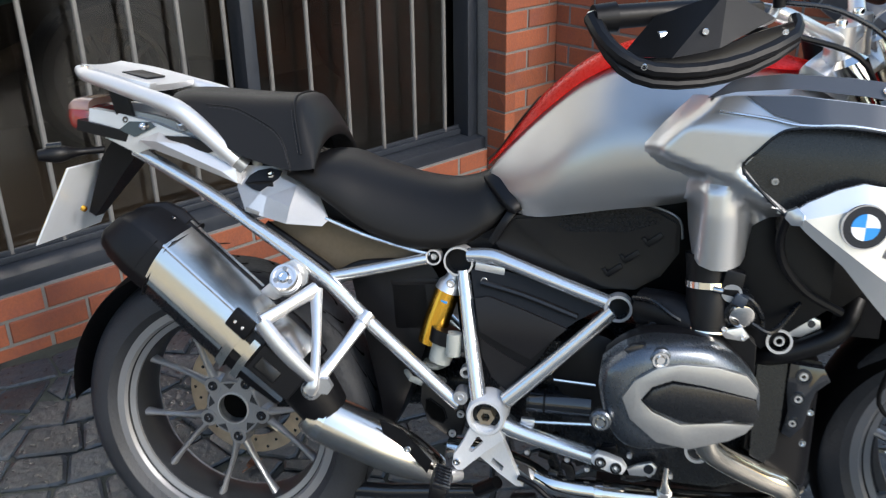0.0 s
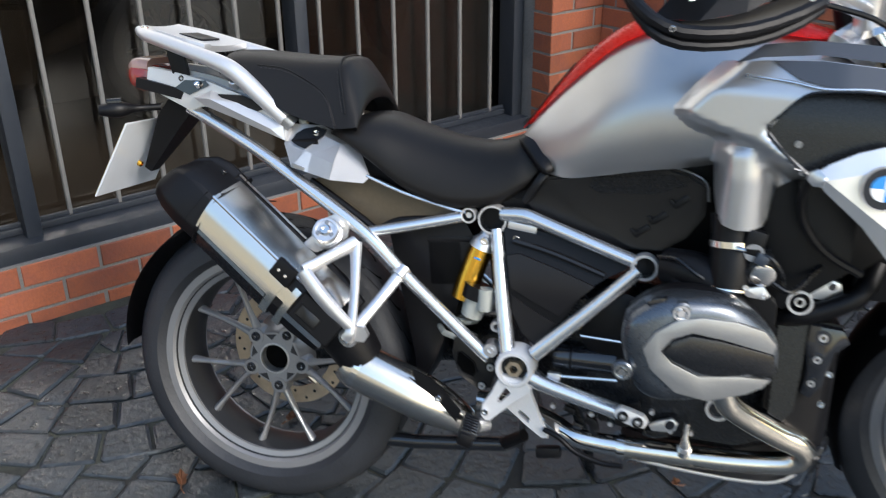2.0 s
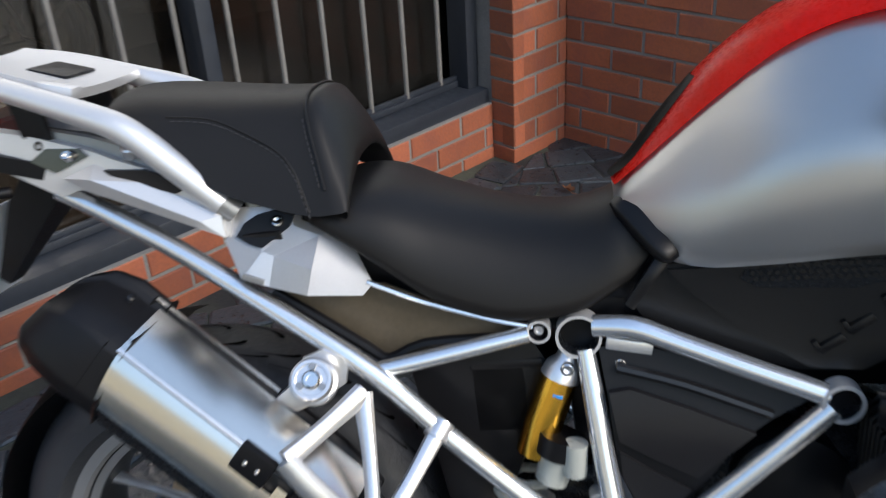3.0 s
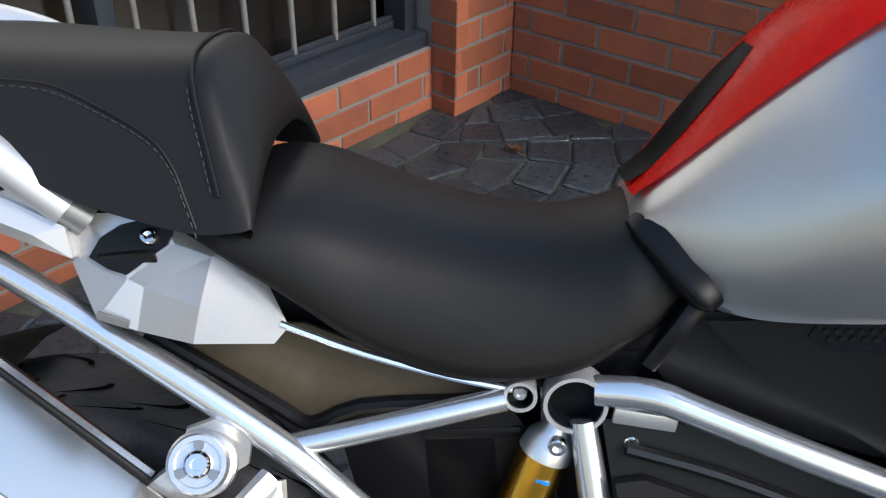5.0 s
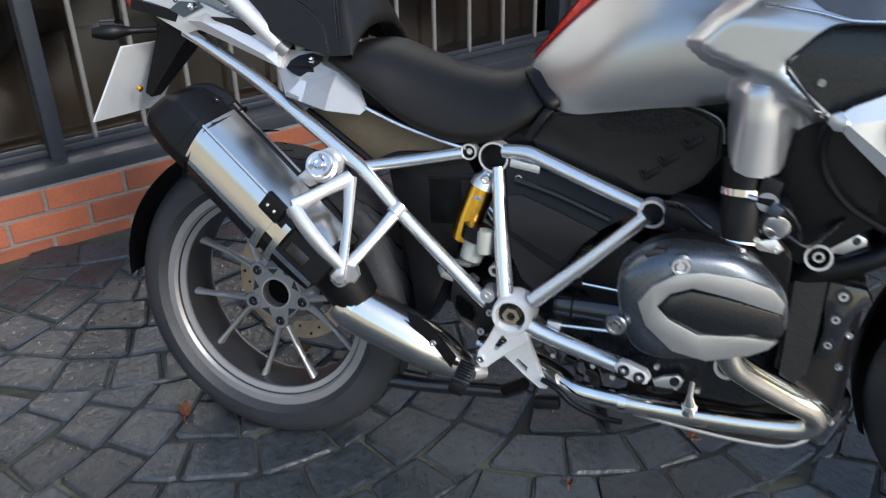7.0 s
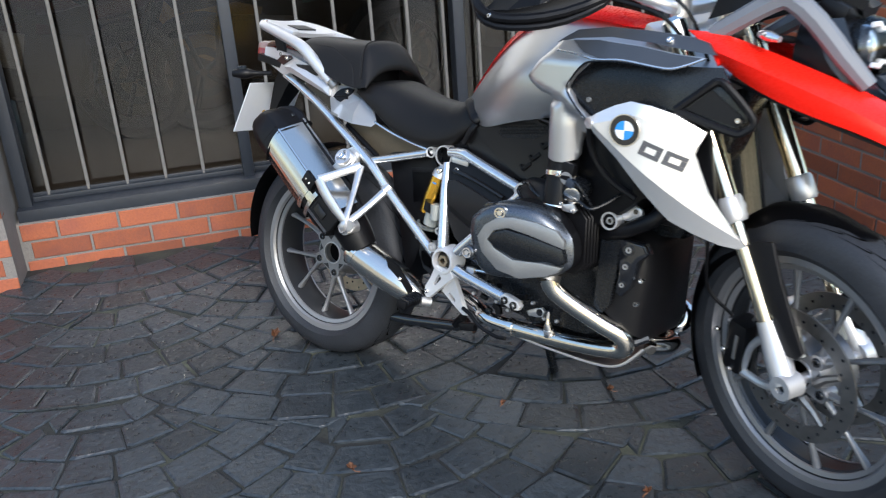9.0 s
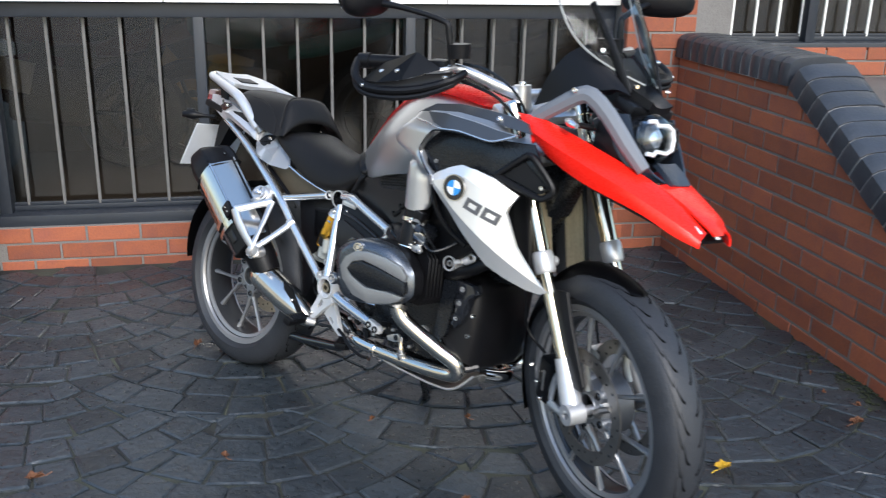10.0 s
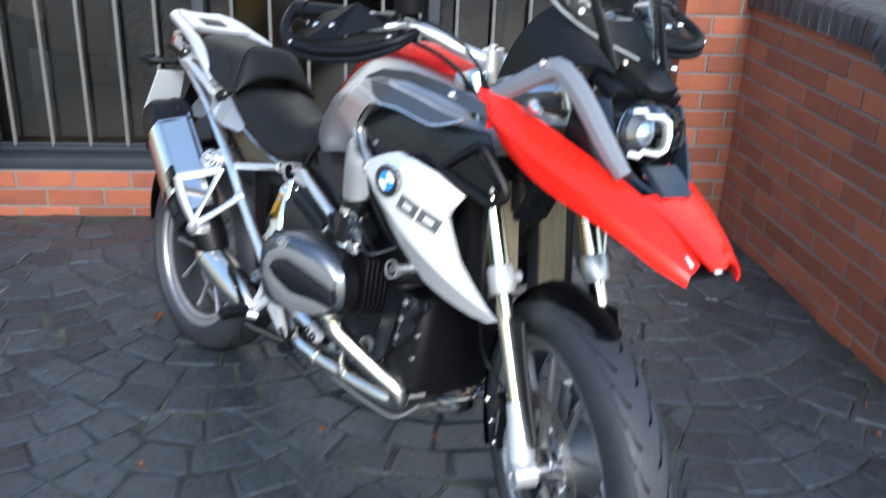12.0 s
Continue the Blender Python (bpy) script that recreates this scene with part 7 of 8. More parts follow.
for i in range(12):
    a = radians(122 + 83 * i / 11)
    rows.append([Vector((AXLE.x - 0.012 + r * math.cos(a), 0.068 * q, AXLE.z + r * math.sin(a))) for q, r in ((q, 0.350 - (0.075 - 0.004 * i) * abs(q) ** 3.2) for q in ACROSS)])
cols = [spline([r[j] for r in rows], 3) for j in range(9)]
bm = loft(bmesh.new(), [[c[i] for c in cols] for i in range(len(cols[0]))], caps=False, closed=False)
bmesh.ops.solidify(bm, geom=bm.faces[:], thickness=0.004)
front("front_mudguard", bm, BLACK, bike, "black plastic front mudguard", 50)
# handlebar, grips, guards, mirrors
TOPP = Vector((1.060, 0, 1.040))


def left_bar(bm):
    b = mirrored(bm)
    for v in b.verts:
        v.co.x += 0.22 * max(0.0, v.co.y - 0.15)
        v.co.z -= 0.10 * max(0.0, v.co.y - 0.22)
        v.co.y += 0.24 * max(0.0, v.co.y - 0.15)
    return b



bar = front("handlebar", tube([TOPP + Vector(q) for q in ((-0.228, -0.384, 0.100), (-0.13, -0.285, 0.098), (-0.06, -0.20, 0.085), (-0.015, -0.11, 0.040), (0.0, -0.05, 0.020), (0.0, 0.05, 0.020), (-0.015, 0.11, 0.040), (-0.049, 0.205, 0.085), (-0.10, 0.30, 0.098), (-0.176, 0.407, 0.100))], [0.011, 0.011, 0.012, 0.014, 0.0155, 0.0155, 0.014, 0.012, 0.011, 0.011], 14, 4), CAST, bike, "silver handlebar")
front("top_yoke", box((0.085, 0.25, 0.028), (1.060, 0, 1.010), (0, 25, 0), 0.012), CAST, bar, "cast top yoke")
for s in (-1, 1):
    fl = (lambda b: b) if s < 0 else left_bar
    V = lambda x, y, z: TOPP + Vector((x, y, z))
    front("bar_clamp", fl(tube([V(0.002, -0.055, -0.02), V(0.0, -0.055, 0.045)], [0.024, 0.022], 18)), CAST, bar)
    front("clamp_bolt", fl(bolt(V(0.0, -0.055, 0.045), 0.009, 0.008, (0, 0, 1))), CHROME, bar)
    front("grip", fl(tube([V(-0.224, -0.380, 0.100), V(-0.195, -0.351, 0.100), V(-0.125, -0.280, 0.098)], [0.017, 0.0165, 0.0165], 16)), BLACK, bar, "black rubber grip")
    front("bar_end", fl(tube([V(-0.246, -0.402, 0.100), V(-0.224, -0.380, 0.100)], [0.019, 0.021], 18)), BLACK, bar)
    front("bar_end_bolt", fl(bolt(V(-0.247, -0.403, 0.100), 0.011, 0.005, (-0.6, -0.78, -0.1))), CAST, bar)
    front("switch_box", fl(box((0.055, 0.050, 0.048), tuple(V(-0.095, -0.245, 0.085)), (0, 0, 38), 0.010)), BLACK, bar, "black switch housing")
    front("brake_reservoir", fl(tube([V(-0.045, -0.215, 0.115), V(-0.045, -0.215, 0.150)], [0.028, 0.030], 16)), BLACK, bar)
    front("hand_lever", fl(tube([V(-0.055, -0.220, 0.092), V(-0.055, -0.270, 0.085), V(-0.12, -0.335, 0.080), V(-0.16, -0.38, 0.078)], [0.008, 0.007, 0.006, 0.007], 10, 3)), CAST, bar)
    lowe = [V(-0.205, -0.428, 0.072), V(-0.150, -0.410, 0.046), V(-0.098, -0.366, 0.042), V(-0.050, -0.300, 0.052), V(-0.020, -0.245, 0.072)]
    crest = [V(-0.198, -0.428, 0.064), V(-0.153, -0.410, 0.056), V(-0.100, -0.366, 0.060), V(-0.055, -0.300, 0.076), V(-0.022, -0.250, 0.084)]
    guard = front("hand_guard", fl(ruled(lowe, crest, 0.005, 3, 5, 0.002)), BLACK, bar, "black plastic hand guard", 30)
    vis = bmesh.new()
    rim_l, rim_m, mid, top_p, rear, inner_p = (vis.verts.new(V(*q)) for q in ((-0.196, -0.418, 0.056), (-0.130, -0.404, 0.056), (-0.082, -0.358, 0.064), (-0.095, -0.305, 0.130), (-0.040, -0.264, 0.090), (-0.175, -0.360, 0.100)))
    for q in ((rim_m, mid, top_p), (mid, rear, top_p), (rim_l, rim_m, inner_p), (rim_m, top_p, inner_p)):
        vis.faces.new(q)
    bmesh.ops.solidify(vis, geom=vis.faces[:], thickness=0.004)
    front("guard_visor", fl(vis), DUSK, guard, "faceted black upper shield", 8)
    for dz, r in ((0.0, 0.0105), (-0.017, 0.008)):
        front("guard_bow", fl(tube([V(-0.246, -0.402, 0.100), V(-0.222, -0.424, 0.082 + dz * 0.5), V(-0.188, -0.434, 0.060 + dz), V(-0.150, -0.418, 0.042 + dz), V(-0.100, -0.372, 0.037 + dz), V(-0.058, -0.312, 0.044 + dz), V(-0.018, -0.248, 0.064 + dz * 0.6), V(-0.030, -0.205, 0.080)], [0.013] + [r] * 6 + [0.009], 10, 2, flat=1.1)), BLACK, guard, "black ribbed guard bow")
    front("guard_web", fl(ruled([V(-0.222, -0.423, 0.082), V(-0.188, -0.433, 0.060), V(-0.150, -0.417, 0.042), V(-0.100, -0.371, 0.037), V(-0.056, -0.310, 0.046), V(-0.020, -0.250, 0.062)], [V(-0.222, -0.423, 0.074), V(-0.188, -0.433, 0.044), V(-0.150, -0.417, 0.026), V(-0.100, -0.371, 0.021), V(-0.056, -0.310, 0.030), V(-0.020, -0.250, 0.052)], 0.006, 2, 5)), BLACK, guard)
    for q in (V(-0.157, -0.430, 0.048), V(-0.026, -0.262, 0.072), V(-0.103, -0.358, 0.085)):
        front("guard_bolt", fl(bolt(q, 0.0048, 0.005, (0.35, -0.93, 0))), CHROME, guard)
    stalk = front("mirror_stalk", fl(tube([V(-0.045, -0.235, 0.10), V(-0.050, -0.240, 0.175), V(-0.060, -0.250, 0.205), V(-0.13, -0.325, 0.235), V(-0.17, -0.365, 0.245)], [0.009, 0.008, 0.007, 0.007, 0.009], 12, 4)), BLACK, bar, "black mirror on a bent stalk")
    mh = seat_body([(-0.030, 0.030, -0.030, 0.055, 0.05), (-0.022, 0.046, -0.044, 0.075, 0.07), (0.0, 0.052, -0.046, 0.082, 0.08), (0.018, 0.040, -0.036, 0.065, 0.06), (0.030, 0.018, -0.016, 0.03, 0.03)], 3, 2.6)
    move(mh, Matrix.Translation(V(-0.185, -0.40, 0.258)) @ pose(0, 0, 0, 0, 4, 24))
    front("mirror_shell", fl(mh), BLACK, stalk, "", 60)
    mg = lathe([(-0.001, 0.062), (0.001, 0.062)], 28)
    move(mg, Matrix.Translation(V(-0.214, -0.413, 0.258)) @ pose(0, 0, 0, 0, 4, 24) @ pose(0, 0, 0, 0, 0, 90) @ Matrix.Diagonal((1.15, 1, 0.65, 1)))
    front("mirror_glass", fl(mg), CHROME, stalk)
part("dashboard", box((0.04, 0.16, 0.08), (1.205, 0, 1.120), (0, -38, 0), 0.012), BLACK, bike, "black instrument panel")
front("control_cable", tube([TOPP + Vector(q) for q in ((-0.08, -0.24, 0.07), (-0.02, -0.19, 0.05), (0.05, -0.15, 0.02), (0.08, -0.10, -0.05))], 0.0045, 8, 4), BLACK, bar, "black control cable")
front("brake_line", tube([TOPP + Vector(q) for q in ((-0.05, -0.20, 0.10), (0.02, -0.16, 0.085), (0.09, -0.12, 0.03), (0.11, -0.08, -0.08))], 0.004, 8, 4), SATIN, bar)
front("ignition_lock", tube([(1.015, 0.0, 1.02), (1.005, 0.0, 1.055)], 0.018, 16), BLACK, bar)

# -- radiators, beak, lamp, screen (fixed to the body) --
for s in (-1, 1):
    fl = (lambda b: b) if s < 0 else mirrored
    rad = part("radiator", fl(box((0.03, 0.085, 0.24), (1.165, -0.075, 0.72), (0, -14, 0), 0.004)), RIM, bike, "finned radiator behind the fork")
    for i in range(14):
        part("radiator_fin", fl(box((0.006, 0.0018, 0.225), (1.183, -0.112 + 0.0058 * i, 0.724), (0, -14, 0), 0)), FIN, rad)
    part("radiator_tank", fl(box((0.045, 0.022, 0.26), (1.165, -0.128, 0.72), (0, -14, 0), 0.006)), BLACK, rad)
part("radiator_shroud", prism([(1.06, 0.60), (1.10, 0.92), (1.15, 0.93), (1.14, 0.60)], -0.13, 0.13, 0.01), BLACK, bike, "black shroud behind the radiators")
part("head_frame", prism([(0.98, 0.55), (1.0, 0.95), (1.10, 0.98), (1.22, 0.90), (1.20, 0.82), (1.10, 0.56)], -0.055, 0.055, 0.012), SATIN, bike, "black frame behind the steering head")
wl2 = lambda x, z: -0.205 + 0.9 * max(0.0, x - 1.04)
for s in (-1, 1):
    fl = (lambda b: b) if s < 0 else mirrored
    part("wing_lining", fl(panel([(0.955, 0.800), (0.99, 0.82), (1.06, 0.83), (1.10, 0.78), (1.10, 0.68), (1.06, 0.66), (1.0, 0.70), (0.965, 0.745)], wl2, 0.012, 0.03)), BLACK, bike, "black inner duct of the wing")
    part("duct_edge", fl(tube([(0.962, -0.262, 0.815), (0.958, -0.245, 0.775), (0.970, -0.235, 0.735), (1.005, -0.225, 0.695), (1.06, -0.215, 0.665)], 0.007, 8, 4)), BLACK, bike)
for s in (-1, 1):
    fl = (lambda b: b) if s < 0 else mirrored
    top = [(1.104, -0.150, 1.008), (1.190, -0.142, 1.000), (1.345, -0.118, 0.950), (1.447, -0.092, 0.912), (1.528, -0.068, 0.868), (1.598, -0.050, 0.814)]
    crease = [(1.160, -0.176, 0.974), (1.235, -0.204, 0.956), (1.365, -0.198, 0.912), (1.460, -0.162, 0.874), (1.540, -0.120, 0.834), (1.602, -0.080, 0.797)]
    low_e = [(1.192, -0.174, 0.943), (1.258, -0.188, 0.910), (1.352, -0.186, 0.874), (1.480, -0.150, 0.834), (1.554, -0.112, 0.797), (1.603, -0.084, 0.779)]
    bk = part("beak_panel", fl(ruled(top, crease, 0.005, 4, 5, 0.004)), RED, bike, "gloss red beak panel", 40)
    part("beak_flank", fl(ruled(crease, low_e, 0.005, 3, 5, 0.002)), RED, bk)
    part("beak_trim", fl(tube([(1.150, -0.158, 0.992), (1.190, -0.186, 0.946)], 0.004, 8)), RED, bk)
part("beak_centre", ruled([(1.475, -0.085, 0.893), (1.53, -0.067, 0.866), (1.585, -0.053, 0.830), (1.604, -0.022, 0.804)], [(1.475, 0.085, 0.893), (1.53, 0.067, 0.866), (1.585, 0.053, 0.830), (1.604, 0.022, 0.804)], 0.005, 6, 4, -0.006), RED, bike, "gloss red beak centre", 40)
for q in ((1.588, -0.064, 0.818), (1.600, 0.0, 0.806)):
    part("beak_light", box((0.022, 0.020, 0.003), q, (0, 38, 0), 0.001), WHITEMAT, bike, "small pale reflector")
part("beak_under", ruled([(1.20, -0.15, 0.915), (1.35, -0.16, 0.865), (1.50, -0.12, 0.815), (1.59, -0.07, 0.785)], [(1.20, 0.15, 0.915), (1.35, 0.16, 0.865), (1.50, 0.12, 0.815), (1.59, 0.07, 0.785)], 0.006, 4, 3), BLACK, bike, "black underside of the beak")
for s in (-1, 1):
    fl = (lambda b: b) if s < 0 else mirrored
    br = part("screen_brace", fl(tube([(1.150, -0.140, 1.000), (1.215, -0.142, 1.040), (1.268, -0.142, 1.070), (1.298, -0.140, 1.072), (1.345, -0.132, 1.036), (1.40, -0.120, 0.975), (1.448, -0.108, 0.925)][:7 if s < 0 else 5], [0.018, 0.020, 0.021, 0.021, 0.021, 0.020, 0.016][:7 if s < 0 else 5], 8, 2, flat=0.65)), BRACEGREY, bike, "grey front carrier brace", 30)
    part("brace_bolt", fl(bolt((1.262, -0.156, 1.080), 0.007, 0.005)), CHROME, br)
    ind = part("front_indicator", fl(tube([(1.250, -0.150, 1.008), (1.272, -0.168, 1.005), (1.298, -0.180, 1.000)], [0.007, 0.0105, 0.006], 12, 3)), LAMP, bike, "clear front indicator")
    part("indicator_stem", fl(tube([(1.30, -0.11, 1.0), (1.268, -0.160, 1.004)], 0.007, 10)), BLACK, ind)
lampb = part("headlamp", seat_body([(1.30, 1.050, 0.90, 0.105, 0.10), (1.36, 1.052, 0.90, 0.118, 0.11), (1.395, 1.046, 0.915, 0.112, 0.10), (1.408, 1.035, 0.935, 0.105, 0.09)], 3, 3.0), BLACK, bike, "twin headlamp with a bright ring")
for cy, big in ((-0.058, 1.15), (0.050, 0.9)):
    m = Matrix.Translation((1.424 if cy < 0 else 1.402, cy, 0.996)) @ pose(0, 0, 0, 0, 0, -90 + (-14 if cy < 0 else 14)) @ pose(0, 0, 0, 8, 0, 0) @ Matrix.Diagonal((big, big, big, 1))
    part("lamp_bowl", lathe([(-0.012, 0.046), (0.006, 0.046), (0.006, 0.040), (-0.008, 0.024)], 28, m), SATIN, lampb)
    part("lamp_projector", lathe([(0.018, 0.004), (0.014, 0.017), (0.0, 0.021), (-0.012, 0.022)], 24, m), LAMP if big > 1 else SATIN, lampb, "round lamp projector")
    bm = bmesh.new()
    pts = [(-0.040, 0.032), (-0.020, 0.034), (-0.012, 0.026), (0.020, 0.028), (0.036, 0.020), (0.040, 0.0), (0.036, -0.020), (0.020, -0.028), (-0.012, -0.026), (-0.020, -0.034), (-0.040, -0.032)]
    tube([m @ Vector((-a * 0.92, 0.026, b * 0.98)) for a, b in pts], 0.0052, 8, 0, bm)
    part("lamp_ring", bm, WHITEMAT if big > 1 else SATIN, lampb, "angular daylight ring")
    part("lamp_lens", lathe([(0.008, 0.050), (0.022, 0.044), (0.030, 0.026), (0.033, 0.004), (0.031, 0.004), (0.028, 0.025), (0.020, 0.042), (0.007, 0.048)], 28, m, ring=True), LENS, lampb)
part("lamp_brow", box((0.06, 0.20, 0.03), (1.36, 0, 1.062), (0, 24, 0), 0.010), BLACK, lampb)
for s in (-1, 1):
    fl = (lambda b: b) if s > 0 else mirrored
    part("lamp_cheek", fl(ruled([(1.385, 0.106, 1.045), (1.415, 0.104, 0.985), (1.450, 0.084, 0.930), (1.476, 0.050, 0.906)], [(1.340, 0.110, 1.040), (1.365, 0.114, 0.970), (1.410, 0.098, 0.920), (1.440, 0.066, 0.900)], 0.006, 3, 4, 0.002)), SATINBLUE, lampb, "slate blue cheek beside the lamp")
part("nose_plate", ruled([(1.436, -0.048, 0.936), (1.464, -0.048, 0.916), (1.486, -0.044, 0.894)], [(1.436, 0.048, 0.936), (1.464, 0.048, 0.916), (1.486, 0.044, 0.894)], 0.012, 3, 3, 0.004), SATINBLUE, bike, "slate blue plastic nose below the lamp")
for s in (-1, 1):
    fl = (lambda b: b) if s < 0 else mirrored
    part("cockpit_panel", fl(ruled([(1.135, -0.132, 1.030), (1.165, -0.138, 1.100), (1.205, -0.130, 1.160), (1.245, -0.110, 1.190)], [(1.290, -0.140, 1.082), (1.320, -0.125, 1.090), (1.345, -0.110, 1.095), (1.370, -0.085, 1.085)], 0.005, 5, 4, 0.004)), BLACK, bike, "black cockpit side panel")
part("screen_mount", ruled([(1.235, -0.10, 1.165), (1.32, -0.075, 1.10), (1.40, -0.05, 1.06)], [(1.235, 0.10, 1.165), (1.32, 0.075, 1.10), (1.40, 0.05, 1.06)], 0.02, 4, 4, 0.012), BLACK, bike, "black windscreen mount")
scr = []
for z, hw3, xe, xm in ((1.115, 0.030, 1.368, 1.376), (1.145, 0.100, 1.305, 1.366), (1.188, 0.150, 1.246, 1.346), (1.250, 0.172, 1.202, 1.315), (1.330, 0.172, 1.165, 1.268), (1.410, 0.150, 1.135, 1.218), (1.450, 0.105, 1.140, 1.190)):
    scr.append([Vector((xm + (xe - xm) * abs(q) ** 1.8, hw3 * q, z)) for q in (-1, -0.75, -0.5, -0.25, 0, 0.25, 0.5, 0.75, 1)])
scr = [[c[i] for c in [spline([r[j] for r in scr], 3) for j in range(9)]] for i in range(19)]
bm = loft(bmesh.new(), scr, caps=False, closed=False)
bmesh.ops.solidify(bm, geom=bm.faces[:], thickness=0.004)
ws = part("windscreen", bm, CLEAR, bike, "clear plastic windscreen", 60)
for s in (-1, 1):
    fl = (lambda b: b) if s < 0 else mirrored
    part("screen_edge", fl(tube([r[0] for r in scr], 0.0022, 6)), EDGE, ws)
    part("screen_strut", fl(tube([(1.352, -0.075, 1.090), (1.30, -0.095, 1.19), (1.235, -0.105, 1.285)], [0.013, 0.012, 0.008], 10, 3, flat=0.5)), BLACK, ws)
    part("screen_bolt", fl(bolt((1.300, -0.128, 1.178), 0.006, 0.008, (0.5, -0.85, 0))), CHROME, ws)
    part("screen_bolt", fl(bolt((1.372, -0.075, 1.108), 0.005, 0.006, (0.8, -0.5, 0))), CHROME, ws)

# ---- fallen leaves, things behind the glass ----
def leaf(name, at, size, turn_z, material, label):
    lrng = random.Random(int(at[0] * 977 + at[1] * 131))
    pts = []
    for i in range(14):
        a = 2 * math.pi * i / 14
        r = size * (0.75 + 0.35 * math.cos(5 * a) * 0.6 + lrng.uniform(-0.12, 0.12))
        pts.append(Vector((r * math.cos(a), 0.62 * r * math.sin(a), 0.006 + 0.010 * lrng.random() + 0.25 * size * math.sin(a) ** 2)))
    bm = bmesh.new()
    c = bm.verts.new((0, 0, 0.004))
    ring = [bm.verts.new(p) for p in pts]
    for i in range(14):
        bm.faces.new((c, ring[i], ring[(i + 1) % 14]))
    tube([(0, 0, 0.005), (-size * 0.9, 0.1 * size, 0.004), (-size * 1.5, -0.1 * size, 0.006)], 0.0012, 5, 0, bm)
    bmesh.ops.solidify(bm, geom=[f for f in bm.faces if len(f.verts) == 3], thickness=0.0008)
    ob = tagged(part(name, bm, material), label, "leaf", "fallen leaves")
    ob.matrix_basis = pose(at[0], at[1], 0.002, lrng.uniform(-6, 6), lrng.uniform(-6, 6), turn_z)
    return ob


leaf("leaf", (2.606, 0.650), 0.034, 20, LEAFY, "fallen yellow leaf on the cobbles")
for x, y, sz, rz in ((1.112, 1.730, 0.036, 70), (3.15, 0.82, 0.040, 15), (1.22, 0.945, 0.022, 130), (2.50, 0.36, 0.03, 300), (1.66, 1.09, 0.016, 40), (0.72, 0.92, 0.036, 200), (2.94, 2.30, 0.035, 80), (1.42, 1.78, 0.03, 10), (1.70, 1.50, 0.022, 250), (1.85, 0.62, 0.02, 30), (1.95, 1.05, 0.018, 140), (3.20, 1.16, 0.016, 60), (3.16, 1.02, 0.013, 200), (3.22, 0.92, 0.015, 310)):
    leaf("leaf", (x, y), sz * 0.8, rz, LEAFB, "curled brown fallen leaf on the cobbles")


def card(name, size, at, material, label, cat, rot=(0, 0, 0)):
    return tagged(part(name, box(size, at, rot, 0.002), material), label, cat)


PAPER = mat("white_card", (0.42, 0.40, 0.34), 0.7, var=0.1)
card("price_card", (0.17, 0.004, 0.17), (0.12, 3.90, 0.66), PAPER, "pale price card hung on a motorcycle behind the glass", "card", (0, 16, 10))
card("price_card", (0.09, 0.004, 0.16), (0.23, 3.98, 0.75), DIMPAPER, "narrow price card behind the glass, painted dark for the dim room", "card", (0, 14, -12))
litter = bmesh.new()
mrng = random.Random(21)
for i in range(170):
    d = mrng.random() ** 0.7
    x, y = 3.330 - 0.10 * mrng.random() ** 2.6, 0.75 + 0.75 * mrng.triangular(0, 1, 0.5)
    r = mrng.uniform(0.003, 0.008)
    bmesh.ops.create_icosphere(litter, subdivisions=1, radius=r, matrix=pose(x + 0.045 * (1.34 - y), y, -0.002, 0, 0, mrng.uniform(0, 90)) @ Matrix.Diagonal((mrng.uniform(0.7, 1.8), mrng.uniform(0.7, 1.4), 0.55, 1)))
tagged(part("moss", litter, MOSS), "green moss and dirt at the foot of the ramp wall", "moss", "", "stuff")


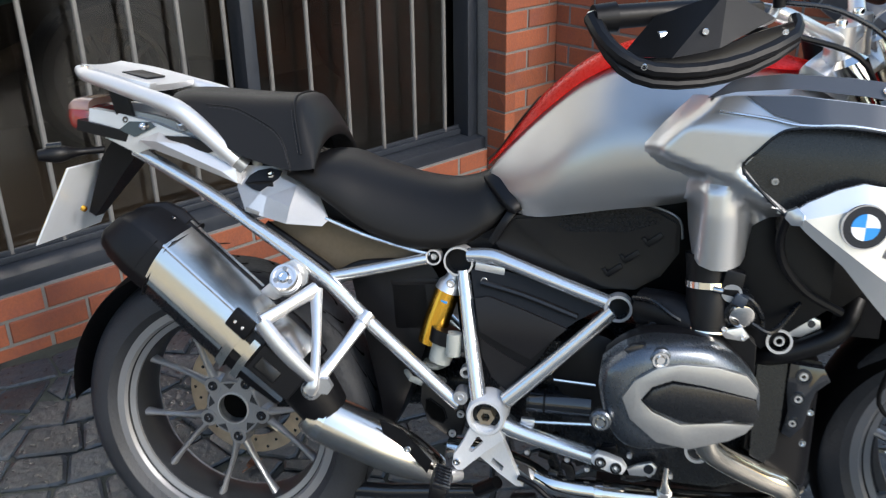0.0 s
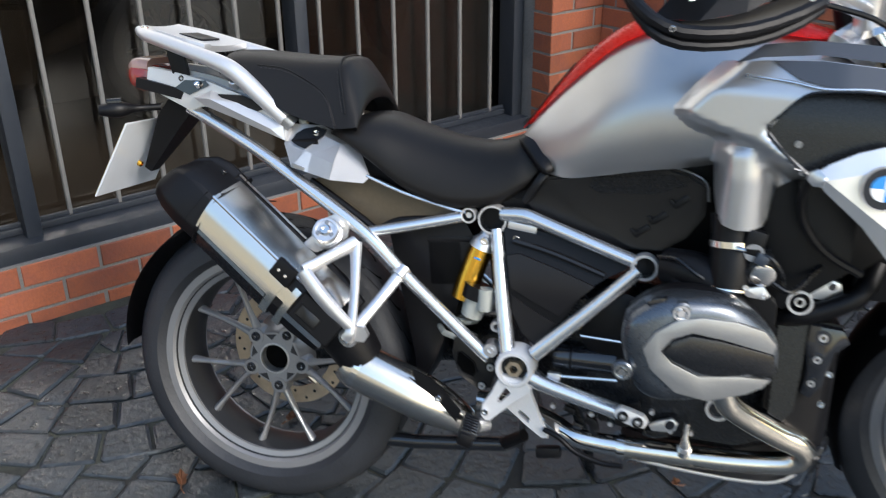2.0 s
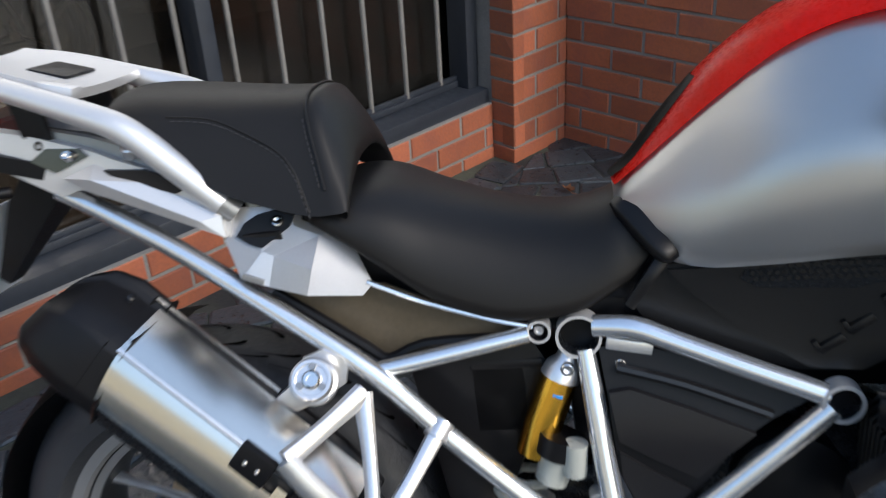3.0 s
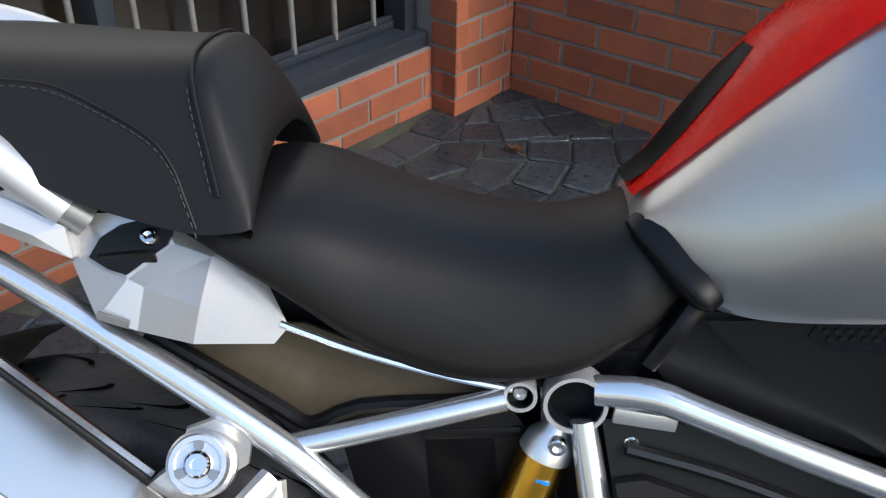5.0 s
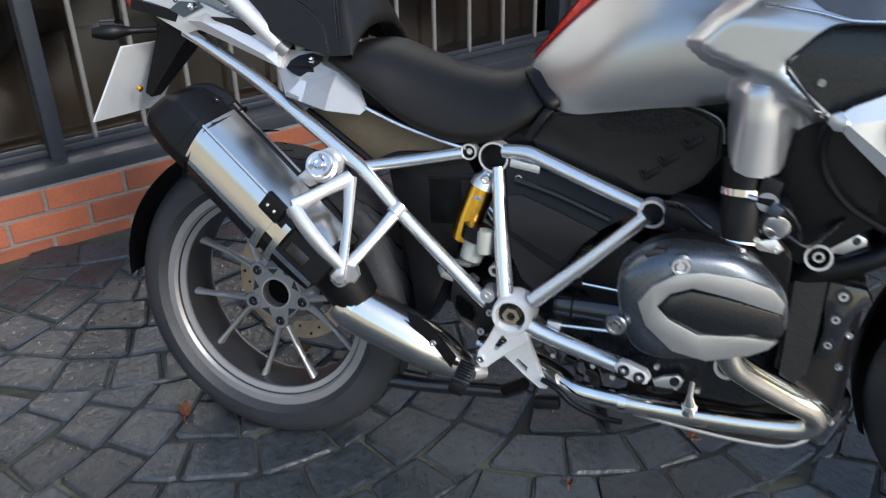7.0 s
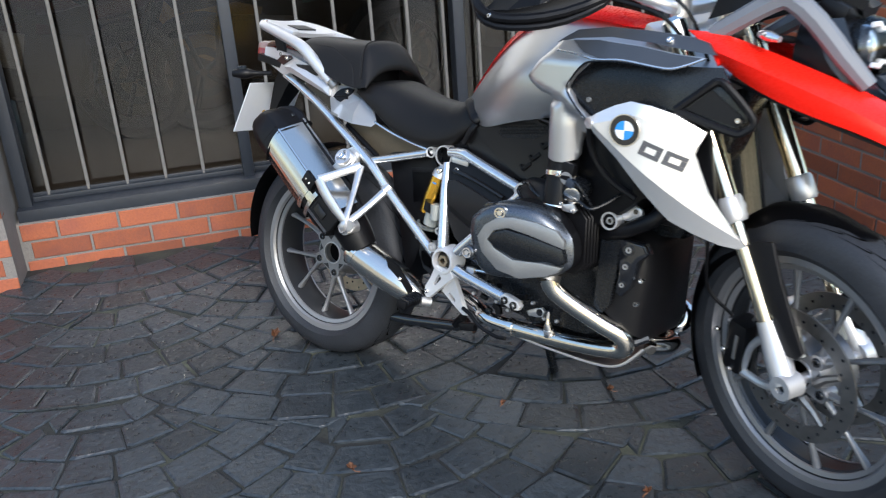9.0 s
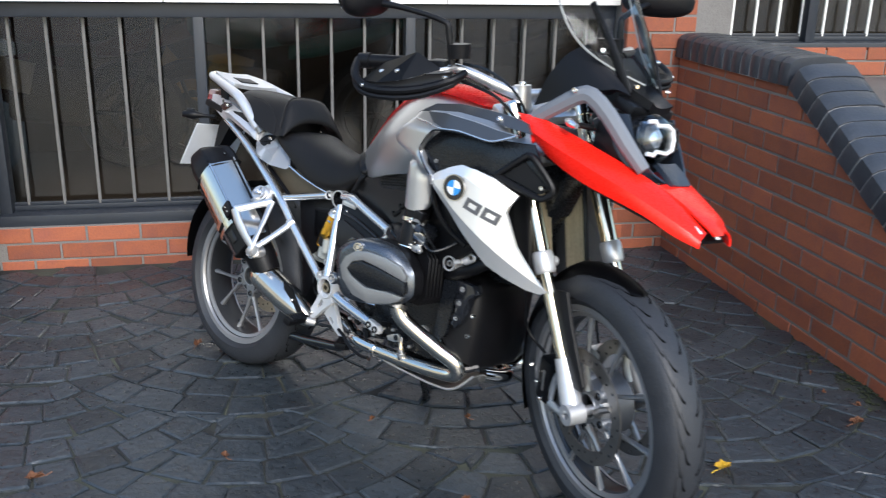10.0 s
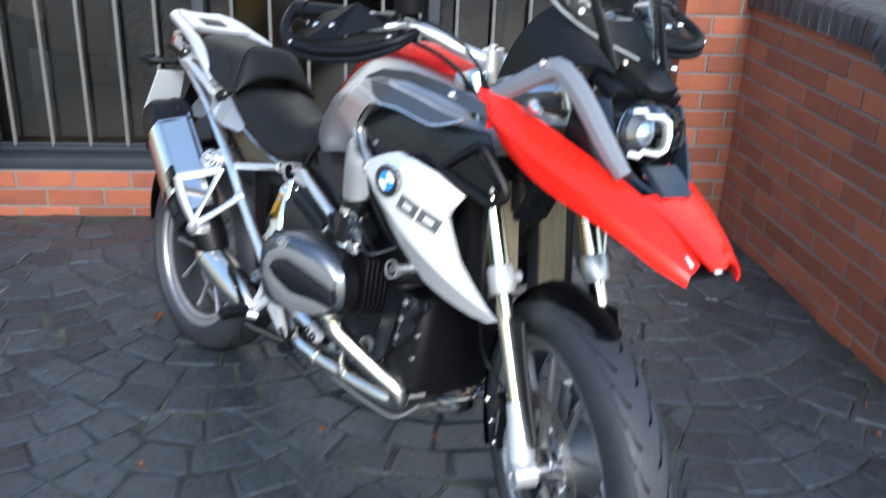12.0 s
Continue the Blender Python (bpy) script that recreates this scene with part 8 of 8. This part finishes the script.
def display_motorcycle(at, turn, paint, trim, label):
    """A motorcycle in the showroom, its colours darkened for the dim interior: wheels, fork, engine, tank, seat, tail,
    fairing.
    """
    b = tagged(new("display_motorcycle"), label, "motorcycle", "motorcycles in the showroom")
    b.matrix_basis = pose(*at, 0, 0, turn) @ pose(0, 0, 0, 9)
    for x in (-0.70, 0.70):
        c = Matrix.Translation((x, 0, 0.31))
        w = part("wheel", lathe([(-0.03, 0.215), (-0.03, 0.195), (0.03, 0.195), (0.03, 0.215)], 40, c, ring=True), RIM, b)
        part("tyre", lathe([(-0.045, 0.215), (-0.06, 0.25), (-0.045, 0.29), (0.0, 0.31), (0.045, 0.29), (0.06, 0.25), (0.045, 0.215)], 40, c, ring=True), RUBBER, w)
        part("disc", lathe([(-0.05, 0.13), (-0.05, 0.09), (-0.046, 0.09), (-0.046, 0.13)], 32, c, ring=True), RIM, w)
        for k in range(5):
            a = 2 * math.pi * k / 5
            part("spoke", tube([(x + r * math.cos(a), 0, 0.31 + r * math.sin(a)) for r in (0.02, 0.20)], 0.012, 6), RIM, w)
    for y in (-0.10, 0.10):
        part("fork", tube([(0.70, y, 0.31), (0.47, y, 0.86)], 0.024, 12), RIM, b)
    part("engine", box((0.42, 0.30, 0.32), (0.05, 0, 0.42), (0, -6, 0), 0.05, seg=3), DIMROOM, b)
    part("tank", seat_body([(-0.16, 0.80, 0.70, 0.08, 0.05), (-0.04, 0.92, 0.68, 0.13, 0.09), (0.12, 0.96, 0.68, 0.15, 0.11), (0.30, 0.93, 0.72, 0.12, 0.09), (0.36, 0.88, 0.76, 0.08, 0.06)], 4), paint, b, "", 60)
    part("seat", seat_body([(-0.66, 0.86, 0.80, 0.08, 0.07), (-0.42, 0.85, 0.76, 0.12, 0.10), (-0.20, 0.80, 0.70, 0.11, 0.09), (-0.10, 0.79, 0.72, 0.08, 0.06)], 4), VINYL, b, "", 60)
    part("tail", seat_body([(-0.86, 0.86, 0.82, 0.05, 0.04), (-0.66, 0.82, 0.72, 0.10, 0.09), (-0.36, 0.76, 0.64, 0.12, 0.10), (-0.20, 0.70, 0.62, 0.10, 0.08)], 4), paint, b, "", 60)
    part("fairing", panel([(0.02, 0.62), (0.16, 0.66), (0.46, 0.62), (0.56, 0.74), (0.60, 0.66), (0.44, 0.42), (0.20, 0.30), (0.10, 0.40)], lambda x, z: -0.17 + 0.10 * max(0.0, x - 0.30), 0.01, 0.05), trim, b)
    part("silencer", tube([(-0.10, -0.16, 0.34), (-0.40, -0.19, 0.44), (-0.72, -0.20, 0.56)], [0.03, 0.05, 0.045], 16, 4), DIMROOM, b)
    part("handlebar", tube([(0.40, -0.34, 0.98), (0.46, -0.20, 1.00), (0.46, 0.20, 1.00), (0.40, 0.34, 0.98)], 0.014, 10, 3), BLACK, b)


display_motorcycle((0.32, 4.02, 0.11), 178, DIMRED, DIMRED, "red motorcycle standing in the showroom, painted dark for the dim room")
display_motorcycle((1.36, 3.92, 0.11), 172, TEAL, AMBERDIM, "teal and yellow motorcycle standing in the showroom, painted dark for the dim room")
display_motorcycle((2.75, 3.98, 0.11), 184, DIMROOM, DIMROOM, "motorcycle standing in the showroom, painted the room's dimmed brown")

# ---- bricks of the walls ----
lay_bricks(base_wall, pose(0.25, WALL_Y, -0.04), 2.76, 0.22, first=0.09)
lay_bricks(pillar_right, pose(3.012, PIL_R, -0.03), 0.33, 1.6, first=0.0)
lay_bricks(pillar_right, pose(3.012, PIL_R + 0.0, -0.03, 0, 0, 90) @ pose(-0.0, 0, 0, 0, 0, 180) @ pose(-0.1, 0, 0), 0.10, 1.6, first=0.115)
lay_bricks(pillar_left, pose(-0.55, PIL_L, -0.03), 0.79, 1.6, first=0.03)
lay_bricks(side_wall, pose(SIDE_X, PIL_R, -0.03, 0, 0, -90), PIL_R - END_Y, TOPZ + 0.03, cut=(SLOPE, 1.0, TOPZ + 0.03 - 0.004 + SLOPE * (PIL_R - BEND)), first=0.05)
lay_bricks(far_base, pose(3.56, 2.722, 0.793), 1.85, 0.14)
